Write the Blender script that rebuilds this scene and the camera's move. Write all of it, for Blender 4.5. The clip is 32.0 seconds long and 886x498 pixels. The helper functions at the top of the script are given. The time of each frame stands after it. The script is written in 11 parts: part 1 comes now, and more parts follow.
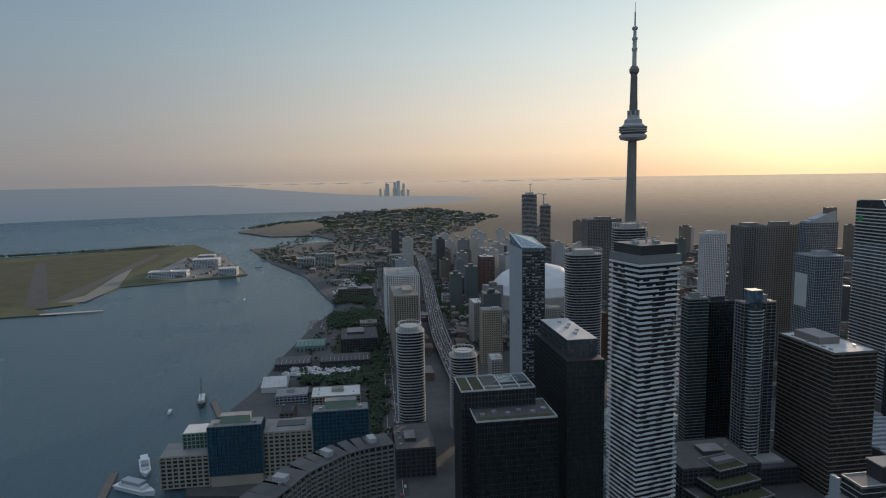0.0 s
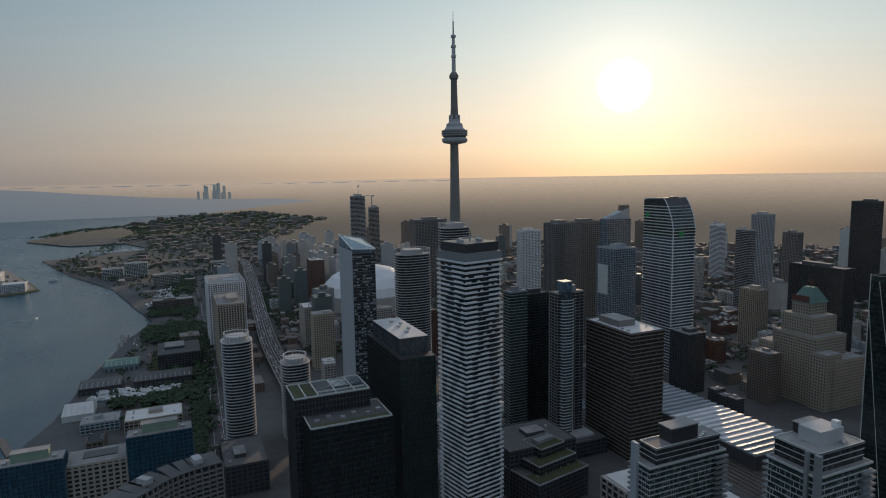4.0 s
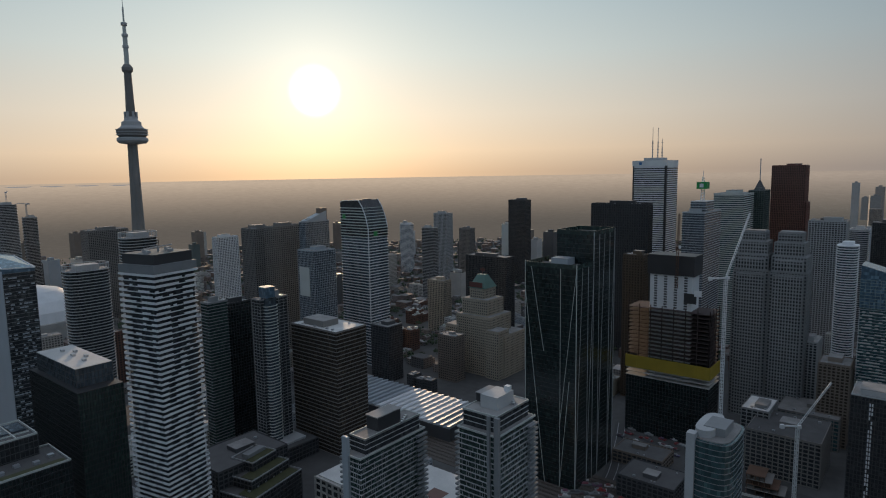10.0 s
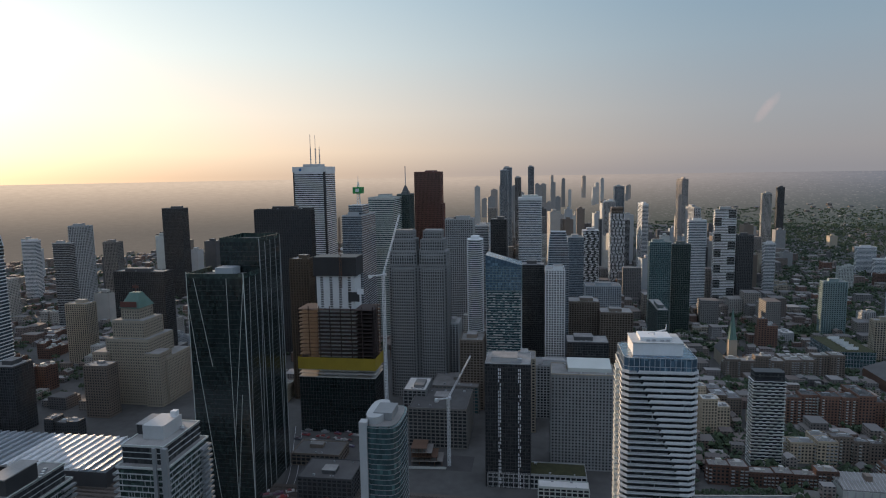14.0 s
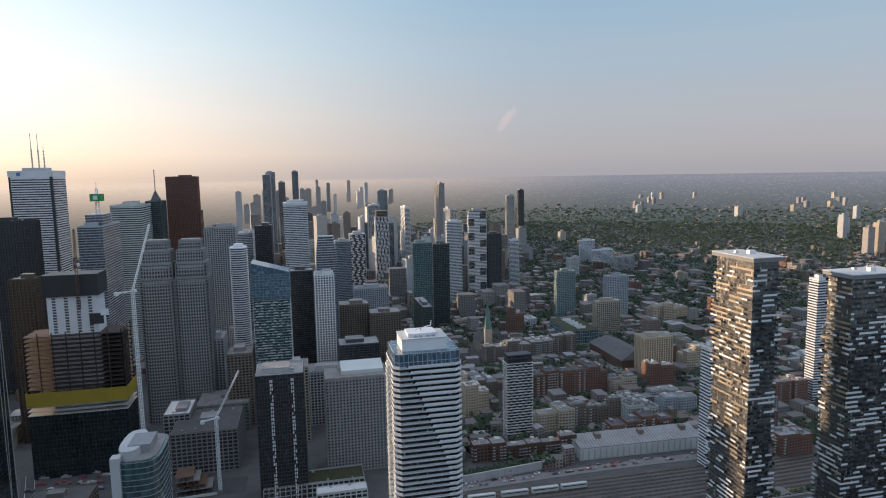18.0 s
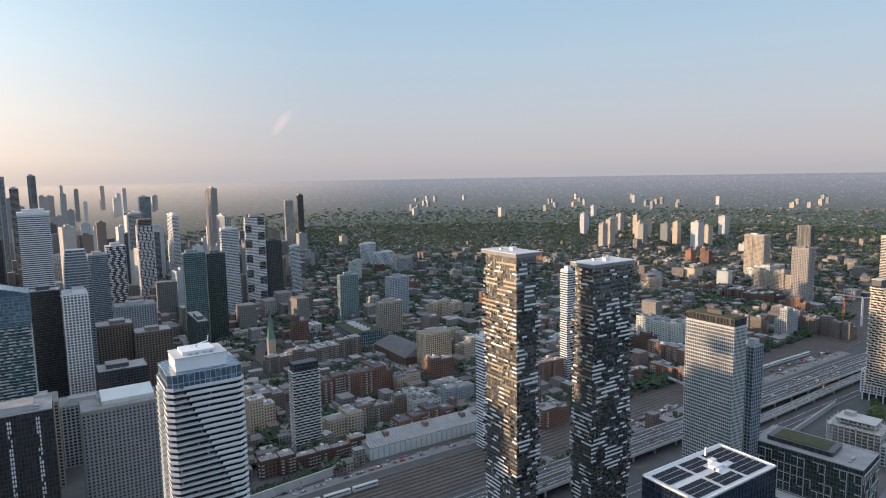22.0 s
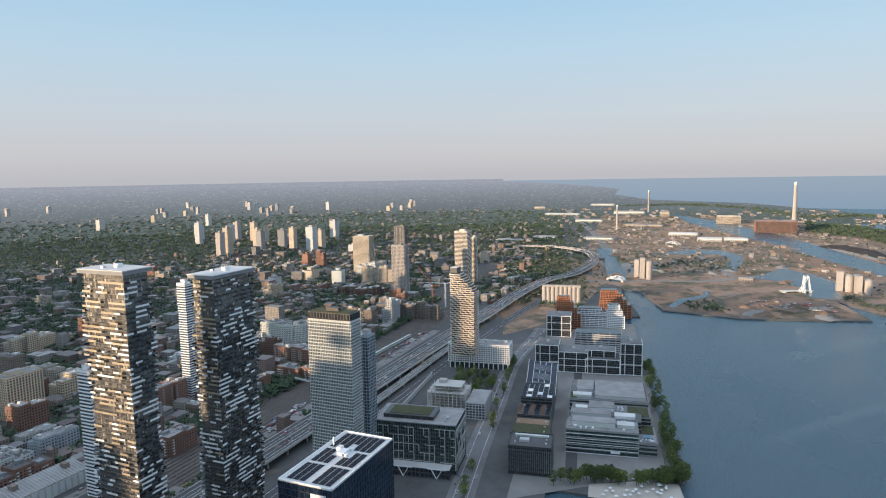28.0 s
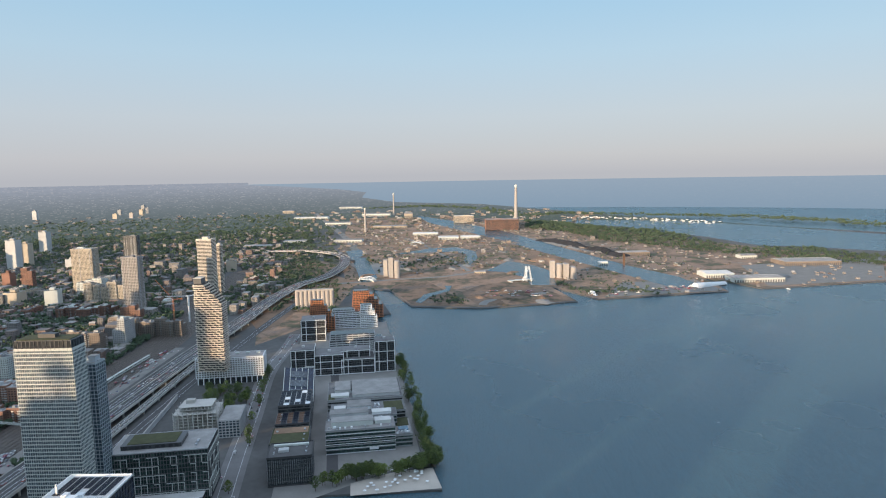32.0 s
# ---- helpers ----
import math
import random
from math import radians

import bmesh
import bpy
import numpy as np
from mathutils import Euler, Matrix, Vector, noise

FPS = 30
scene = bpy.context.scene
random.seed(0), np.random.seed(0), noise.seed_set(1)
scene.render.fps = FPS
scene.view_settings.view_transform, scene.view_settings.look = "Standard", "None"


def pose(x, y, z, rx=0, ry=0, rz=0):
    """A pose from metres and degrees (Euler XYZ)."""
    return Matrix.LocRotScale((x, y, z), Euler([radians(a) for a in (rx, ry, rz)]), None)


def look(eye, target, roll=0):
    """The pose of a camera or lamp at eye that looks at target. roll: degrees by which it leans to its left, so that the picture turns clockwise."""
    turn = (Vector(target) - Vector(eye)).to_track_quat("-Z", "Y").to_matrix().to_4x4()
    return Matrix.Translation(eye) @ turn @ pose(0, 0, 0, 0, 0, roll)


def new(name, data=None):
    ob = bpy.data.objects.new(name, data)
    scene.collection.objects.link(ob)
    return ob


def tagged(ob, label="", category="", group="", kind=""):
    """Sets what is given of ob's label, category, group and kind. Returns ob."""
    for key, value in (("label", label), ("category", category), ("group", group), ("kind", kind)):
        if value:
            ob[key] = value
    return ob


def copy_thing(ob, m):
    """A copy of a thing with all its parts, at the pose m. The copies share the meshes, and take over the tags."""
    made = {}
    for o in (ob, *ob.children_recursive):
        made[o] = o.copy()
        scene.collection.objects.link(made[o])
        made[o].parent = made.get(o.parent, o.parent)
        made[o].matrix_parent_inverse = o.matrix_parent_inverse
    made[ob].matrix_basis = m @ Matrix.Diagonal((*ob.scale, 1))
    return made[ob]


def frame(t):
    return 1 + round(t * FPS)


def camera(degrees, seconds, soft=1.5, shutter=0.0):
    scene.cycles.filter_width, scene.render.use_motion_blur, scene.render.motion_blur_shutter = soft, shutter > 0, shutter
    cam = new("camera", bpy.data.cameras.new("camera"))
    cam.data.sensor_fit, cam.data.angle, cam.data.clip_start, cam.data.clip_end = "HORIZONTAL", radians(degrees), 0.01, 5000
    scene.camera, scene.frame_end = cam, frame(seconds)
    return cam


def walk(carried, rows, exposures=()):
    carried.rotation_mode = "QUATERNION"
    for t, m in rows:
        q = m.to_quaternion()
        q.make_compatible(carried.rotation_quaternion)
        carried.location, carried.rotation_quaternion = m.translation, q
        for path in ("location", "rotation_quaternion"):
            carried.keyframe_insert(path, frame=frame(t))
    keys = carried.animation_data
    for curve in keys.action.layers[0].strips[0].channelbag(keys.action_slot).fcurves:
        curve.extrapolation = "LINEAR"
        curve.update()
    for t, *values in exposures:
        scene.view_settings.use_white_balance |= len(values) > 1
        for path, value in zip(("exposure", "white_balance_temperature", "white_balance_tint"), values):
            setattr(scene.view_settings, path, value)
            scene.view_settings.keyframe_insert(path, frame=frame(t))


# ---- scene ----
EYE = 278.0
cam = camera(70.96, 32.0, 1.1)
walk(cam, [
    (0, pose(0, 0, EYE, 83.25, 0.95, 81.90)),
    (0.5, pose(0, 0, EYE, 83.24, 0.95, 80.33)),
    (1, pose(0, 0, EYE, 83.22, 0.95, 78.56)),
    (1.5, pose(0, 0, EYE, 83.21, 0.95, 76.69)),
    (2, pose(0, 0, EYE, 83.20, 0.95, 74.78)),
    (2.5, pose(0, 0, EYE, 83.18, 0.95, 72.72)),
    (3, pose(0, 0, EYE, 83.17, 0.95, 70.56)),
    (3.5, pose(0, 0, EYE, 83.16, 0.95, 68.41)),
    (5.5, pose(0, 0, EYE, 83.09, 0.95, 59.37)),
    (6.0, pose(0, 0, EYE, 83.08, 0.95, 57.12)),
    (6.5, pose(0, 0, EYE, 83.07, 0.95, 54.87)),
    (7.0, pose(0, 0, EYE, 83.06, 0.95, 52.65)),
    (7.5, pose(0, 0, EYE, 83.05, 0.95, 50.38)),
    (8.0, pose(0, 0, EYE, 83.04, 0.95, 48.10)),
    (8.5, pose(0, 0, EYE, 83.03, 0.95, 45.84)),
    (9.0, pose(0, 0, EYE, 83.02, 0.95, 43.50)),
    (9.5, pose(0, 0, EYE, 83.01, 0.95, 41.19)),
    (10.0, pose(0, 0, EYE, 83.00, 0.95, 38.91)),
    (10.5, pose(0, 0, EYE, 83.00, 0.95, 36.43)),
    (11.0, pose(0, 0, EYE, 83.01, 0.95, 33.47)),
    (11.5, pose(0, 0, EYE, 83.01, 0.95, 30.13)),
    (12.0, pose(0, 0, EYE, 83.02, 0.95, 26.69)),
    (12.5, pose(0, 0, EYE, 83.02, 0.95, 22.56)),
    (13.0, pose(0, 0, EYE, 83.02, 0.95, 17.84)),
    (13.5, pose(0, 0, EYE, 83.03, 0.95, 13.13)),
    (14.0, pose(0, 0, EYE, 83.03, 0.95, 8.57)),
    (14.5, pose(0, 0, EYE, 83.04, 0.95, 5.37)),
    (16.5, pose(0, 0, EYE, 83.07, 0.95, -4.85)),
    (17.0, pose(0, 0, EYE, 83.08, 0.95, -7.60)),
    (17.5, pose(0, 0, EYE, 83.09, 0.95, -10.30)),
    (18.0, pose(0, 0, EYE, 83.10, 0.95, -12.75)),
    (18.5, pose(0, 0, EYE, 83.11, 0.95, -15.06)),
    (19.0, pose(0, 0, EYE, 83.13, 0.95, -17.33)),
    (19.5, pose(0, 0, EYE, 83.14, 0.95, -19.60)),
    (20.0, pose(0, 0, EYE, 83.15, 0.95, -21.90)),
    (20.5, pose(0, 0, EYE, 83.16, 0.95, -24.21)),
    (21.0, pose(0, 0, EYE, 83.17, 0.95, -26.58)),
    (21.5, pose(0, 0, EYE, 83.17, 0.95, -29.63)),
    (22.0, pose(0, 0, EYE, 83.18, 0.95, -32.80)),
    (22.5, pose(0, 0, EYE, 83.19, 0.95, -35.70)),
    (23.0, pose(0, 0, EYE, 83.20, 0.95, -38.55)),
    (23.5, pose(0, 0, EYE, 83.21, 0.95, -41.45)),
    (24.0, pose(0, 0, EYE, 83.23, 0.95, -44.38)),
    (24.5, pose(0, 0, EYE, 83.24, 0.95, -47.43)),
    (25.0, pose(0, 0, EYE, 83.25, 0.95, -50.57)),
    (25.5, pose(0, 0, EYE, 83.27, 0.95, -53.74)),
    (26.0, pose(0, 0, EYE, 83.28, 0.95, -56.80)),
    (26.5, pose(0, 0, EYE, 83.28, 0.95, -59.60)),
    (28.5, pose(0, 0, EYE, 83.28, 0.95, -69.61)),
    (29.0, pose(0, 0, EYE, 83.28, 0.95, -72.29)),
    (29.5, pose(0, 0, EYE, 83.27, 0.95, -75.32)),
    (30.0, pose(0, 0, EYE, 83.26, 0.95, -78.35)),
    (30.5, pose(0, 0, EYE, 83.25, 0.95, -81.30)),
    (31.0, pose(0, 0, EYE, 83.25, 0.95, -84.23)),
    (31.5, pose(0, 0, EYE, 83.24, 0.95, -87.11)),
    (32.0, pose(0, 0, EYE, 83.23, 0.95, -89.93)),
], [
    (0.0, 0.34, 6400, 10), (3.0, 0.18, 6400, 10), (6.0, 0.08, 6450, 10), (9.0, 0.08, 6450, 10), (12.0, 0.14, 6450, 11), (13.0, 0.28, 6450, 12), (14.0, 0.6, 6400, 12), (17.0, 1.0, 6400, 13),
    (20.0, 1.2, 6450, 14), (24.0, 1.42, 6450, 12), (26.0, 1.46, 6400, 10), (29.0, 1.42, 6250, 9), (32.0, 1.38, 6200, 8),
])

# ---- world, sun ----
SUN_AZ, SUN_EL = 50.2, 7.3   # degrees left of +Y, degrees up
world = bpy.data.worlds.new("sky")
scene.world = world
world.use_nodes = True
wn, wl = world.node_tree.nodes, world.node_tree.links
sa, se = radians(SUN_AZ), radians(SUN_EL)
sun_dir = Vector((-math.sin(sa) * math.cos(se), math.cos(sa) * math.cos(se), math.sin(se)))


def w_math(op, a, b=None, c=None):
    """One arithmetic node of the sky."""
    q = wn.new("ShaderNodeMath")
    q.operation = op
    for i, v in enumerate((a, b, c)):
        if v is None:
            continue
        if isinstance(v, (int, float)):
            q.inputs[i].default_value = v
        else:
            wl.new(v, q.inputs[i])
    return q.outputs[0]


def w_ramp(fac, stops):
    q = wn.new("ShaderNodeValToRGB")
    e = q.color_ramp.elements
    e[0].position, e[0].color = stops[0][0], (*stops[0][1], 1)
    e[1].position, e[1].color = stops[-1][0], (*stops[-1][1], 1)
    for p, c in stops[1:-1]:
        e.new(p).color = (*c, 1)
    wl.new(fac, q.inputs[0])
    return q.outputs[0]


def w_mix(fac, a, b, mode='MIX'):
    q = wn.new("ShaderNodeMix")
    q.data_type, q.blend_type = 'RGBA', mode
    for key, v in (("Factor", fac), ("A", a), ("B", b)):
        if isinstance(v, (int, float, tuple)):
            q.inputs[key].default_value = v
        else:
            wl.new(v, q.inputs[key])
    return q.outputs["Result"]


# clear evening sky: thin haze at the horizon, warm towards the low sun, bluer away from it
way = wn.new("ShaderNodeTexCoord").outputs["Generated"]
sep = wn.new("ShaderNodeSeparateXYZ")
wl.new(way, sep.inputs[0])
up = sep.outputs[2]
dot = wn.new("ShaderNodeVectorMath")
dot.operation = 'DOT_PRODUCT'
wl.new(way, dot.inputs[0])
dot.inputs[1].default_value = sun_dir
cosang = dot.outputs["Value"]
away = w_ramp(up, [(0.0, (0.176, 0.176, 0.190)), (0.03, (0.200, 0.196, 0.206)), (0.09, (0.204, 0.217, 0.234)), (0.18, (0.178, 0.229, 0.268)), (0.33, (0.118, 0.207, 0.282)), (0.7, (0.285, 0.325, 0.40)), (1.0, (0.30, 0.335, 0.41))])
near = w_ramp(up, [(0.0, (0.52, 0.39, 0.28)), (0.035, (0.76, 0.58, 0.41)), (0.09, (0.75, 0.65, 0.52)), (0.18, (0.60, 0.64, 0.60)), (0.33, (0.38, 0.50, 0.55)), (0.7, (0.24, 0.36, 0.46)), (1.0, (0.16, 0.27, 0.37))])
side = w_math('POWER', w_math('MAXIMUM', w_math('MULTIPLY_ADD', cosang, 1.25, -0.25), 0.0), 2.5)
base_sky = w_mix(side, away, near)
ang = w_math('ARCCOSINE', w_math('MINIMUM', cosang, 1.0))
halo = w_math('MULTIPLY', w_math('EXPONENT', w_math('MULTIPLY', ang, -9.5)), 0.42)
core = wn.new("ShaderNodeMapRange")
core.interpolation_type = 'SMOOTHSTEP'
core.inputs["From Min"].default_value, core.inputs["From Max"].default_value = radians(2.5), radians(1.0)
core.inputs["To Max"].default_value = 1.6
wl.new(ang, core.inputs["Value"])
glow = w_mix(1.0, base_sky, w_ramp(w_math('ADD', halo, core.outputs[0]), [(0.0, (0, 0, 0)), (0.5, (0.5, 0.42, 0.3)), (1.0, (1.2, 1.1, 0.95))]), 'ADD')
sky = wn.new("ShaderNodeTexSky")
sky.sky_type = 'NISHITA'
sky.sun_disc = False
sky.sun_elevation = se
sky.sun_rotation = -sa
sky.air_density, sky.dust_density, sky.ozone_density = 1.0, 0.6, 1.5
air = wn.new("ShaderNodeMix")
air.data_type, air.blend_type = 'RGBA', 'MULTIPLY'
air.inputs["Factor"].default_value = 1.0
air.inputs["B"].default_value = (0.006, 0.006, 0.006, 1)
wl.new(sky.outputs[0], air.inputs["A"])
# one small pink wisp of cloud


def w_dot(a, d):
    q = wn.new("ShaderNodeVectorMath")
    q.operation = 'DOT_PRODUCT'
    wl.new(a, q.inputs[0])
    q.inputs[1].default_value = d
    return q.outputs["Value"]


puff = wn.new("ShaderNodeTexNoise")
puff.inputs["Scale"].default_value, puff.inputs["Detail"].default_value = 70, 4
wl.new(way, puff.inputs["Vector"])
along, across = w_math('DIVIDE', w_dot(way, (0.5630, -0.2571, 0.7854)), 0.028), w_math('DIVIDE', w_dot(way, (0.7633, -0.2026, -0.6135)), 0.009)
off = w_math('ADD', w_math('MULTIPLY', along, along), w_math('MULTIPLY', across, across))
wisp = w_math('MULTIPLY', w_math('MAXIMUM', w_math('SUBTRACT', w_math('ADD', 0.35, puff.outputs["Fac"]), off), 0.0), w_math('GREATER_THAN', w_dot(way, (0.3169, 0.9449, 0.0822)), 0.9))
cloudy = w_mix(w_math('MULTIPLY', wisp, 0.30), w_mix(1.0, glow, air.outputs["Result"], 'ADD'), (0.46, 0.34, 0.32, 1.0))
wl.new(cloudy, wn["Background"].inputs[0])
wn["Background"].inputs[1].default_value = 1.0

sun_data = bpy.data.lights.new("sun", 'SUN')
sun_data.energy = 2.8
sun_data.angle = radians(0.6)
sun_data.color = (1.0, 0.70, 0.43)
sun_ob = new("sun", sun_data)
sun_ob.matrix_world = look(sun_dir * 900, (0, 0, 0))

# ---- materials ----
def mat(name, col, rough=0.7, metal=0.0, vary=0.15, scale=0.15, fine=2.0, bump=0.0, spec=0.5, pane=None, glass=None):
    """A surface with slow stains and fine grain; pane=(w, h): window cells of that size that differ a little."""
    m = bpy.data.materials.new(name)
    m.use_nodes = True
    n, l = m.node_tree.nodes, m.node_tree.links
    b = n["Principled BSDF"]
    b.inputs["Roughness"].default_value = rough
    b.inputs["Metallic"].default_value = metal
    b.inputs["Specular IOR Level"].default_value = spec
    tc = n.new("ShaderNodeTexCoord")
    big = n.new("ShaderNodeTexNoise")
    big.inputs["Scale"].default_value = scale
    big.inputs["Detail"].default_value = 5
    small = n.new("ShaderNodeTexNoise")
    small.inputs["Scale"].default_value = fine
    small.inputs["Detail"].default_value = 3
    l.new(tc.outputs["Object"], big.inputs["Vector"])
    l.new(tc.outputs["Object"], small.inputs["Vector"])
    add = n.new("ShaderNodeMath")
    add.operation = 'MULTIPLY_ADD'
    add.inputs[1].default_value = 0.65
    l.new(big.outputs["Fac"], add.inputs[0])
    s2 = n.new("ShaderNodeMath")
    s2.operation = 'MULTIPLY'
    s2.inputs[1].default_value = 0.35
    l.new(small.outputs["Fac"], s2.inputs[0])
    l.new(s2.outputs[0], add.inputs[2])
    info = n.new("ShaderNodeObjectInfo")
    s3 = n.new("ShaderNodeMath")
    s3.operation = 'MULTIPLY_ADD'
    s3.inputs[1].default_value = 0.25
    l.new(info.outputs["Random"], s3.inputs[0])
    l.new(add.outputs[0], s3.inputs[2])
    last = s3.outputs[0]
    ramp = n.new("ShaderNodeValToRGB")
    e = ramp.color_ramp.elements
    e[0].position, e[1].position = 0.3, 0.95
    lo, hi = 1 - vary * 1.5, 1 + vary
    e[0].color = (col[0] * lo, col[1] * lo, col[2] * lo, 1)
    e[1].color = (min(1, col[0] * hi), min(1, col[1] * hi), min(1, col[2] * hi), 1)
    l.new(last, ramp.inputs[0])
    colour = ramp.outputs[0]
    if pane:
        mp = n.new("ShaderNodeVectorMath")
        mp.operation = 'DIVIDE'
        mp.inputs[1].default_value = (pane[0], pane[0], pane[1])
        l.new(tc.outputs["Object"], mp.inputs[0])
        fl = n.new("ShaderNodeVectorMath")
        fl.operation = 'FLOOR'
        l.new(mp.outputs[0], fl.inputs[0])
        wh = n.new("ShaderNodeTexWhiteNoise")
        l.new(fl.outputs[0], wh.inputs[0])
        r2 = n.new("ShaderNodeValToRGB")
        r2.color_ramp.interpolation = 'CONSTANT'
        k = r2.color_ramp.elements
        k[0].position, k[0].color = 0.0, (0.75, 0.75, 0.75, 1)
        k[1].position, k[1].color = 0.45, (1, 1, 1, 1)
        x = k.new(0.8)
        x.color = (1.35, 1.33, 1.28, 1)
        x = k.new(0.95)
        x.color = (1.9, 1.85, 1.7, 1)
        l.new(wh.outputs["Value"], r2.inputs[0])
        mx = n.new("ShaderNodeMix")
        mx.data_type, mx.blend_type = 'RGBA', 'MULTIPLY'
        mx.inputs["Factor"].default_value = 1.0
        l.new(colour, mx.inputs["A"])
        l.new(r2.outputs[0], mx.inputs["B"])
        colour = mx.outputs["Result"]
        rr = n.new("ShaderNodeMath")
        rr.operation = 'MULTIPLY_ADD'
        rr.inputs[1].default_value = 0.12
        rr.inputs[2].default_value = rough
        l.new(wh.outputs["Value"], rr.inputs[0])
        l.new(rr.outputs[0], b.inputs["Roughness"])
    l.new(colour, b.inputs["Base Color"])
    if bump:
        bp = n.new("ShaderNodeBump")
        bp.inputs["Strength"].default_value = bump
        l.new(small.outputs["Fac"], bp.inputs["Height"])
        l.new(bp.outputs[0], b.inputs["Normal"])
    return m


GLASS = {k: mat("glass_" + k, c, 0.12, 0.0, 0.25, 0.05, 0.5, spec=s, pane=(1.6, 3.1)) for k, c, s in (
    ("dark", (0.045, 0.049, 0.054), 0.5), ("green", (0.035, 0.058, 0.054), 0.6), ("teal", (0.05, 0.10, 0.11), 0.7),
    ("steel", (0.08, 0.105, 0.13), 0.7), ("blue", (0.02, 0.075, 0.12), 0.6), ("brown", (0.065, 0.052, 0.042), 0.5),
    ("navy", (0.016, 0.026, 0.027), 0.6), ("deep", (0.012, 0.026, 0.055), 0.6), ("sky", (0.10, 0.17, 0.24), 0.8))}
PAINT = {k: mat("wall_" + k, c, r, 0, v, 0.06, 1.2) for k, c, r, v in (
    ("white", (0.74, 0.76, 0.78), 0.6, 0.12), ("pale", (0.55, 0.58, 0.56), 0.6, 0.12), ("grey", (0.44, 0.45, 0.46), 0.75, 0.15),
    ("concrete", (0.47, 0.455, 0.43), 0.85, 0.2), ("dark", (0.085, 0.088, 0.094), 0.5, 0.2), ("black", (0.045, 0.046, 0.05), 0.45, 0.2),
    ("brown", (0.22, 0.18, 0.15), 0.8, 0.2), ("beige", (0.42, 0.37, 0.30), 0.85, 0.15), ("cream", (0.58, 0.48, 0.36), 0.85, 0.15),
    ("brick", (0.25, 0.14, 0.105), 0.9, 0.25), ("brick_dark", (0.15, 0.085, 0.065), 0.9, 0.25), ("steel", (0.38, 0.42, 0.46), 0.45, 0.12), ("teal", (0.22, 0.30, 0.31), 0.5, 0.15),
    ("green", (0.11, 0.138, 0.136), 0.5, 0.15), ("gold", (0.11, 0.08, 0.055), 0.4, 0.2), ("red", (0.15, 0.060, 0.050), 0.5, 0.2),
    ("rust", (0.13, 0.075, 0.05), 0.8, 0.3), ("oxide", (0.060, 0.042, 0.040), 0.8, 0.3), ("yellow", (0.40, 0.29, 0.03), 0.7, 0.2), ("verdigris", (0.13, 0.23, 0.20), 0.7, 0.25), ("blue", (0.05, 0.16, 0.36), 0.5, 0.2), ("orange", (0.50, 0.20, 0.095), 0.8, 0.35), ("tan", (0.64, 0.58, 0.50), 0.75, 0.2))}
GLASS["coated"] = mat("glass_coated", (0.24, 0.235, 0.225), 0.16, 0.7, 0.35, 0.08, 0.6, pane=(1.1, 3.05))
PAINT["slate"] = mat("wall_slate", (0.28, 0.285, 0.29), 0.8, 0, 0.18)
PAINT["stone"] = mat("wall_stone", (0.37, 0.345, 0.33), 0.85, 0, 0.15)
PAINT["steelgrey"] = mat("wall_slab_edge", (0.24, 0.25, 0.26), 0.7, 0, 0.15)
# golden tone imitates low sun reflected in the twin towers' balcony fronts
PAINT["bronze"] = mat("bronze_sun_glint", (0.44, 0.375, 0.28), 0.35, 0.25, 0.3, 0.1, 1.0)
PAINT["shaft"] = mat("old_concrete", (0.23, 0.22, 0.21), 0.85, 0, 0.2, 0.03, 0.6)
PAINT["signgreen"] = mat("sign_green", (0.03, 0.30, 0.08), 0.5, 0, 0.1)
PAINT["palegreen"] = mat("pale_green_panel", (0.26, 0.36, 0.27), 0.6, 0, 0.15)
PAINT["blueframe"] = mat("blue_panel", (0.055, 0.115, 0.155), 0.5, 0, 0.15)
PAINT["smoke"] = mat("smoked_glass", (0.02, 0.02, 0.022), 0.12, 0, 0.2, 0.1, 1.0, spec=0.9)
ROOF = mat("roof_gravel", (0.30, 0.295, 0.29), 0.9, 0, 0.35, 0.08, 1.5)
ROOF_PALE = mat("roof_membrane", (0.62, 0.62, 0.61), 0.8, 0, 0.2, 0.06, 1.0)
ROOF_DARK = mat("roof_tar", (0.11, 0.11, 0.112), 0.9, 0, 0.3, 0.08, 1.5)
ROOF_MID = mat("roof_grey", (0.19, 0.19, 0.195), 0.9, 0, 0.4, 0.08, 1.5)
GREENROOF = mat("green_roof", (0.062, 0.066, 0.030), 0.95, 0, 0.4, 0.15, 2.5)
METAL = mat("roof_metal", (0.45, 0.47, 0.50), 0.4, 0.6, 0.15, 0.2, 2.0)
CONC = PAINT["concrete"]
LAND = mat("city_ground", (0.095, 0.096, 0.096), 0.95, 0, 0.45, 0.012, 0.12)
GRASS = mat("grass", (0.080, 0.088, 0.042), 0.95, 0, 0.35, 0.02, 0.3)
EARTH = mat("bare_earth", (0.27, 0.175, 0.115), 0.95, 0, 0.35, 0.02, 0.2)
ASPHALT = mat("asphalt", (0.085, 0.085, 0.088), 0.9, 0, 0.25, 0.05, 0.6)
PAVING = mat("paving", (0.22, 0.215, 0.205), 0.9, 0, 0.2, 0.06, 0.8)
LEAF = [mat("leaves_" + k, c, 0.8, 0, 0.45, 0.05, 0.9) for k, c in (("a", (0.09, 0.125, 0.034)), ("b", (0.13, 0.175, 0.04)), ("c", (0.072, 0.105, 0.034)))]
BARK = mat("bark", (0.10, 0.075, 0.055), 0.95, 0, 0.3, 1.0, 6.0)
SAND = mat("sand", (0.46, 0.42, 0.37), 0.95, 0, 0.12, 0.1, 2.0)
PANEL = mat("solar_cell", (0.012, 0.015, 0.026), 0.4, 0, 0.2, 0.3, 2.0, spec=0.12)


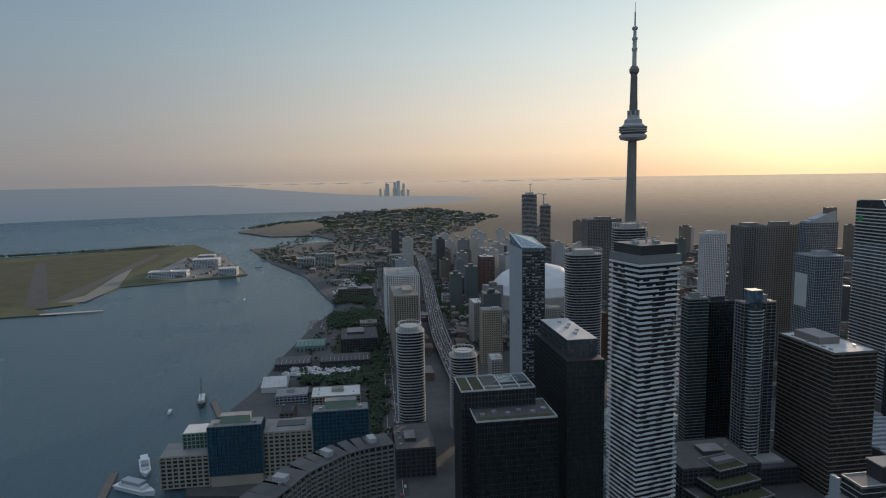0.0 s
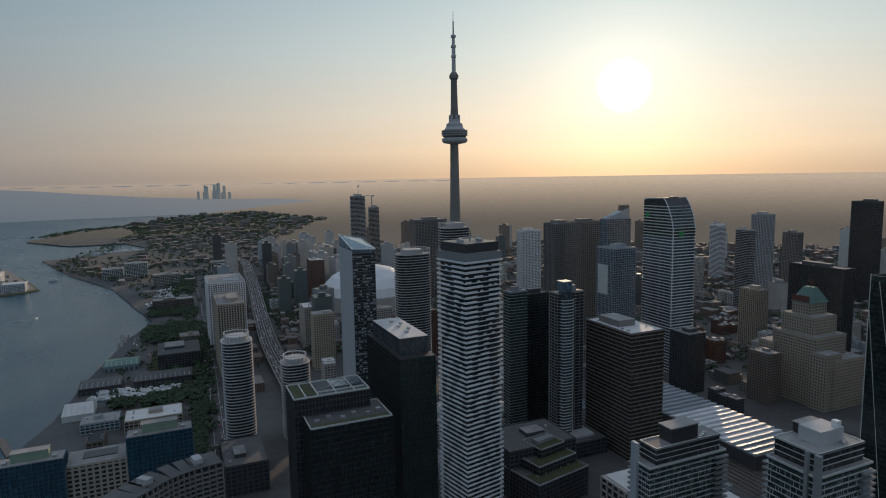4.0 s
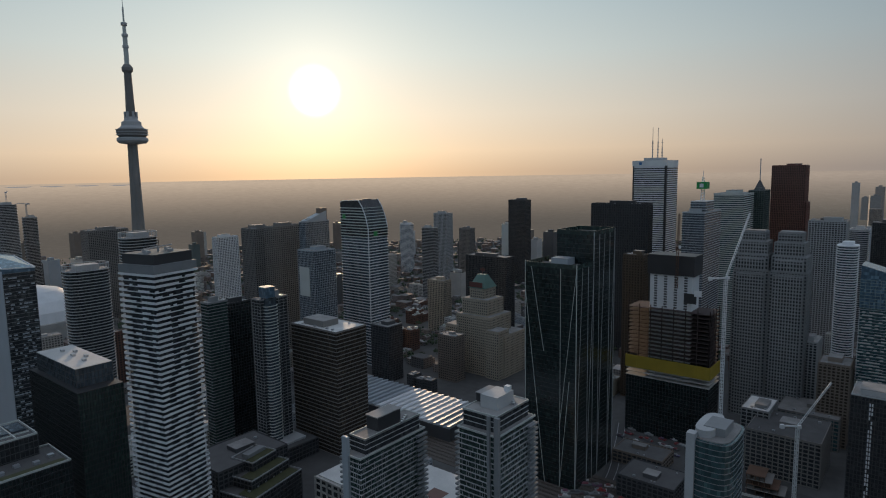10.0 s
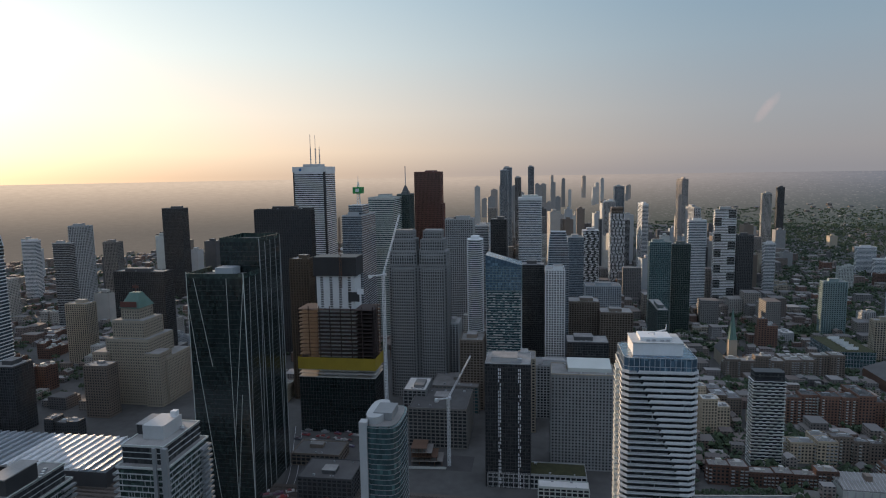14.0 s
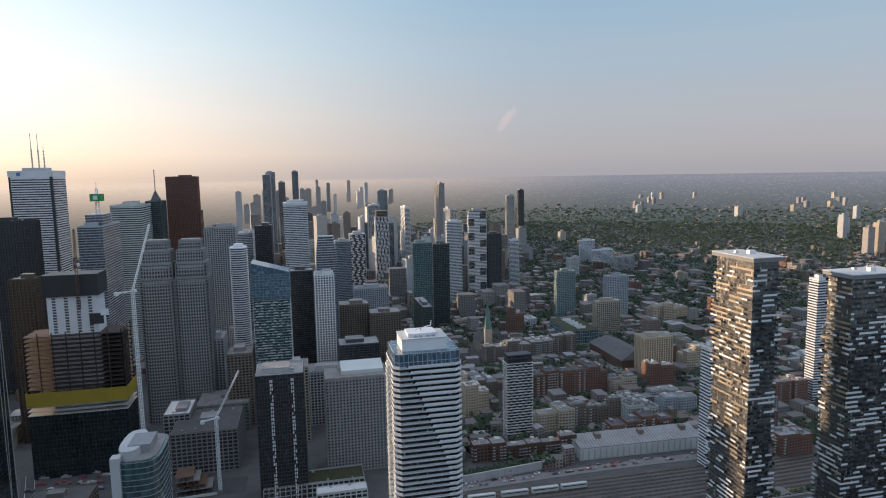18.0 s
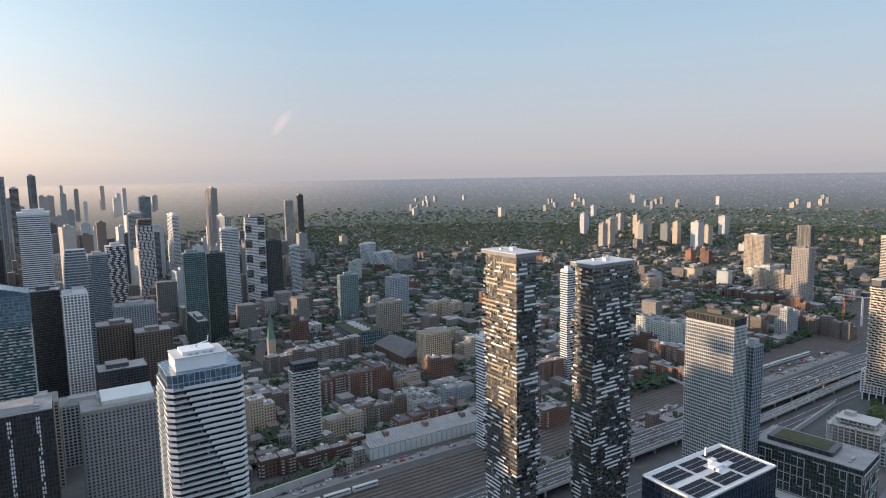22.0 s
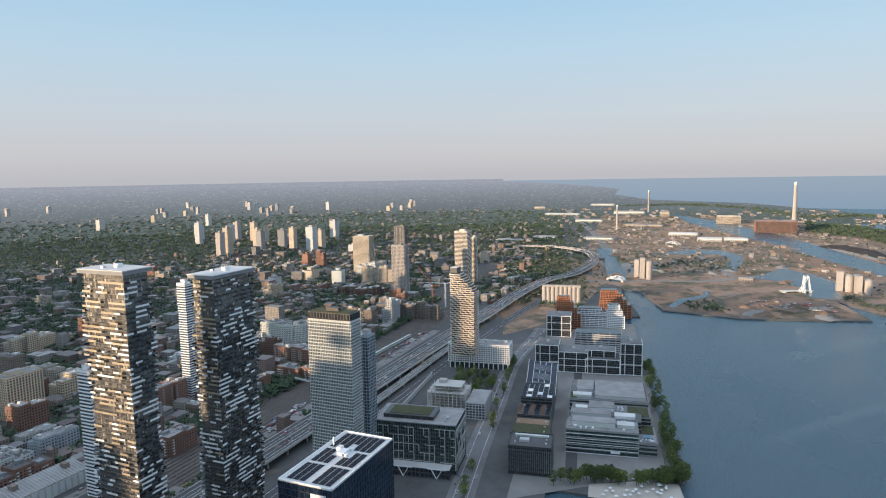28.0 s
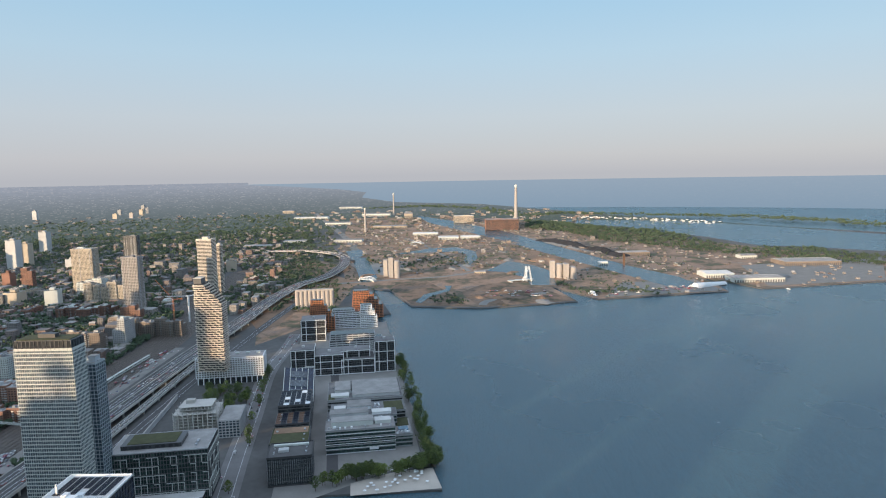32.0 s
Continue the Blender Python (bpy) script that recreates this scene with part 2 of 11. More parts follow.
def water_mat():
    m = bpy.data.materials.new("lake_water")
    m.use_nodes = True
    n, l = m.node_tree.nodes, m.node_tree.links
    b = n["Principled BSDF"]
    b.inputs["Base Color"].default_value = (0.044, 0.094, 0.124, 1)
    b.inputs["Roughness"].default_value = 0.18
    b.inputs["IOR"].default_value = 1.33
    b.inputs["Specular IOR Level"].default_value = 0.8
    tc = n.new("ShaderNodeTexCoord")
    a, c = n.new("ShaderNodeTexNoise"), n.new("ShaderNodeTexNoise")
    mp = n.new("ShaderNodeMapping")
    mp.inputs["Rotation"].default_value = (0, 0, radians(35))
    mp.inputs["Scale"].default_value = (0.3, 1.3, 1.0)
    l.new(tc.outputs["Object"], mp.inputs[0])
    l.new(mp.outputs[0], a.inputs["Vector"])
    l.new(tc.outputs["Object"], c.inputs["Vector"])
    a.inputs["Scale"].default_value, a.inputs["Detail"].default_value = 0.055, 9
    a.inputs["Roughness"].default_value = 0.72
    c.inputs["Scale"].default_value, c.inputs["Detail"].default_value = 0.004, 4
    bp = n.new("ShaderNodeBump")
    bp.inputs["Strength"].default_value = 0.9
    bp.inputs["Distance"].default_value = 2.2
    l.new(a.outputs["Fac"], bp.inputs["Height"])
    l.new(bp.outputs[0], b.inputs["Normal"])
    rp = n.new("ShaderNodeMapRange")
    rp.inputs["From Min"].default_value, rp.inputs["From Max"].default_value = 0.35, 0.65
    rp.inputs["To Min"].default_value, rp.inputs["To Max"].default_value = 0.14, 0.30
    l.new(c.outputs["Fac"], rp.inputs["Value"])
    l.new(rp.outputs[0], b.inputs["Roughness"])
    return m


WATER = water_mat()

# ---- building helpers ----
FAR_FROM, FAR_FALL = 2400.0, 2300.0


def far_place(x, y, z):
    """Country beyond FAR_FROM is drawn in along the line of sight from the middle, so that the horizon fits in the lens's range."""
    r = math.hypot(x, y)
    if r <= FAR_FROM:
        return (x, y, z)
    q = (FAR_FROM + FAR_FALL * (1 - math.exp(-(r - FAR_FROM) / FAR_FALL))) / r
    return (x * q, y * q, EYE + (z - EYE) * q)


def mesh_of(name, verts, faces, material):
    me = bpy.data.meshes.new(name)
    me.from_pydata(verts, [], faces)
    me.materials.append(material)
    return me


def part(name, me, parent, label="", at=(0, 0, 0), turn=0.0, kind=""):
    ob = new(name, me)
    ob.parent = parent
    ob.location = at
    if turn:
        ob.rotation_euler = (0, 0, radians(turn))
    return tagged(ob, label, "", "", kind)


BOX_FACES = ((0, 3, 2, 1), (4, 5, 6, 7), (0, 1, 5, 4), (1, 2, 6, 5), (2, 3, 7, 6), (3, 0, 4, 7))
_made = {}


def box_mesh(w, d, h, material):
    """A block that stands on its own origin; alike blocks share one mesh."""
    key = (round(w, 2), round(d, 2), round(h, 2), material.name)
    if key not in _made:
        a, b = w / 2, d / 2
        _made[key] = mesh_of("block", [(-a, -b, 0), (a, -b, 0), (a, b, 0), (-a, b, 0), (-a, -b, h), (a, -b, h), (a, b, h), (-a, b, h)], BOX_FACES, material)
    return _made[key]


class Pile:
    """Many blocks and prisms gathered into one mesh."""

    def __init__(self):
        self.v, self.f = [], []

    def box(self, x0, y0, z0, x1, y1, z1):
        k = len(self.v)
        self.v += [(x0, y0, z0), (x1, y0, z0), (x1, y1, z0), (x0, y1, z0), (x0, y0, z1), (x1, y0, z1), (x1, y1, z1), (x0, y1, z1)]
        self.f += [tuple(i + k for i in q) for q in BOX_FACES]

    def block(self, cx, cy, w, d, z0, z1, turn=0.0):
        c, s, k = math.cos(radians(turn)), math.sin(radians(turn)), len(self.v)
        for z in (z0, z1):
            for a, b in ((-w / 2, -d / 2), (w / 2, -d / 2), (w / 2, d / 2), (-w / 2, d / 2)):
                self.v.append((cx + a * c - b * s, cy + a * s + b * c, z))
        self.f += [tuple(i + k for i in q) for q in BOX_FACES]

    def prism(self, pts, z0, z1, top=None):
        k, n = len(self.v), len(pts)
        top = top or pts
        self.v += [(p[0], p[1], z0) for p in pts]
        self.v += [(p[0], p[1], p[2] if len(p) > 2 else z1) for p in top]
        self.f.append(tuple(range(k + n - 1, k - 1, -1)))
        self.f.append(tuple(range(k + n, k + 2 * n)))
        self.f += [(k + i, k + (i + 1) % n, k + n + (i + 1) % n, k + n + i) for i in range(n)]

    def beam(self, a, b, t):
        """A square bar from a to b."""
        a, b = Vector(a), Vector(b)
        w = (b - a).normalized()
        u = w.cross(Vector((0, 0, 1)) if abs(w.z) < 0.95 else Vector((1, 0, 0))).normalized() * t / 2
        v = w.cross(u).normalized() * t / 2
        k = len(self.v)
        for p in (a, b):
            self.v += [tuple(p - u - v), tuple(p + u - v), tuple(p + u + v), tuple(p - u + v)]
        self.f += [tuple(i + k for i in q) for q in BOX_FACES]

    def mesh(self, name, material):
        return mesh_of(name, self.v, self.f, material)


def lathe(rings, n=24):
    """A turned shape from rows of radius, height."""
    v, f = [], []
    for r, z in rings:
        v += [(r * math.cos(2 * math.pi * i / n), r * math.sin(2 * math.pi * i / n), z) for i in range(n)]
    for j in range(len(rings) - 1):
        f += [(j * n + i, j * n + (i + 1) % n, (j + 1) * n + (i + 1) % n, (j + 1) * n + i) for i in range(n)]
    f += [tuple(range(n - 1, -1, -1)), tuple(range((len(rings) - 1) * n, len(rings) * n))]
    return v, f


def oval(w, d, n=28, power=3.0, grow=0.0):
    """A rounded rectangle as a ring of points."""
    out = []
    for i in range(n):
        a = 2 * math.pi * i / n
        c, s = math.cos(a), math.sin(a)
        r = (abs(c) ** power + abs(s) ** power) ** (-1 / power)
        out.append(((w / 2 + grow) * c * r, (d / 2 + grow) * s * r))
    return out


GROUND = 2.0


def thing(name, label, category, x, y, z=GROUND, turn=0.0, group="", kind=""):
    ob = new(name)
    ob.empty_display_size = 2
    ob.location = (x, y, z)
    ob.rotation_euler = (0, 0, radians(turn))
    return tagged(ob, label, category, group, kind)


def roof_gear(t, w, d, h, rnd, deck=ROOF, wall=None, house=0.45, tall=4.5):
    """Deck, parapet, plant house and units on a flat roof."""
    wall = wall or PAINT["grey"]
    part("roof_deck", box_mesh(w - 0.8, d - 0.8, 0.25, deck), t, at=(0, 0, h))
    p = Pile()
    a, b, k = w / 2, d / 2, 0.4
    for q in ((-a, -b, a, -b + k), (-a, b - k, a, b), (-a, -b + k, -a + k, b - k), (a - k, -b + k, a, b - k)):
        p.box(q[0], q[1], h, q[2], q[3], h + 1.1)
    part("parapet", p.mesh("parapet", wall), t)
    if house:
        hw, hd = w * house * rnd.uniform(0.8, 1.2), d * house * rnd.uniform(0.8, 1.2)
        ox, oy = rnd.uniform(-0.15, 0.15) * w, rnd.uniform(-0.15, 0.15) * d
        part("plant_house", box_mesh(hw, hd, tall, wall), t, at=(ox, oy, h + 0.25))
        part("plant_roof", box_mesh(hw + 0.4, hd + 0.4, 0.35, ROOF), t, at=(ox, oy, h + 0.25 + tall))
    p = Pile()
    for i in range(rnd.randint(3, 6)):
        s = rnd.uniform(1.0, 2.6)
        x, y = rnd.uniform(-0.4, 0.4) * w, rnd.choice((-0.36, 0.36)) * d
        p.box(x - s / 2, y - s * 0.4, h + 0.25, x + s / 2, y + s * 0.4, h + 0.25 + s * 0.6)
    part("roof_unit", p.mesh("roof_unit", METAL), t, kind="stuff")


TAKEN = []


def facade(t, cx, cy, w, d, z0, z1, glass="dark", wall="grey", fl=3.2, band=0.9, proud=0.35, pier=0.0, pier_w=0.5, pier_proud=0.4, split=False):
    """One glazed block with floor bands and piers that stand proud of it."""
    h = z1 - z0
    part("glazing", box_mesh(w - 2 * proud, d - 2 * proud, h, GLASS[glass]), t, at=(cx, cy, z0))
    n = max(1, int(h / fl + 0.5))
    f = h / n
    if band:
        if split:
            ring = box_mesh(w, d, band, PAINT[wall])
            for i in range(n + 1):
                part("floor_band", ring, t, at=(cx, cy, z0 + min(i * f, h - band + 0.05)))
        else:
            p = Pile()
            for i in range(n + 1):
                z = z0 + min(i * f, h - band + 0.05)
                p.box(cx - w / 2, cy - d / 2, z, cx + w / 2, cy + d / 2, z + band)
            part("banding", p.mesh("banding", PAINT[wall]), t, kind="stuff")
    if pier:
        e = pier_proud
        p = Pile()
        for side, length, other in ((0, w, d), (1, d, w)):
            m = max(1, int(length / pier + 0.5))
            for i in range(m + 1):
                q = -length / 2 + length * i / m
                for s in (-1, 1):
                    c = s * (other / 2 + 0.02)
                    if side == 0:
                        a, b, sx, sy = q, c, pier_w, e * 2
                    else:
                        a, b, sx, sy = c, q, e * 2, pier_w
                    if split and pier > 3.2 and m < 16:
                        part("pier", box_mesh(sx, sy, h, PAINT[wall]), t, at=(cx + a, cy + b, z0 + 0.02))
                    else:
                        p.box(cx + a - sx / 2, cy + b - sy / 2, z0, cx + a + sx / 2, cy + b + sy / 2, z1)
        if p.v:
            part("pier_grid", p.mesh("pier_grid", PAINT[wall]), t, kind="stuff")


def claim(x, y, w, d, turn=0.0):
    """Keep a plot free of filling houses."""
    c, s = abs(math.cos(radians(turn))), abs(math.sin(radians(turn)))
    TAKEN.append((x - (w * c + d * s) / 2 - 3, y - (w * s + d * c) / 2 - 3, x + (w * c + d * s) / 2 + 3, y + (w * s + d * c) / 2 + 3))


def tower(name, label, category, x, y, w, d, h, glass="dark", wall="grey", fl=3.2, band=0.9, proud=0.35,
          pier=0.0, pier_w=0.5, pier_proud=0.4, split=False, deck=ROOF, house=0.45, tall=4.5, turn=0.0, group=""):
    """A flat-roofed block with roof gear."""
    rnd = random.Random(int(abs(x) * 7 + abs(y) * 13 + h))
    t = thing(name, label, category, x, y, GROUND, turn, group)
    claim(x, y, w, d, turn)
    facade(t, 0, 0, w, d, 0, h, glass, wall, fl, band, proud, pier, pier_w, pier_proud, split)
    roof_gear(t, w, d, h, rnd, deck, PAINT[wall], house, tall)
    return t

BACKDROP_FROM = 3300.0


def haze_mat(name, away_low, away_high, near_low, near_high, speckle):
    """The far country as a plain backdrop that glows: painted haze pales it towards the horizon, warmer on the sun's
    side.
    """
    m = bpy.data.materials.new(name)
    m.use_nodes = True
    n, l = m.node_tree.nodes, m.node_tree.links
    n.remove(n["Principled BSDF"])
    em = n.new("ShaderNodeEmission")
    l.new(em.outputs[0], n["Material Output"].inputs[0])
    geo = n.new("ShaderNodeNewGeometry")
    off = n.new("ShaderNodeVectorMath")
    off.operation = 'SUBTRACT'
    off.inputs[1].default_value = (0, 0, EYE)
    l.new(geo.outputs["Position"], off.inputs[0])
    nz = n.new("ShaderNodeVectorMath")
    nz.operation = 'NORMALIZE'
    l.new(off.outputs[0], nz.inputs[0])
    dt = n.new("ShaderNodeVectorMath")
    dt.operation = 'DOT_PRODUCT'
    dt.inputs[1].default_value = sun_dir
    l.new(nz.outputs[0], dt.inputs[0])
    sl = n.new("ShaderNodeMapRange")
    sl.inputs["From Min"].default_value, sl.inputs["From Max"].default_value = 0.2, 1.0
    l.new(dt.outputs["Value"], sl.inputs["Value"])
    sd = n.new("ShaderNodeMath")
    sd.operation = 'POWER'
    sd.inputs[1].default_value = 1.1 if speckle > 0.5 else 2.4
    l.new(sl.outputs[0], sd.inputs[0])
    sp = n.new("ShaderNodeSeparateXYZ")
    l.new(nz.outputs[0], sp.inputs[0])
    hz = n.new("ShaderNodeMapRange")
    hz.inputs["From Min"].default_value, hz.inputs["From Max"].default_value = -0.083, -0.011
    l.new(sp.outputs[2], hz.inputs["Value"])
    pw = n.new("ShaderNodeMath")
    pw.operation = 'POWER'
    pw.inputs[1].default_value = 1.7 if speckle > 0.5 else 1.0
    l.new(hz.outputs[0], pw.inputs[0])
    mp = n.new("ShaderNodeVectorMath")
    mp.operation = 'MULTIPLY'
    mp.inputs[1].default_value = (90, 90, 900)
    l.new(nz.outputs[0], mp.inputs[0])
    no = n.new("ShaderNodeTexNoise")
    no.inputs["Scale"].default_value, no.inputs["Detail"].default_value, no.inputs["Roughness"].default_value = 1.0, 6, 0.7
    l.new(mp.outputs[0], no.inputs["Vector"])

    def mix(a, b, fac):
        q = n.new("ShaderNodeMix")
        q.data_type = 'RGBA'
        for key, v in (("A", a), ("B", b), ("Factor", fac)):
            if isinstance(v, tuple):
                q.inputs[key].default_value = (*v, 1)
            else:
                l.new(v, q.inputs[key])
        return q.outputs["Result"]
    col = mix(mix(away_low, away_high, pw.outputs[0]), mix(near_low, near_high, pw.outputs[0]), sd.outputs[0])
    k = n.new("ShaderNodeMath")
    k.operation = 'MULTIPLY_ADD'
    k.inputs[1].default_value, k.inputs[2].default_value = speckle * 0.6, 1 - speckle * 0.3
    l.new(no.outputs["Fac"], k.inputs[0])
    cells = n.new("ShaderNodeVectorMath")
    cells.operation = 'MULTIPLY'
    cells.inputs[1].default_value = (420, 420, 1300)
    l.new(nz.outputs[0], cells.inputs[0])
    fl = n.new("ShaderNodeVectorMath")
    fl.operation = 'FLOOR'
    l.new(cells.outputs[0], fl.inputs[0])
    wn2 = n.new("ShaderNodeTexWhiteNoise")
    l.new(fl.outputs[0], wn2.inputs[0])
    dots = n.new("ShaderNodeMapRange")
    dots.inputs["From Min"].default_value, dots.inputs["From Max"].default_value = 0.84, 1.0
    dots.inputs["To Max"].default_value = 0.42 * min(1.0, speckle)
    l.new(wn2.outputs["Value"], dots.inputs["Value"])
    shy = n.new("ShaderNodeMath")
    shy.operation = 'MULTIPLY_ADD'
    shy.inputs[1].default_value, shy.inputs[2].default_value = -0.95, 1.0
    l.new(sl.outputs[0], shy.inputs[0])
    few = n.new("ShaderNodeMath")
    few.operation = 'MULTIPLY'
    l.new(shy.outputs[0], few.inputs[0])
    l.new(dots.outputs[0], few.inputs[1])
    col = mix(col, (0.24, 0.22, 0.215), few.outputs[0])
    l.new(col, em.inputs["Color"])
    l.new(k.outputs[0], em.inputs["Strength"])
    return m


# high and near colours carry the haze and the sunward warmth as emission
FAR_LAND = haze_mat("far_land_haze", (0.036, 0.047, 0.045), (0.125, 0.132, 0.152), (0.115, 0.100, 0.086), (0.50, 0.39, 0.29), 0.7)
FAR_WATER = haze_mat("far_water_haze", (0.080, 0.115, 0.152), (0.120, 0.146, 0.176), (0.17, 0.18, 0.19), (0.28, 0.265, 0.255), 0.12)


# ---- ground, lake ----
def sheet(name, pts, z, material, label, category, step=130.0, drop=0.0, passes=9, kind="structure", back=None):
    """A flat piece of country from the corners of its outline, drawn in where it lies far off; drop: depth of its edge."""
    bm = bmesh.new()
    f = bm.faces.new([bm.verts.new((x, y, z)) for x, y in pts])
    bm.normal_update()
    if f.normal.z < 0:
        bmesh.ops.reverse_faces(bm, faces=[f])
    rim = [v.co.copy() for v in f.verts]
    bmesh.ops.triangulate(bm, faces=bm.faces[:])
    for i in range(passes):
        def lim(e):
            return max(step, 0.05 * max(FAR_FROM, min(math.hypot(v.co.x, v.co.y) for v in e.verts)))
        long = [e for e in bm.edges if e.calc_length() > lim(e) and max(math.hypot(v.co.x, v.co.y) for v in e.verts) > FAR_FROM * 0.9]
        if not long:
            break
        bmesh.ops.subdivide_edges(bm, edges=long, cuts=1)
        bmesh.ops.triangulate(bm, faces=bm.faces[:])
    if drop:
        for a, b in zip(rim, rim[1:] + rim[:1]):
            q = [bm.verts.new((a.x, a.y, z)), bm.verts.new((b.x, b.y, z)), bm.verts.new((b.x, b.y, z - drop)), bm.verts.new((a.x, a.y, z - drop))]
            bm.faces.new(q)
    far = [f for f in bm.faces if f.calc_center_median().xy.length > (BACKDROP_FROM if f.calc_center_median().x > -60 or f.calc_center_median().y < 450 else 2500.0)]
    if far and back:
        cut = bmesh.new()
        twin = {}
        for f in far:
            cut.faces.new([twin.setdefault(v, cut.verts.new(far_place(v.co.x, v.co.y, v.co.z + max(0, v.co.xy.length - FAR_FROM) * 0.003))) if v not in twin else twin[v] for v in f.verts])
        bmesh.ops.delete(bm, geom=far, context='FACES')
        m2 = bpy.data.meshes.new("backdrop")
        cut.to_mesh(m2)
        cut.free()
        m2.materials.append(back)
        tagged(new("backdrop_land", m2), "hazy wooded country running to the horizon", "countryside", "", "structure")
    for v in bm.verts:
        v.co = far_place(v.co.x, v.co.y, v.co.z + max(0, v.co.xy.length - FAR_FROM) * 0.003)
    me = bpy.data.meshes.new(name)
    bm.to_mesh(me)
    bm.free()
    me.materials.append(material)
    return tagged(new(name, me), label, category, "", kind)


def arc(r, a0, a1, n):
    """Points on a circle, by degrees left of +Y."""
    return [(-r * math.sin(radians(a0 + (a1 - a0) * i / n)), r * math.cos(radians(a0 + (a1 - a0) * i / n))) for i in range(n + 1)]


# lake: polar sheet to the horizon, its far part a plain glowing backdrop with painted haze
RINGS = [300 * 1.06 ** i for i in range(80)]
CUT = next(i for i, r in enumerate(RINGS) if r > 5200)


def ring_sheet(name, rings, centre, material):
    v, f = [], []
    for r in rings:
        v += [far_place(-r * math.sin(2 * math.pi * i / 160), r * math.cos(2 * math.pi * i / 160), 0) for i in range(160)]
    for j in range(len(rings) - 1):
        f += [(j * 160 + i, j * 160 + 160 + i, j * 160 + 160 + (i + 1) % 160, j * 160 + (i + 1) % 160) for i in range(160)]
    if not centre:
        f = [q for q in f if 28 < q[0] % 160 < 128]
    if centre:
        f.append(tuple(range(159, -1, -1)))
    me = mesh_of(name, v, f, material)
    for q in me.polygons:
        q.use_smooth = True
    return new(name, me)


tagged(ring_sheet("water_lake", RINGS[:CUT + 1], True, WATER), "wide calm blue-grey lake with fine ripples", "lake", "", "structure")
tagged(ring_sheet("backdrop_water", RINGS[CUT:], False, FAR_WATER), "far lake under the horizon with haze painted in", "lake", "", "structure")

WEST_SHORE = [(-525, -42), (-544, -155), (-638, -179), (-706, -168), (-812, -138), (-966, -119), (-1186, -80), (-1318, -43), (-1491, -85), (-1763, -145), (-2077, -278), (-2523, -417), (-2576, -252), (-2783, -100), (-2998, -186), (-3009, -396), (-3319, -601), (-3656, -510), (-4123, -251), (-4759, 49), (-5208, 335), (-5933, 818), (-6886, 1516), (-7878, 1233), (-8342, 541), (-9679, -236), (-12884, -1433), (-17389, -2967), (-25163, -6179)]
EAST_SHORE = [(513, 123), (521, 6), (597, 21), (760, 50), (1066, 97), (1211, 143), (1229, 111), (1510, 179), (1484, 135), (1296, 73), (1268, -71), (1321, -285), (1502, -258), (1342, -336), (1408, -651), (1596, -671), (1436, -743), (1505, -1080), (1650, -2400), (2661, -1876), (3005, -1624), (3330, -1465), (3926, -1119), (4486, -871), (5704, -331), (6357, 497), (7824, 1035), (10122, 1264), (12524, 2106), (16014, 3851), (20698, 6473)]
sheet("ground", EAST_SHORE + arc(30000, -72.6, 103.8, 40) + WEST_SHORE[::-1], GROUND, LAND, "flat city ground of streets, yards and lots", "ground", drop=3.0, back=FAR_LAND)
ISLAND = [(-1496, -1241), (-1370, -730), (-1385, -629), (-1447, -702), (-1481, -638), (-1709, -613), (-1755, -505), (-1797, -366), (-1846, -315), (-2051, -380), (-2385, -511), (-2746, -678), (-2674, -871), (-2521, -1126), (-2467, -1295), (-2413, -1979)]
sheet("ground_island", ISLAND, GROUND, GRASS, "flat grassy airport island in the lake", "island", drop=3.0)

# ---- towers of a kind of their own ----
def panel_rows(t, w, d, h, z0, fl, bay, glass, rules, mats, out=1.3, ph=1.15, slab="grey", sway=None, label="", slab_out=None):
    """A tower whose balcony fronts come and go from bay to bay: each floor is a slab and rows of panels.
    rules: for each material a test of (face, floor share, bay share, floor number, bay number)."""
    n = int((h - z0) / fl)
    part("glazing", box_mesh(w, d, h - z0, GLASS[glass]), t, at=(0, 0, z0))
    for i in range(n + 1):
        v = i / n
        k = sway(v) if sway else 0.0
        so = (slab_out if slab_out is not None else out) + k
        floor = part("floor_slab", box_mesh(round(w + 2 * so, 1), round(d + 2 * so, 1), 0.35, PAINT[slab]), t, at=(0, 0, z0 + i * fl))
        if i == n:
            break
        for m, rule in zip(mats, rules):
            p = Pile()
            top = 1.25 if m == "bronze" else ph
            for face in range(4):
                length, other = (w, d) if face % 2 == 0 else (d, w)
                length += 2 * (out + k)
                nb = max(1, int(length / bay))
                for b in range(nb):
                    if not rule(face, v, b / nb, i, b):
                        continue
                    a0, a1 = -length / 2 + length * b / nb, -length / 2 + length * (b + 1) / nb
                    o0, o1 = other / 2 + out + k - 0.15, other / 2 + out + k + 0.08
                    if face == 0:
                        p.box(a0, -o1, 0.0, a1, -o0, top)
                    elif face == 1:
                        p.box(o0, a0, 0.0, o1, a1, top)
                    elif face == 2:
                        p.box(a0, o0, 0.0, a1, o1, top)
                    else:
                        p.box(-o1, a0, 0.0, -o0, a1, top)
            if p.v:
                part("balcony_front", p.mesh("balcony_front", PAINT[m]), floor, label, at=(0, 0, 0.2), kind="stuff")
    return n


def chance(*k):
    return random.Random(hash(tuple(int(q * 977) for q in k))).random()


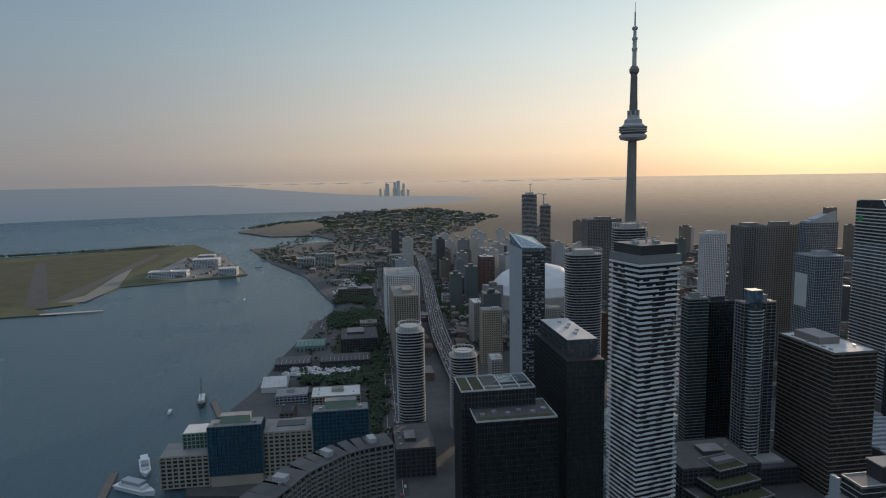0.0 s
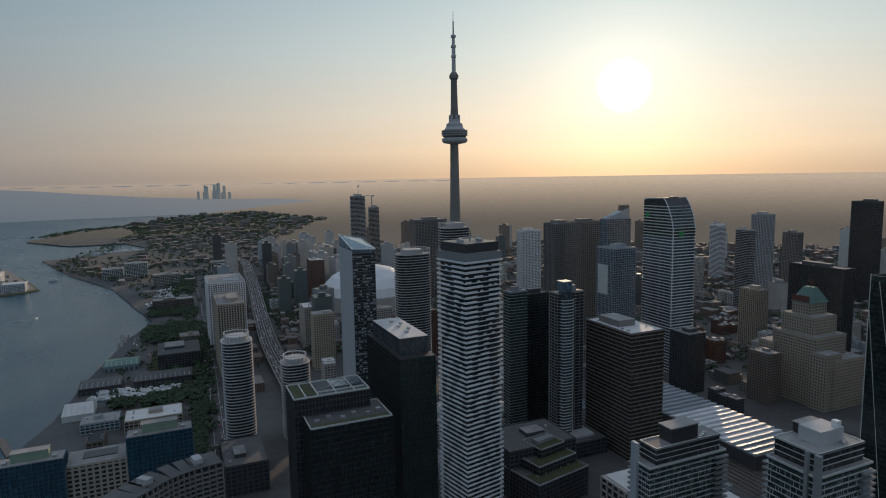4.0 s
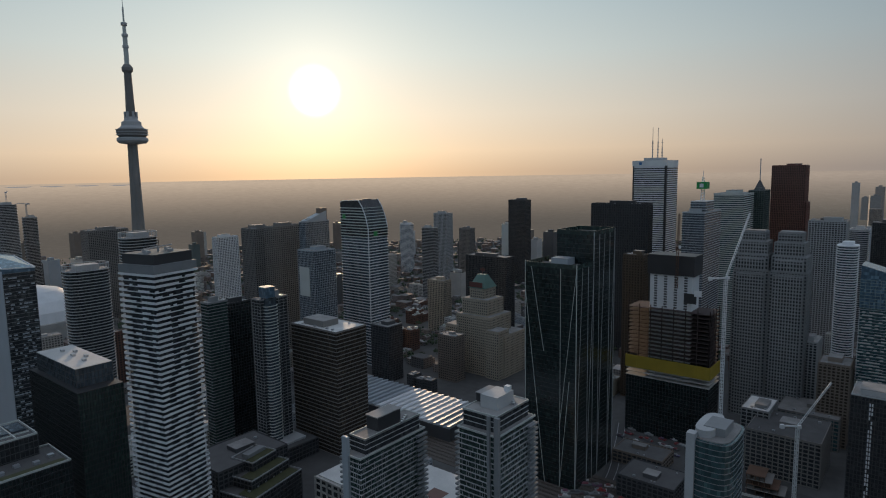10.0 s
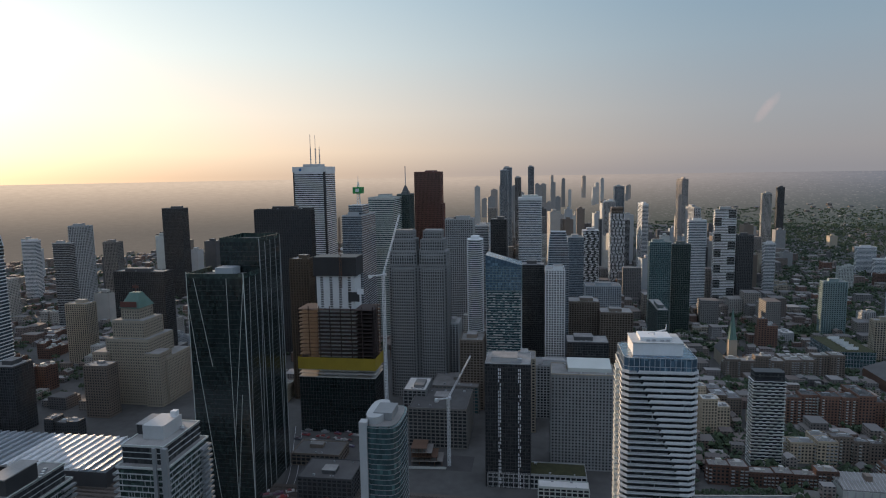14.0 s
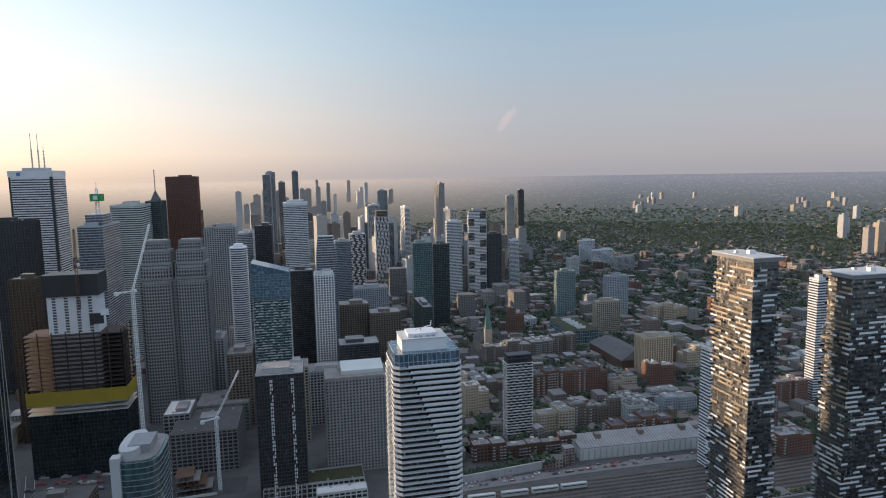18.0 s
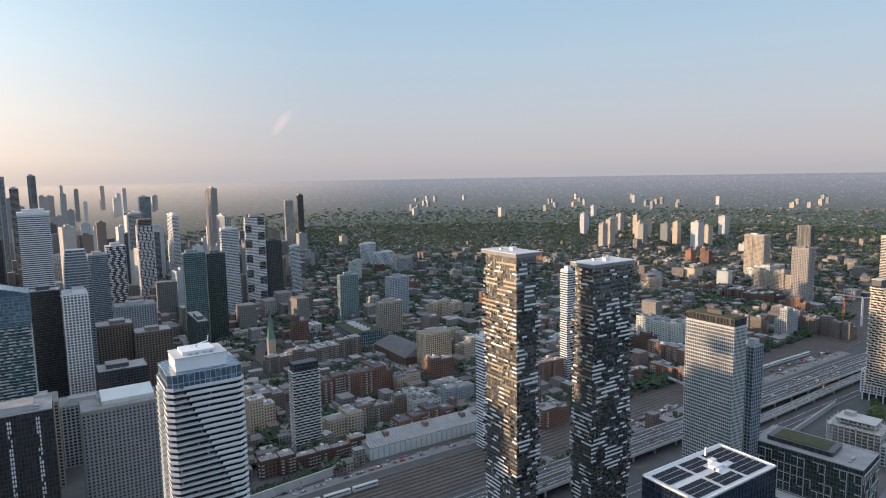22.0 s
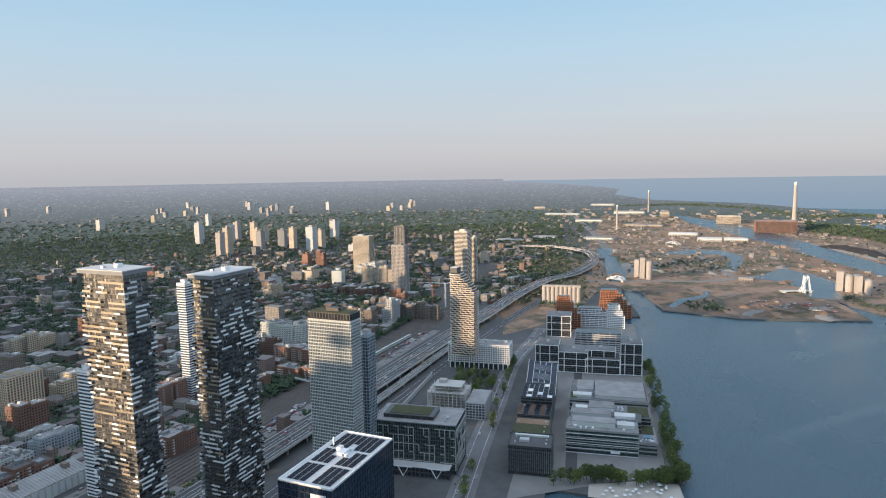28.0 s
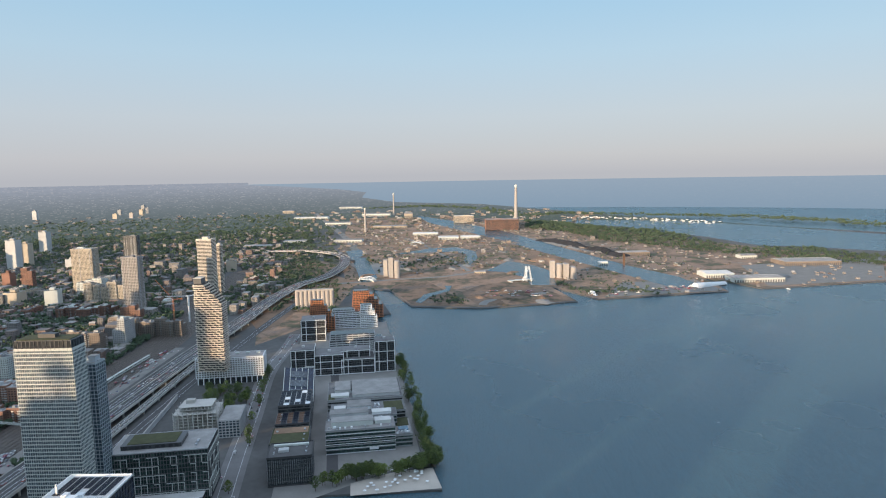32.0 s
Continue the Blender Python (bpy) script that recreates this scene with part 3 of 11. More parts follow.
def white_balcony_tower(x, y, w, d, h, turn):
    """Square tower seen on its corner: white balcony fronts on every floor, broken by dark slots that wander from storey to storey."""
    t = thing("condo_tower", "tall condominium tower with staggered white balcony fronts", "building", x, y, GROUND, turn)
    claim(x, y, w + 12, d + 12)

    def front(f, v, u, i, b):
        for q, c0 in enumerate((0.30, 0.62, 0.9)):
            c = c0 + 0.11 * math.sin(i * 0.23 + q * 2.1 + f) + 0.05 * math.sin(i * 0.71 + f * 1.7)
            if abs(u + 0.04 - c) < 0.075 and chance(i // 2, f, q, 3) < 0.8:
                return False
        return chance(f, i, b, 8) < 0.96
    panel_rows(t, w - 3.4, d - 3.4, h - 5, 0, 3.15, 2.2, "dark", [front], ["white"], 1.7, 1.4, "white", None, "", 1.3)
    part("crown_screen", box_mesh(w - 0.6, d - 0.6, 5, PAINT["steelgrey"]), t, at=(0, 0, h - 5))
    part("crown_band", box_mesh(w + 0.2, d + 0.2, 1.0, PAINT["white"]), t, at=(0, 0, h - 6.2))
    part("plant_house", box_mesh(w - 4, d - 4, 5.5, PAINT["black"]), t, at=(0, 0, h))
    part("plant_roof", box_mesh(w - 3.4, d - 3.4, 0.4, PAINT["dark"]), t, at=(0, 0, h + 5.5))
    for q, e in ((-9, 3), (-4, -5), (4, 6), (9, -2)):
        part("roof_unit", box_mesh(2.4, 3, 1.6, METAL), t, at=(e, q, h + 5.9))
    p = Pile()
    p.beam((0, -9, h + 8.4), (2, 9, h + 9.2), 0.5)
    p.beam((1, 0, h + 5.5), (1, 0, h + 9), 0.9)
    part("window_crane", p.mesh("window_crane", METAL), t)


def twin_tower(x, y, w, d, h, seed):
    t = thing("condo_tower", "dark condominium tower with white balcony fronts in slanting drifts", "building", x, y, group="twin towers")
    claim(x, y, w + 4, d + 4)

    def drift(f, v, u, i, b):
        q = math.sin(v * 26 + u * 3.2 + seed * 1.9 + f) + 0.8 * math.sin(v * 47 - u * 6.5 + f * 2.3 + seed) + 0.5 * math.sin(v * 11 + u * 9)
        return chance(f, i, (b + i % 2) // 2, seed) < (0.76 if q > 0.45 else 0.12)
    # bronze fronts paint the sunset's reflection on the west face, denser higher up
    panel_rows(t, w - 3, d - 3, h - 2.6, 0, 3.0, 2.2, "coated", [lambda f, v, u, i, b: drift(f, v, u, i, b) and not (f == 3 and v > 0.5 and chance(b // 2, i) < 0.5), lambda f, v, u, i, b: f != 3 and not drift(f, v, u, i, b) and chance(b, i, f) < 0.45,
                                                                    lambda f, v, u, i, b: f == 3 and chance(b // 3, i, 5) < min(0.45, max(0.05, (v - 0.35) * 1.5)) * (1 if seed == 1 else max(0.12, 1.1 - 1.5 * u)) and not (drift(f, v, u, i, b) and not chance(b // 2, i) < 0.5)], ["white", "smoke", "bronze"], 1.5, 1.2, "dark",
               lambda v: 0.7 * math.sin(v * 2 * math.pi * 2.6 + seed))
    part("roof_edge", box_mesh(w + 1.6, d + 1.6, 2.2, PAINT["steelgrey"]), t, at=(0, 0, h - 2.2))
    part("roof_deck", box_mesh(w + 2.2, d + 2.2, 0.5, ROOF_PALE), t, "pale flat roof", at=(0, 0, h + 0.05))
    part("hatch", box_mesh(4, 3, 2.4, PAINT["white"]), t, at=(1, -2, h + 0.5))
    part("roof_unit", box_mesh(2, 2, 1.4, METAL), t, at=(-4, 5, h + 0.5))
    p = Pile()
    p.beam((0, 0, h + 3.4), (5, 4, h + 4.4), 0.35)
    p.beam((0, 0, h + 0.5), (0, 0, h + 3.5), 0.7)
    part("window_crane", p.mesh("window_crane", METAL), t)


def oval_tower(name, label, x, y, w, d, h, glass="dark", wall="pale", fl=3.05, band=1.1, power=3.0, cap=0, proud=0.9, split=True, turn=0.0, ragged=0.0):
    t = thing(name, label, "building", x, y, GROUND, turn)
    claim(x, y, w, d, turn)
    p = Pile()
    p.prism(oval(w, d, 28, power, -proud), 0, h)
    part("glazing", p.mesh("glazing", GLASS[glass]), t)
    p = Pile()
    p.prism(oval(w, d, 28, power), 0, band)
    ring = p.mesh("floor_slab", PAINT[wall])
    n = int(h / fl)
    if math.hypot(x, y) < 690:
        for i in range(n + 1):
            part("floor_slab", ring, t, at=(0, 0, i * h / n - 0.5 if i else 0))
    else:
        p = Pile()
        for i in range(n + 1):
            p.prism(oval(w, d, 28, power), max(0, i * h / n - 0.5), max(0, i * h / n - 0.5) + band)
        part("floor_slab", p.mesh("floor_slab", PAINT[wall]), t, kind="stuff")
    p = Pile()
    p.prism(oval(w, d, 28, power, -1.5), h, h + 0.5)
    part("roof_deck", p.mesh("roof_deck", ROOF), t)
    if cap == 1 or cap == 2:
        p = Pile()
        pts = oval(w, d, 28, power, -0.5)
        for a, b in zip(pts, pts[1:] + pts[:1]):
            p.beam((*a, h + 6), (*b, h + 6), 0.7)
            p.beam((*a, h), (*a, h + 6), 0.4)
        part("crown_ring", p.mesh("crown_ring", PAINT["grey"]), t, "open ring of white posts")
        part("plant_house", box_mesh(w * 0.5, d * 0.5, 5, PAINT["grey"]), t, at=(0, 0, h + 0.5))
    elif cap == 3:
        p = Pile()
        p.prism(oval(w * 0.7, d * 0.7, 24, 2.2), h, h + 5)
        part("plant_house", p.mesh("plant_house", PAINT["grey"]), t)
        p = Pile()
        pts = oval(w * 0.8, d * 0.8, 20, 2.2)
        for a, b in zip(pts, pts[1:] + pts[:1]):
            p.beam((*a, h + 8), (*b, h + 8), 0.5)
            p.beam((*a, h), (*a, h + 8), 0.3)
        part("crown_ring", p.mesh("crown_ring", PAINT["white"]), t)
    else:
        part("plant_house", box_mesh(w * 0.5, d * 0.45, 4.5, PAINT[wall]), t, at=(0, 0, h + 0.5))
    return t


def green_roof_office(x, y, w, d, h, x2, y2, w2, d2, h2):
    """Two dark glazed slabs, the rear one some storeys taller, with narrow planted strips on their roofs."""
    t = thing("office_block", "dark glass office block with green planted roof strips", "building", x, y)
    claim(x, y, w, d)
    claim(x2, y2, w2, d2)
    e, f = x2 - x, y2 - y
    facade(t, 0, 0, w, d, 0, h, "navy", "black", 3.9, 0.5, 0.15, 1.8, 0.2, 0.2, True)
    facade(t, e, f, w2, d2, 0, h2, "dark", "dark", 3.9, 0.5, 0.2, 2.4, 0.25, 0.2)
    for cx, cy, a, b, z in ((0, 0, w, d, h), (e, f, w2, d2, h2)):
        part("roof_deck", box_mesh(a - 2, b - 2, 0.3, ROOF_DARK), t, at=(cx, cy, z + 0.05))
        p = Pile()
        for q in ((-a / 2, -b / 2, a / 2, -b / 2 + 0.5), (-a / 2, b / 2 - 0.5, a / 2, b / 2), (-a / 2, -b / 2 + 0.5, -a / 2 + 0.5, b / 2 - 0.5), (a / 2 - 0.5, -b / 2 + 0.5, a / 2, b / 2 - 0.5)):
            p.box(cx + q[0], cy + q[1], z, cx + q[2], cy + q[3], z + 1.2)
        part("parapet", p.mesh("parapet", PAINT["pale"]), t, "pale metal parapet")
    part("planted_roof", box_mesh(4.5, d - 4, 0.5, GREENROOF), t, "mossy green planted strip", at=(w / 2 - 3.6, 0, h + 0.4))
    z = h2 + 0.35
    for q in (-0.42, -0.26):
        part("planted_roof", box_mesh(w2 * 0.8, d2 * 0.12, 0.5, GREENROOF), t, "mossy green planted strip", at=(e, f + q * d2, z))
    p = Pile()
    for q in (-0.34, -0.18, 0.06, 0.3):
        p.box(e - w2 * 0.46, f + q * d2 - 0.3, z, e + w2 * 0.46, f + q * d2 + 0.3, z + 0.8)
    p.box(e + w2 * 0.26, f - d2 * 0.18, z, e + w2 * 0.26 + 0.5, f + d2 * 0.46, z + 0.8)
    part("roof_kerb", p.mesh("roof_kerb", PAINT["pale"]), t)
    part("skylight", box_mesh(w2 * 0.5, d2 * 0.22, 0.9, GLASS["steel"]), t, at=(e - w2 * 0.12, f + d2 * 0.18, z))
    part("skylight", box_mesh(w2 * 0.5, d2 * 0.14, 0.9, GLASS["steel"]), t, at=(e - w2 * 0.12, f + d2 * 0.39, z))
    p = Pile()
    for i in range(6):
        p.box(w / 2 - 12 - (i % 2) * 4, -d / 2 + 5 + i * d / 6.4, h + 0.35, w / 2 - 9 - (i % 2) * 4, -d / 2 + 8 + i * d / 6.4, h + 1.8)
    part("roof_unit", p.mesh("roof_unit", METAL), t, kind="stuff")
    p = Pile()
    p.beam((e, f, z + 0.3), (e + 3, f + 8, z + 4.5), 0.6)
    part("window_crane", p.mesh("window_crane", METAL), t)


def roof_frame_office(x, y, w, d, h):
    t = thing("office_tower", "dark glass office tower with a set-back glazed crown", "building", x, y)
    claim(x, y, w, d)
    facade(t, 0, 0, w, d, 0, h, "green", "black", 3.9, 0.5, 0.15, 1.8, 0.2, 0.2, True)
    facade(t, -2, 1, w * 0.8, d * 0.82, h, h + 13, "steel", "dark", 4.2, 0.4, 0.15, 2.4, 0.2, 0.15)
    part("roof_deck", box_mesh(w * 0.8, d * 0.82, 0.4, ROOF_PALE), t, "pale roof deck", at=(-2, 1, h + 13))
    for i in range(5):
        part("roof_unit", box_mesh(3.2, 2.2, 1.6, METAL), t, at=(-w * 0.25 + i * w * 0.11, 1 + (i % 2) * 5, h + 13.4))


def wedge_tower(x, y, w, d, h):
    """A slender tower whose glazed crown rises to a point at the back."""
    t = thing("condo_tower", "slender blue glass condominium tower with a sharp sloping crown", "building", x, y)
    claim(x, y, w, d)
    facade(t, 0, 0, w, d, 0, h, "dark", "steelgrey", 3.05, 0.28, 0.2, 0, 0, 0, True)
    rnd = random.Random(6)
    p = Pile()
    for i in range(int(h / 3.05)):
        for b in range(7):
            if rnd.random() < 0.4:
                u = -d / 2 + 0.6 + b * (d - 1.2) / 7
                p.box(w / 2 - 0.25, u, i * 3.05 + 0.3, w / 2 + 0.25, u + (d - 1.2) / 7 * rnd.choice((0.5, 0.9)), i * 3.05 + 1.4)
    part("balcony", p.mesh("balcony", PAINT["steel"]), t, kind="stuff")
    part("flank_panel", box_mesh(w, 0.5, h + 2, PAINT["steel"]), t, "smooth pale blue flank", at=(0, -d / 2 - 0.26, 0))
    p = Pile()
    a, b = w / 2, d / 2
    p.prism([(-a, -b), (a, -b), (a, b), (-a, b)], h + 0.05, h + 2, [(-a, -b, h + 14), (a, -b, h + 4), (a, b, h + 3), (-a, b, h + 9)])
    part("crown", p.mesh("crown", GLASS["sky"]), t, "sloping glass crown")
    p = Pile()
    for u, v in (((-a, -b, h + 14), (a, -b, h + 4)), ((a, -b, h + 4), (a, b, h + 3)), ((a, b, h + 3), (-a, b, h + 9)), ((-a, b, h + 9), (-a, -b, h + 14))):
        p.beam(u, v, 0.9)
    part("crown_edge", p.mesh("crown_edge", PAINT["white"]), t)


def column_tower(x, y, w, d, h):
    t = thing("condo_tower", "dark condominium tower with pale balcony bands and a boxy glass lantern", "building", x, y)
    claim(x, y, w, d)
    facade(t, 0, 0, w, d, 0, h - 4, "dark", "steelgrey", 3.05, 0.35, 0.6, 5.0, 0.3, 0.1)
    p = Pile()
    p.prism(oval(13, 13, 20, 5), 0, h - 3)
    part("corner_column", p.mesh("corner_column", GLASS["steel"]), t, "rounded glass corner bay", at=(w / 2 - 3, -d / 2 + 11, 0))
    p = Pile()
    p.prism(oval(15, 15, 20, 5), 0, 0.55)
    m = p.mesh("column_band", PAINT["pale"])
    for i in range(int((h - 5) / 3.05)):
        part("column_band", m, t, at=(w / 2 - 3, -d / 2 + 11, i * 3.05))
    part("lantern", box_mesh(10.5, 10.5, 10, GLASS["sky"]), t, "pale glass lantern on the roof", at=(w / 2 - 4, -d / 2 + 11, h - 2.5))
    part("lantern_cap", box_mesh(11, 11, 0.5, PAINT["pale"]), t, at=(w / 2 - 4, -d / 2 + 11, h + 7.5))
    roof_gear(t, w, d, h - 4, random.Random(3), ROOF, PAINT["steelgrey"], 0.5, 6)
    facade(t, 8, 0, w + 30, d + 24, 0, 16, "dark", "dark", 4.0, 0.8, 0.3, 4.0, 0.4, 0.2)
    part("podium_roof", box_mesh(w + 29, d + 23, 0.6, ROOF_DARK), t, at=(8, 0, 16.05))
    part("podium_edge", box_mesh(w + 14, d + 6, 2.2, PAINT["grey"]), t, at=(8, 0, 16.6))


def slope_top_tower(x, y, w, d, h):
    """White-banded office tower whose glass crown bends down towards the east."""
    t = thing("office_tower", "white-banded office tower with a glass crown that slopes down", "building", x, y)
    claim(x, y, w, d)
    n = int(h / 4.1)
    for i in range(n):
        z = i * h / n
        k = 0.93 + 0.07 * math.sin(math.pi * min(1.0, 0.30 + 0.45 * i / n))
        part("storey", box_mesh(round(w * k - 1.4, 1), round(d * k - 1.4, 1), 3.1, GLASS["steel"]), t, at=(0, 0, z + 1.0))
        part("floor_band", box_mesh(round(w * k, 1), round(d * k, 1), 1.1, PAINT["white"]), t, at=(0, 0, z))
    a, b = w / 2 - 0.6, d / 2 - 0.6
    prof = [(-a, h + 50), (-a * 0.8, h + 52), (a * 0.35, h + 53), (a * 0.62, h + 43), (a * 0.86, h + 28), (a, h + 12)]
    p = Pile()
    for (x0, z0), (x1, z1) in zip(prof, prof[1:]):
        p.prism([(x0, -b), (x1, -b), (x1, b), (x0, b)], h, h + 1, [(x0, -b, z0), (x1, -b, z1), (x1, b, z1), (x0, b, z0)])
    part("crown", p.mesh("crown", GLASS["dark"]), t, "bending glass crown")
    for i in range(11):
        z = h + i * 4.1
        xe = a
        for (x0, z0), (x1, z1) in zip(prof, prof[1:]):
            if z1 <= z + 1.3 <= z0:
                xe = x0 + (x1 - x0) * (z0 - z - 1.3) / (z0 - z1)
        part("floor_band", box_mesh(round(xe + a + 0.8, 1), d - 0.2, 1.3, PAINT["pale"]), t, at=((xe - a) / 2, 0, z))
    p = Pile()
    for (x0, z0), (x1, z1) in zip(prof, prof[1:]):
        for s in (-b, b):
            p.beam((x0, s, z0), (x1, s, z1), 0.9)
    p.beam((a, -b, 0), (a, -b, h + 12), 0.9)
    part("crown_edge", p.mesh("crown_edge", PAINT["white"]), t)
    part("roof_vent", box_mesh(6, d * 0.3, 3, PAINT["dark"]), t, at=(a * 0.25, 0, h + 51))
    part("sign_panel", box_mesh(6, 0.5, 6.5, PAINT["signgreen"]), t, "square green sign", at=(-a * 0.72, -b - 0.6, h + 26))
    part("sign_panel", box_mesh(0.5, 7, 6.5, PAINT["signgreen"]), t, "square green sign", at=(a + 0.7, -b * 0.3, h + 2))


def stepped_condo(x, y, w, d, h, lean):
    """Two neighbouring condominium towers: dark glass, pale slab edges and a tall white fin."""
    t = thing("condo_tower", "dark glass condominium tower with pale slab edges and terraces", "building", x, y, group="pair of condominium towers")
    claim(x, y, w, d)
    facade(t, 0, 0, w, d, 0, h - 12, "green", "grey", 3.0, 0.22, 0.9, 0, 0, 0, True)
    facade(t, -w * 0.05, d * 0.03, w * 0.86, d * 0.84, h - 12, h - 3, "dark", "grey", 3.0, 0.3, 0.4)
    p = Pile()
    for a, b, c, e, z in ((-w / 2, -d / 2, w / 2, d / 2, h - 12), (-w * 0.48, -d * 0.39, w * 0.38, d * 0.45, h - 3)):
        for q in ((a, b, c, b + 0.5), (a, e - 0.5, c, e), (a, b + 0.5, a + 0.5, e - 0.5), (c - 0.5, b + 0.5, c, e - 0.5)):
            p.box(q[0], q[1], z, q[2], q[3], z + 0.9)
    part("terrace_edge", p.mesh("terrace_edge", PAINT["pale"]), t, "pale terrace edge")
    rnd = random.Random(int(abs(x)))
    p = Pile()
    for i in range(int((h - 14) / 3.0)):
        for s, c in ((0, w), (1, d)):
            for b in range(int(c / 1.5)):
                if rnd.random() < 0.45:
                    u = -c / 2 + 1 + b * 1.5
                    if s == 0:
                        p.box(u, -d / 2 + 0.55, i * 3.0 + 0.3, u + 0.16, -d / 2 + 0.85, i * 3.0 + 3.0)
                    else:
                        p.box(w / 2 - 0.85, u, i * 3.0 + 0.3, w / 2 - 0.55, u + 0.16, i * 3.0 + 3.0)
    part("window_bar", p.mesh("window_bar", PAINT["grey"]), t, kind="stuff")
    part("terrace_deck", box_mesh(w - 0.5, d - 0.5, 0.3, ROOF), t, at=(0, 0, h - 11.9))
    if lean:
        p = Pile()
        p.box(w / 2 - 2.0, -d / 2 - 0.8, 0, w / 2 + 0.9, -d / 2 + 1.2, h - 1)
        p.box(w / 2 - 6.5, -d / 2 - 0.8, 0, w / 2 - 4.8, -d / 2 + 0.6, h - 1)
        part("fin", p.mesh("fin", PAINT["steelgrey"]), t, "tall grey fin")
    else:
        p = Pile()
        p.box(-w / 2 + 1.5, -d / 2 - 0.9, 0, -w / 2 + 6, -d / 2 + 1, h - 1)
        part("fin", p.mesh("fin", PAINT["steel"]), t, "pale blue-grey fin")
    p = Pile()
    n = int((h - 14) / 3.0)
    for i in range(n):
        p.box(w / 2 + 0.0, d / 2 - 9, i * 3.0 + 2, w / 2 + 1.8, d / 2, i * 3.0 + 3.1)
        p.box(-w / 2 - 1.8, -d / 2, i * 3.0 + 2, -w / 2, -d / 2 + 6, i * 3.0 + 3.1)
    part("balcony", p.mesh("balcony_stack", PAINT["steelgrey"]), t, kind="stuff")
    part("roof_deck", box_mesh(w * 0.86, d * 0.84, 0.5, ROOF), t, at=(-w * 0.05, d * 0.03, h - 3))
    if lean:
        part("plant_house", box_mesh(w * 0.42, d * 0.42, 7, PAINT["grey"]), t, at=(-w * 0.02, 1, h - 2.5))
        part("plant_house", box_mesh(w * 0.36, d * 0.34, 5, PAINT["black"]), t, at=(-w * 0.3, d * 0.12, h - 2.5))
        part("plant_roof", box_mesh(w * 0.38, d * 0.36, 0.5, ROOF), t, at=(-w * 0.3, d * 0.12, h + 2.5))
        part("lift_head", box_mesh(3, 3, 3, PAINT["white"]), t, at=(w * 0.12, d * 0.16, h + 4.5))
    else:
        part("plant_house", box_mesh(w * 0.62, d * 0.34, 8, PAINT["black"]), t, at=(-w * 0.05, 0, h - 2.5))
        part("plant_roof", box_mesh(w * 0.66, d * 0.37, 0.6, ROOF), t, at=(-w * 0.05, 0, h + 5.5))
    for i in range(4):
        part("roof_unit", box_mesh(1.8, 1.6, 1.2, METAL), t, at=(w * 0.1 + i * 1.5, d * (0.3 - 0.05 * i), h - 2.5))


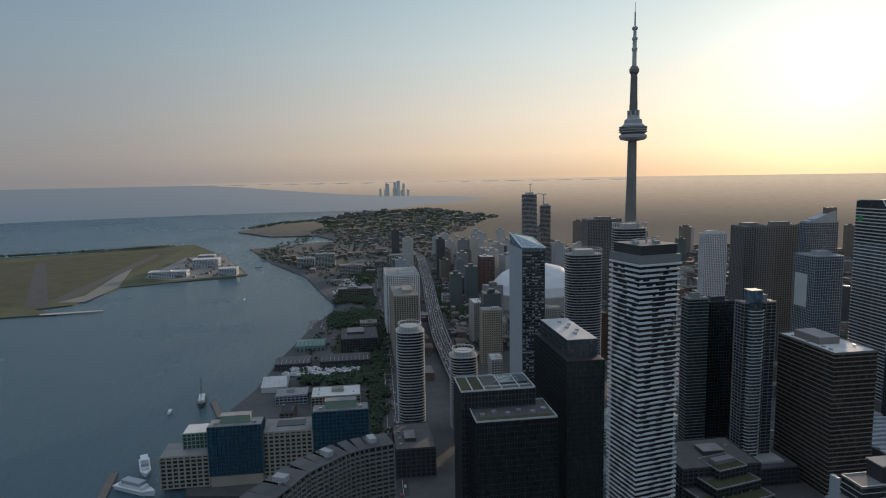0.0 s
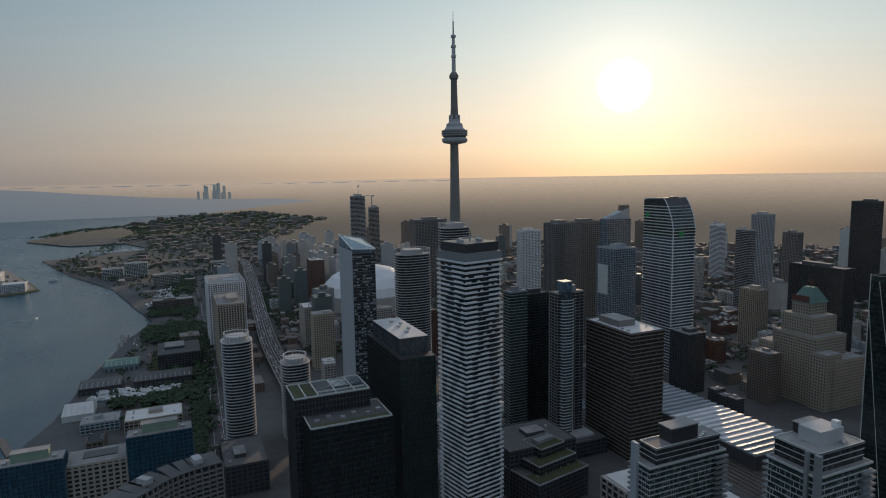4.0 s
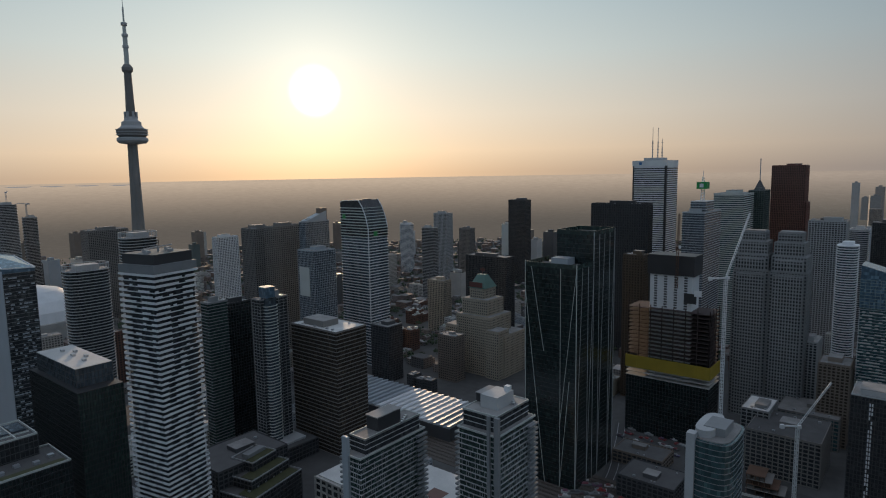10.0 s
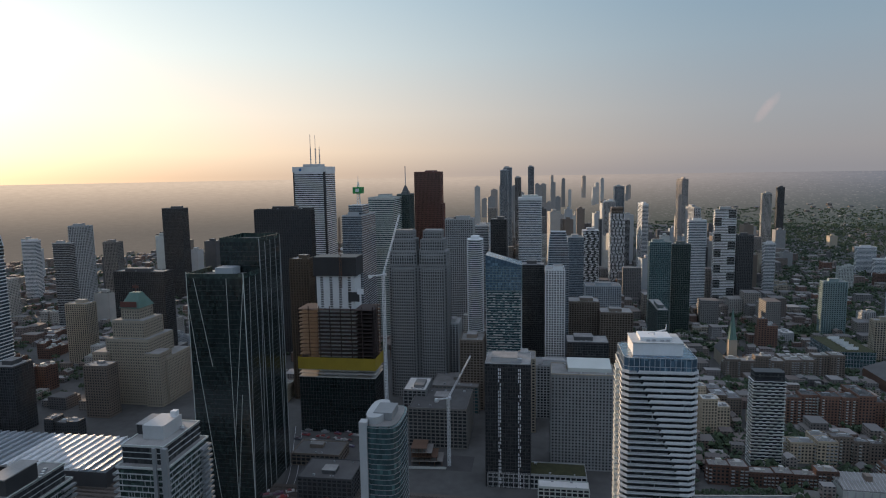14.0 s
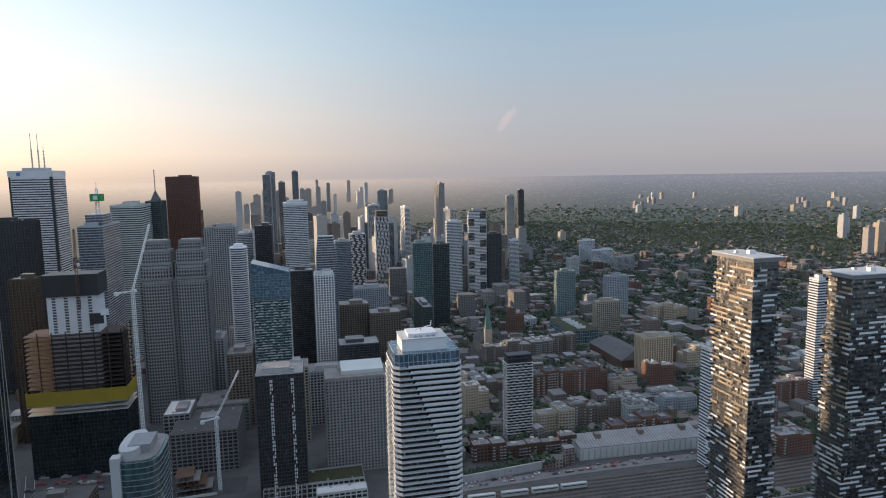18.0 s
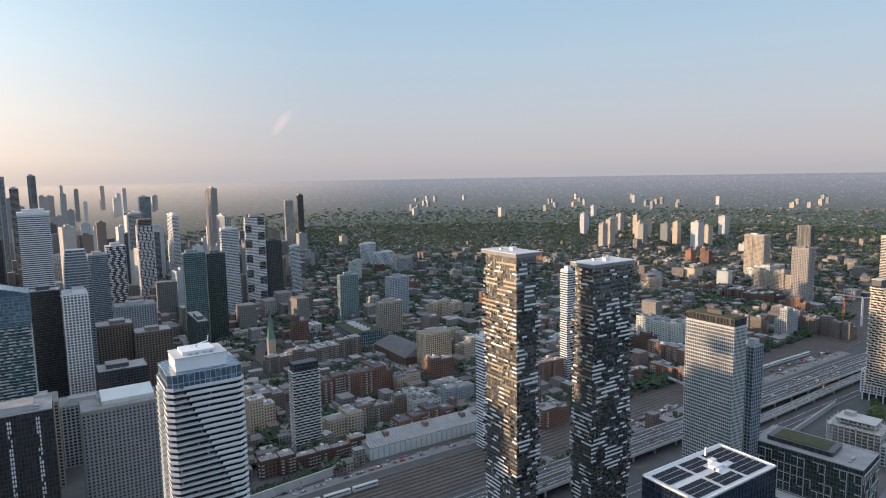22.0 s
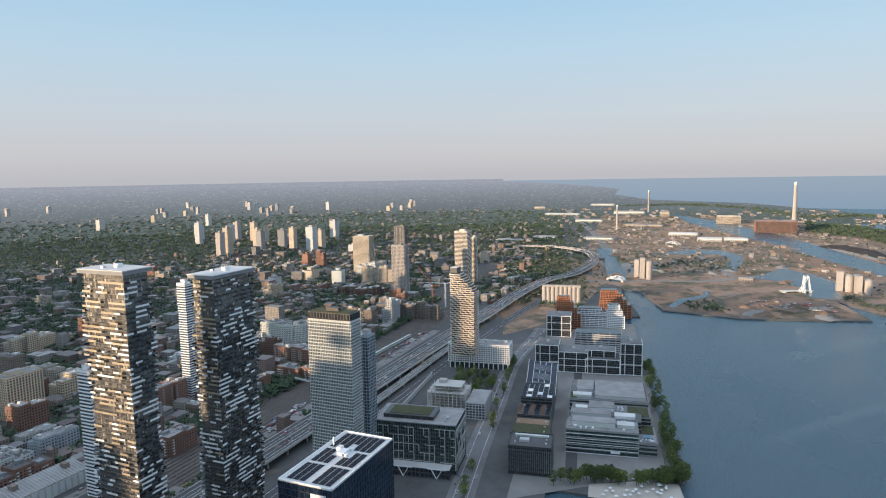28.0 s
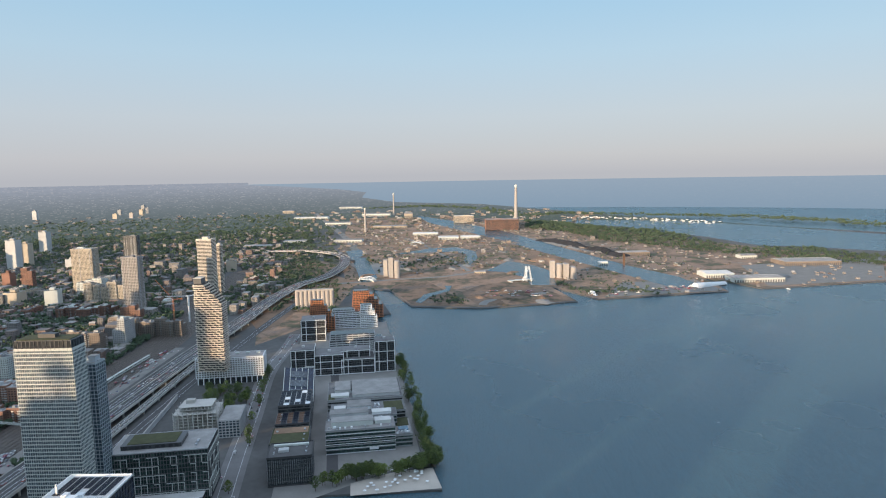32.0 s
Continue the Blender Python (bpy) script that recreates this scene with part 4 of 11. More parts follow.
def diamond_tower(x, y, w, d, h):
    """Dark faceted glass tower with slanting white edges: a tall rear block and a lower front one."""
    t = thing("office_tower", "dark faceted glass office tower with slanting white edge lines", "building", x, y)
    claim(x, y, w, d)
    a, b = w / 2, d / 2
    g = GLASS["navy"]
    p = Pile()
    p.prism([(-a, -b), (a, -b), (a, b * 0.2), (-a, b * 0.2)], 0, h)
    part("front_block", p.mesh("front_block", g), t)
    p = Pile()
    p.prism([(-a * 0.45, -b * 0.15), (a * 0.995, -b * 0.15), (a * 0.995, b), (-a * 0.45, b)], 0, h + 26)
    part("rear_block", p.mesh("rear_block", g), t)
    part("roof_deck", box_mesh(w * 0.9, d * 0.36, 0.4, ROOF_DARK), t, at=(0, -b * 0.55, h + 0.05))
    part("roof_deck", box_mesh(w * 0.66, d * 0.5, 0.4, ROOF_DARK), t, at=(a * 0.27, b * 0.42, h + 26.05))
    part("plant_house", box_mesh(w * 0.32, d * 0.18, 6, PAINT["steel"]), t, "grey plant house", at=(0, -b * 0.4, h + 0.4))
    p = Pile()
    for q in ((-a, -b), (a, -b)):
        p.beam((*q, 0), (*q, h + 5), 0.55)
    p.beam((a * 0.4, -b - 0.1, 0), (a * 0.4, -b - 0.1, h), 0.35)
    for x0, z0, x1, z1 in ((-a, h * 0.9, -a * 0.2, 0), (a * 0.4, h * 0.3, a, h), (a * 0.4, 0, a * 0.75, h * 0.5), (-a * 0.75, h, -a * 0.25, h * 0.62)):
        p.beam((x0, -b - 0.12, z0), (x1, -b - 0.12, z1), 0.35)
    part("edge_line", p.mesh("edge_line", PAINT["pale"]), t, "thin pale edge lines")
    p = Pile()
    m = 7
    for i in range(m):
        y0, y1 = -b + i * d / m, -b + (i + 1) * d / m
        hh = h if (y0 + y1) / 2 < -b * 0.15 else h + 26
        if i % 2 == 0:
            p.beam((a + 0.12, y0, 0), (a + 0.12, y1, hh), 0.32)
        else:
            p.beam((a + 0.12, y1, 0), (a + 0.12, y1, hh), 0.35)
    p.beam((a, b, 0), (a, b, h + 29), 0.5)
    p.beam((a, -b * 0.15, 0), (a, -b * 0.15, h + 29), 0.5)
    part("edge_line", p.mesh("edge_line", PAINT["grey"]), t, "thin pale edge lines")
    p = Pile()
    for i in range(int(h / 4)):
        p.box(-a - 0.03, -b - 0.03, i * 4, a + 0.03, b * 0.2 + 0.03, i * 4 + 0.25)
    for i in range(int((h + 26) / 4)):
        p.box(-a * 0.45 - 0.03, -b * 0.15 - 0.03, i * 4, a + 0.03, b + 0.03, i * 4 + 0.25)
    part("floor_line", p.mesh("floor_line", PAINT["black"]), t, kind="stuff")
    for q, z in (((-a, -b, a, -b + 0.4), h), ((-a, -b + 0.4, -a + 0.4, b * 0.1), h), ((a - 0.4, -b + 0.4, a, -b * 0.15), h), ((-a * 0.45, -b * 0.15, a, -b * 0.15 + 0.4), h + 26), ((-a * 0.45, b - 0.4, a, b), h + 26),
                 ((a - 0.4, -b * 0.15 + 0.4, a, b - 0.4), h + 26), ((-a * 0.45, -b * 0.15 + 0.4, -a * 0.45 + 0.4, b - 0.4), h + 26)):
        p = Pile()
        p.box(q[0], q[1], z, q[2], q[3], z + 4)
        part("parapet_screen", p.mesh("parapet_screen", GLASS["green"]), t)


def unfinished_tower(x, y, w, d, h):
    """Tower under construction: glazed foot, yellow netting, bare steel floors and a white core."""
    t = thing("construction_tower", "unfinished office tower with bare steel floors and yellow netting", "building", x, y)
    claim(x, y, w, d)
    facade(t, 0, 0, w, d, 0, h - 24, "navy", "black", 4.0, 0.4, 0.15, 3, 0.2, 0.2)
    for i in range(3):
        part("floor_slab", box_mesh(w + 1, d + 1, 0.7, PAINT["concrete"]), t, at=(0, 0, h - 20 + i * 4 - 4))
    for i in range(-2, 13):
        z = h + i * 4.1
        part("floor_slab", box_mesh(w - 0.5, d - 0.5, 0.6, PAINT["oxide"]), t, at=(0, 0, z))
        p = Pile()
        for k in range(8):
            q = -w / 2 + 1 + (w - 2) * k / 7
            for s in (-1, 1):
                p.box(q - 0.4, s * (d / 2 - 1) - 0.4, z + 0.6, q + 0.4, s * (d / 2 - 1) + 0.4, z + 4.1)
        for k in range(4):
            q = -d / 2 + 1 + (d - 2) * k / 3
            for s in (-1, 1):
                p.box(s * (w / 2 - 1) - 0.4, q - 0.4, z + 0.6, s * (w / 2 - 1) + 0.4, q + 0.4, z + 4.1)
        p.box(-w / 2 + 0.4, -d / 2 + 0.3, z + 1.5, w / 2 - 0.4, -d / 2 + 0.45, z + 1.7)
        part("steel_frame", p.mesh("steel_columns", PAINT["oxide"]), t, kind="stuff")
    p = Pile()
    n = 14
    for k in range(n):
        q0, q1 = -w / 2 - 0.6 + (w + 1.2) * k / n, -w / 2 - 0.6 + (w + 1.2) * (k + 1) / n
        e = 0.25 * (k % 2)
        p.box(q0, -d / 2 - 0.9 - e, h - 15, q1, -d / 2 - 0.5 - e, h - 2)
    for k in range(6):
        q0, q1 = -d / 2 - 0.6 + (d + 1.2) * k / 6, -d / 2 - 0.6 + (d + 1.2) * (k + 1) / 6
        for s in (-1, 1):
            c = s * (w / 2 + 0.7 + 0.2 * (k % 2))
            p.box(c - 0.2, q0, h - 15, c + 0.2, q1, h - 2)
    part("safety_netting", p.mesh("safety_netting", PAINT["yellow"]), t, "yellow safety netting")
    part("core_wall", box_mesh(w * 0.5, d * 0.7, h + 85, PAINT["white"]), t, "pale concrete core", at=(0, d * 0.05, 0))
    p = Pile()
    for i in range(13):
        for q in (-0.36, -0.12, 0.12, 0.36):
            p.box(q * w * 0.5 - 1.6, d * 0.05 - d * 0.35 - 0.15, h + 52 + i * 2.6 - 1, q * w * 0.5 + 1.6, d * 0.05 - d * 0.35 + 0.1, h + 53.6 + i * 2.6 - 1)
    # dark panels proud of the core wall imitate the shade of recesses
    part("core_recess", p.mesh("core_recess", PAINT["dark"]), t)
    part("climbing_formwork", box_mesh(w * 0.56, d * 0.8, 20, PAINT["black"]), t, "black climbing formwork", at=(0, d * 0.05, h + 85))
    part("sign_board", box_mesh(12, 0.5, 10, PAINT["black"]), t, at=(w * 0.24, -d * 0.35, h + 58))
    part("sign_board", box_mesh(7, 0.5, 6, PAINT["white"]), t, at=(w * 0.33, -d * 0.38, h + 66))


def white_bank_tower(x, y, w, d, h):
    t = thing("office_tower", "white marble office tower with dark corners and roof masts", "building", x, y)
    claim(x, y, w, d)
    facade(t, 0, 0, w - 9, d, 0, h - 10, "dark", "white", 3.9, 2.0, 0.5)
    facade(t, 0, 0, w, d - 9, 0, h - 10, "dark", "white", 3.9, 2.0, 0.5)
    part("corner_core", box_mesh(w - 2.2, d - 2.2, h - 10, PAINT["black"]), t)
    part("crown", box_mesh(w - 1, d - 1, 10, PAINT["white"]), t, at=(0, 0, h - 10))
    part("plant_house", box_mesh(w * 0.5, d * 0.5, 5, PAINT["grey"]), t, at=(0, 0, h))
    for q, k in ((-6, 62), (4, 60), (12, 40)):
        p = Pile()
        p.beam((q, 0, h + 5), (q, 0, h + k * 0.6), 1.4)
        p.beam((q, 0, h + k * 0.6), (q, 0, h + k), 0.7)
        for i in range(5):
            p.box(q - 1.3, -1.3, h + 8 + i * 6, q + 1.3, 1.3, h + 9 + i * 6)
        part("mast", p.mesh("mast", PAINT["grey"]), t, "red and white antenna mast")
    part("logo_disc", box_mesh(5, 0.4, 5, PAINT["blue"]), t, at=(-w * 0.25, -d / 2 - 0.3, h - 8))


def red_tower(x, y, w, d, h):
    t = thing("office_tower", "tall red granite office tower with stepped corners", "building", x, y)
    claim(x, y, w, d)
    facade(t, 0, 0, w, d, 0, h, "brown", "red", 3.9, 0.9, 0.12, 2.6, 1.0, 0.12)
    facade(t, 3, 2, w, d, 0, h - 60, "brown", "red", 3.9, 0.9, 0.12, 2.6, 1.0, 0.12)
    roof_gear(t, w, d, h, random.Random(5), ROOF_DARK, PAINT["red"], 0.4, 3)


def lobed_tower(x, y, w, d, h):
    """Grey stone tower of two stepped lobes."""
    t = thing("office_tower", "grey stone office tower with two stepped lobes", "building", x, y)
    claim(x, y, w, d)
    for i, (k, z) in enumerate(((1.0, h * 0.80), (0.9, h * 0.88), (0.78, h * 0.95), (0.62, h))):
        for s in (-1, 1):
            lw = w * 0.5 * (0.96 if i == 0 else k)
            z0 = 0 if i == 0 else (h * 0.80, h * 0.88, h * 0.95)[i - 1]
            facade(t, s * w * 0.25 * (1.0 if i < 2 else 0.97), 0, lw, d * k, z0, z, "dark", "slate", 3.7, 1.5, 0.3, 2.9, 1.2, 0.1)
            if i < 2:
                facade(t, s * w * 0.25, 0, lw * 0.8, d * k + 5, z0, z - 4, "dark", "slate", 3.7, 1.5, 0.3, 2.9, 1.2, 0.1)
    for s in (-1, 1):
        part("roof_deck", box_mesh(w * 0.28, d * 0.5, 1.0, ROOF), t, at=(s * w * 0.24, 0, h + 0.02))


def castle_hotel(x, y, w, d, h):
    """Big stepped stone hotel with a steep copper roof."""
    t = thing("hotel", "grand stone railway hotel with a steep green copper roof", "building", x, y)
    claim(x, y, w, d)
    gl, wa = "dark", "beige"
    for cx, ww, cy, dd, z in ((0, w, 8, d * 0.8, 58), (-w * 0.38, 20, -d * 0.28, 24, 66), (w * 0.38, 20, -d * 0.28, 24, 66), (0, w * 0.62, 0, d * 0.8, 82), (0, w * 0.46, -2, d * 0.6, 104), (0, w * 0.26, -2, d * 0.42, 118)):
        facade(t, cx, cy, ww, dd, 0, z, gl, wa, 3.6, 1.7, 0.2, 3.2, 1.7, 0.12)
        part("roof_deck", box_mesh(ww - 1, dd - 1, 0.4, ROOF), t, at=(cx, cy, z + 0.05))
    a, b = w * 0.15, d * 0.24
    p = Pile()
    p.prism([(-a, -b - 2), (a, -b - 2), (a, b - 2), (-a, b - 2)], 118.4, 120, [(-a * 0.45, -b * 0.25 - 2, 136), (a * 0.45, -b * 0.25 - 2, 136), (a * 0.45, b * 0.25 - 2, 136), (-a * 0.45, b * 0.25 - 2, 136)])
    part("copper_roof", p.mesh("copper_roof", PAINT["verdigris"]), t, "steep green copper roof")
    part("sign_letters", box_mesh(w * 0.24, 0.6, 7, PAINT["red"]), t, "red roof sign of plain bars", at=(0, -b - 3, 120))
    p = Pile()
    p.beam((0, -2, 136), (0, -2, 146), 0.6)
    p.box(-4, -2.2, 141, 4, -1.8, 144)
    part("flagpole", p.mesh("flagpole", PAINT["red"]), t)


def blue_balcony_tower(x, y, w, d, h):
    t = thing("condo_tower", "blue-green glass condominium tower with pale balcony patches", "building", x, y)
    claim(x, y, w, d)
    panel_rows(t, w - 2, d - 2, h - 34, 0, 3.1, 2.6, "teal", [lambda f, v, u, i, b: chance(f, i, b, 4) < 0.42], ["pale"], 0.9, 1.2, "steel")
    facade(t, 0, 0, w, d, h - 34, h - 6, "sky", "teal", 3.1, 0.5, 0.2, 4, 0.3, 0.2)
    p = Pile()
    a, b = w / 2, d / 2
    p.prism([(-a, -b), (a, -b), (a, b), (-a, b)], h - 6, h, [(-a, -b, h + 8), (a, -b, h - 4), (a, b, h - 4), (-a, b, h + 8)])
    part("crown", p.mesh("crown", GLASS["sky"]), t, "sloping glass crown")


def curved_tower(x, y, w, d, h):
    """Slender tower whose roof bends over in a smooth curve."""
    t = thing("condo_tower", "slender grey glass tower with a curved back and roof", "building", x, y)
    claim(x, y, w, d)
    n = int(h / 3.2)
    for i in range(n):
        v = i / n
        k = 1.0 if v < 0.75 else math.sqrt(max(0.05, 1 - ((v - 0.75) / 0.26) ** 2))
        part("storey", box_mesh(round(w * (0.55 + 0.45 * k), 1), round(d * k, 1), 2.4, GLASS["steel"]), t, at=(0, d * (1 - k) / 2, i * 3.2))
        part("floor_band", box_mesh(round(w * (0.55 + 0.45 * k) + 0.8, 1), round(d * k + 0.8, 1), 0.8, PAINT["steel"]), t, at=(0, d * (1 - k) / 2, i * 3.2 + 2.4))


def patterned_tower(x, y, w, d, h, kind):
    label = {"zig": "dark tower with a white zigzag balcony pattern", "wave": "tower with white wavy vertical strips and a brown top", "stag": "grey tower of staggered white balcony stacks"}[kind]
    t = thing("condo_tower", label, "building", x, y)
    claim(x, y, w, d)
    rules = {"zig": lambda f, v, u, i, b: ((b + (i // 2)) % 4 < 2) if (i // 4) % 2 else ((b - (i // 2)) % 4 < 2),
             "wave": lambda f, v, u, i, b: (b + int(1.5 + 1.5 * math.sin(i * 0.5))) % 3 != 0,
             "stag": lambda f, v, u, i, b: (u < 0.6) if (i // 5) % 2 else (u > 0.3)}
    panel_rows(t, w - 2, d - 2, h, 0, 3.2, 2.6, "dark", [rules[kind]], ["white"], 1.0, 1.7, "grey")
    if kind == "wave":
        facade(t, 0, 0, w * 0.8, d * 0.8, h, h + 14, "brown", "brown", 3.2, 1, 0.3)
    else:
        part("plant_house", box_mesh(w * 0.5, d * 0.5, 5, PAINT["grey"]), t, at=(0, 0, h + 0.35))


def light_strip_tower(x, y, w, d, h):
    t = thing("office_tower", "black office tower with two dotted columns of white panels", "building", x, y)
    claim(x, y, w, d)
    facade(t, 0, 0, w, d, 0, h, "dark", "black", 3.3, 0.7, 0.2, 2.2, 0.4, 0.25, True)
    rnd = random.Random(8)
    p = Pile()
    for i in range(int(h / 3.3)):
        for q in (-0.18, 0.26):
            for e in (-0.7, 0.7):
                if rnd.random() < 0.8:
                    p.box(q * w + e - 0.45, -d / 2 - 0.6, i * 3.3 + 0.3, q * w + e + 0.45, -d / 2 - 0.3, i * 3.3 + 2.6)
    part("white_panel", p.mesh("white_panel", PAINT["white"]), t, "short white upright panels")
    roof_gear(t, w, d, h, rnd, ROOF, PAINT["grey"], 0.6, 4)
    part("roof_unit", box_mesh(w * 0.6, 3, 2.5, METAL), t, at=(0, -d * 0.25, h + 0.25))


def precast_slab(x, y, w, d, h):
    t = thing("hotel", "beige precast slab block with small square windows", "building", x, y)
    claim(x, y, w, d)
    facade(t, 0, 0, w, d, 0, h, "dark", "slate", 2.9, 1.4, 0.3, 3.0, 1.5, 0.06, False)
    roof_gear(t, w, d, h, random.Random(9), ROOF, PAINT["beige"], 0.3, 4)
    p = Pile()
    a, b = w * 0.34, d * 0.3
    p.prism([(-a, -b), (a, -b), (a, b), (-a, b)], h + 0.3, h + 5, [(-a, -b, h + 4), (a, -b, h + 4), (a, b, h + 8), (-a, b, h + 8)])
    part("roof_house", p.mesh("roof_house", PAINT["pale"]), t, "white sloping roof house", at=(6, 2, 0))


def curved_white_condo(x, y, w, d, h):
    t = oval_tower("condo_tower", "rounded condominium tower with pale slab edges and teal glass", x, y, w, d, h, "teal", "steelgrey", 3.0, 0.35, 4.0, 9, 0.2)
    p = Pile()
    p.prism(oval(w * 0.5, d * 0.8, 20, 3), h + 0.5, h + 4.5)
    part("plant_house", p.mesh("plant_house", PAINT["grey"]), t, "grey curved plant screen", at=(-w * 0.2, 0, 0))
    p = Pile()
    p.box(-w / 2 - 0.4, -d / 2 - 0.4, 0, -w / 2 + 4, -d / 2 + 5, h + 3)
    part("corner_fin", p.mesh("corner_fin", PAINT["grey"]), t)


def white_band_tower(x, y, w, d, h):
    """The nearest tower: deep white slab edges with slanted cuts, glass screen and white plant house on top."""
    t = thing("condo_tower", "condominium tower with deep white balcony bands and blue glass", "building", x, y)
    claim(x, y, w, d)
    a, b = w / 2, d / 2
    c = 3.2

    def plan(e, sl=0.0):
        return [(-a - e, -b + c), (-a + c, -b - e), (a - c * 1.2, -b - e), (a + e, -b + c * 0.8), (a + e, b - 2), (a - 2, b + e), (-a + c, b + e), (-a - e, b - c)]
    p = Pile()
    p.prism(plan(-1.6), 0, h - 9)
    part("glazing", p.mesh("glazing", GLASS["dark"]), t)
    n = int((h - 9) / 3.05)
    for k in range(n + 1):
        cut = min(0.86, 0.12 + 0.038 * (n - k))
        p = Pile()
        p.prism(plan(0.0), 0, 0.3)
        pts = plan(0.0)
        rails = Pile()
        for i in range(8):
            q0, q1 = Vector(pts[i]), Vector(pts[(i + 1) % 8])
            nrm = Vector((q1.y - q0.y, q0.x - q1.x)).normalized() * -0.14
            for s0, s1, z1, pile in (((0.0, cut, 0.75, p), (cut, 1.0, 1.8, p), (0.0, cut, 1.6, rails)) if i == 1 else ((0.0, 1.0, 1.75, p),)):
                u0, u1, kk = q0.lerp(q1, s0), q0.lerp(q1, s1), len(pile.v)
                m = nrm * (1.0 if pile is p else 0.5)
                z0 = 0.1 if pile is p else 0.74
                slant = 1.4 if (i == 1 and s0 == cut and cut < 0.8) else 0.0
                w0 = q0.lerp(q1, min(1.0, s0 + slant / (q1 - q0).length))
                pile.v += [(u0.x, u0.y, z0), (u1.x, u1.y, z0), (u1.x + m.x, u1.y + m.y, z0), (u0.x + m.x, u0.y + m.y, z0),
                           (w0.x, w0.y, z1), (u1.x, u1.y, z1), (u1.x + m.x, u1.y + m.y, z1), (w0.x + m.x, w0.y + m.y, z1)]
                pile.f += [tuple(i2 + kk for i2 in f) for f in BOX_FACES]
        band = part("balcony_band", p.mesh("balcony_band", PAINT["white"]), t, at=(0, 0, k * (h - 9) / n))
        part("glass_rail", rails.mesh("glass_rail", PAINT["grey"]), band, "grey glass balustrade")
    rnd = random.Random(2)
    for i in range(n):
        z = i * (h - 9) / n
        if i % 2 == 0:
            u = rnd.uniform(-0.8, 0.8) * a
            part("divider", box_mesh(0.2, 1.5, 2.6, PAINT["steel"]), t, at=(u, -b + 0.75, z + 0.35))
        part("side_balcony", box_mesh(1.8, 9.0, 1.3, PAINT["pale"]), t, "rounded pale balcony", at=(-a - 0.8, b * 0.1, z + 0.3))
    p = Pile()
    pts = plan(-1.0)
    for q0, q1 in zip(pts, pts[1:] + pts[:1]):
        q0, q1 = Vector(q0), Vector(q1)
        m = max(1, int((q1 - q0).length / 2.5))
        for k in range(m):
            u0, u1 = q0.lerp(q1, k / m), q0.lerp(q1, (k + 0.97) / m)
            p.beam((u0.x, u0.y, h - 5.5), (u1.x, u1.y, h - 5.5), 0.25)
            p.beam((u0.x, u0.y, h - 9), (u0.x, u0.y, h - 1), 0.25)
            p.beam((u0.x, u0.y, h - 1), (u1.x, u1.y, h - 1), 0.25)
    part("screen_frame", p.mesh("screen_frame", PAINT["steel"]), t)
    p = Pile()
    p.prism(plan(-1.1), h - 8.7, h - 1.2)
    part("glass_screen", p.mesh("glass_screen", GLASS["sky"]), t, "glazed roof screen")
    part("plant_house", box_mesh(w * 0.66, d * 0.6, 6.5, PAINT["white"]), t, "white plant house", at=(-0.5, 0.5, h - 1.2))
    part("plant_house", box_mesh(w * 0.42, d * 0.4, 2.2, PAINT["white"]), t, at=(-1.0, 0.5, h + 5.3))
    part("plant_roof", box_mesh(w * 0.68, d * 0.62, 0.4, ROOF_PALE), t, at=(-0.5, 0.5, h + 5.2))
    for q in (-5, -2, 2, 5):
        part("roof_unit", box_mesh(1.6, 1.4, 0.9, METAL), t, at=(q, -d * 0.2, h + 5.6))
    p = Pile()
    p.beam((-4, 0, h + 8.2), (5, 1, h + 10.0), 0.5)
    p.beam((5, 1, h + 10), (5.4, 1, h + 12.8), 0.4)
    p.beam((-1, 0, h + 7.5), (-1, 0, h + 9), 0.9)
    part("window_crane", p.mesh("window_crane", PAINT["white"]), t, "white window-cleaning crane")


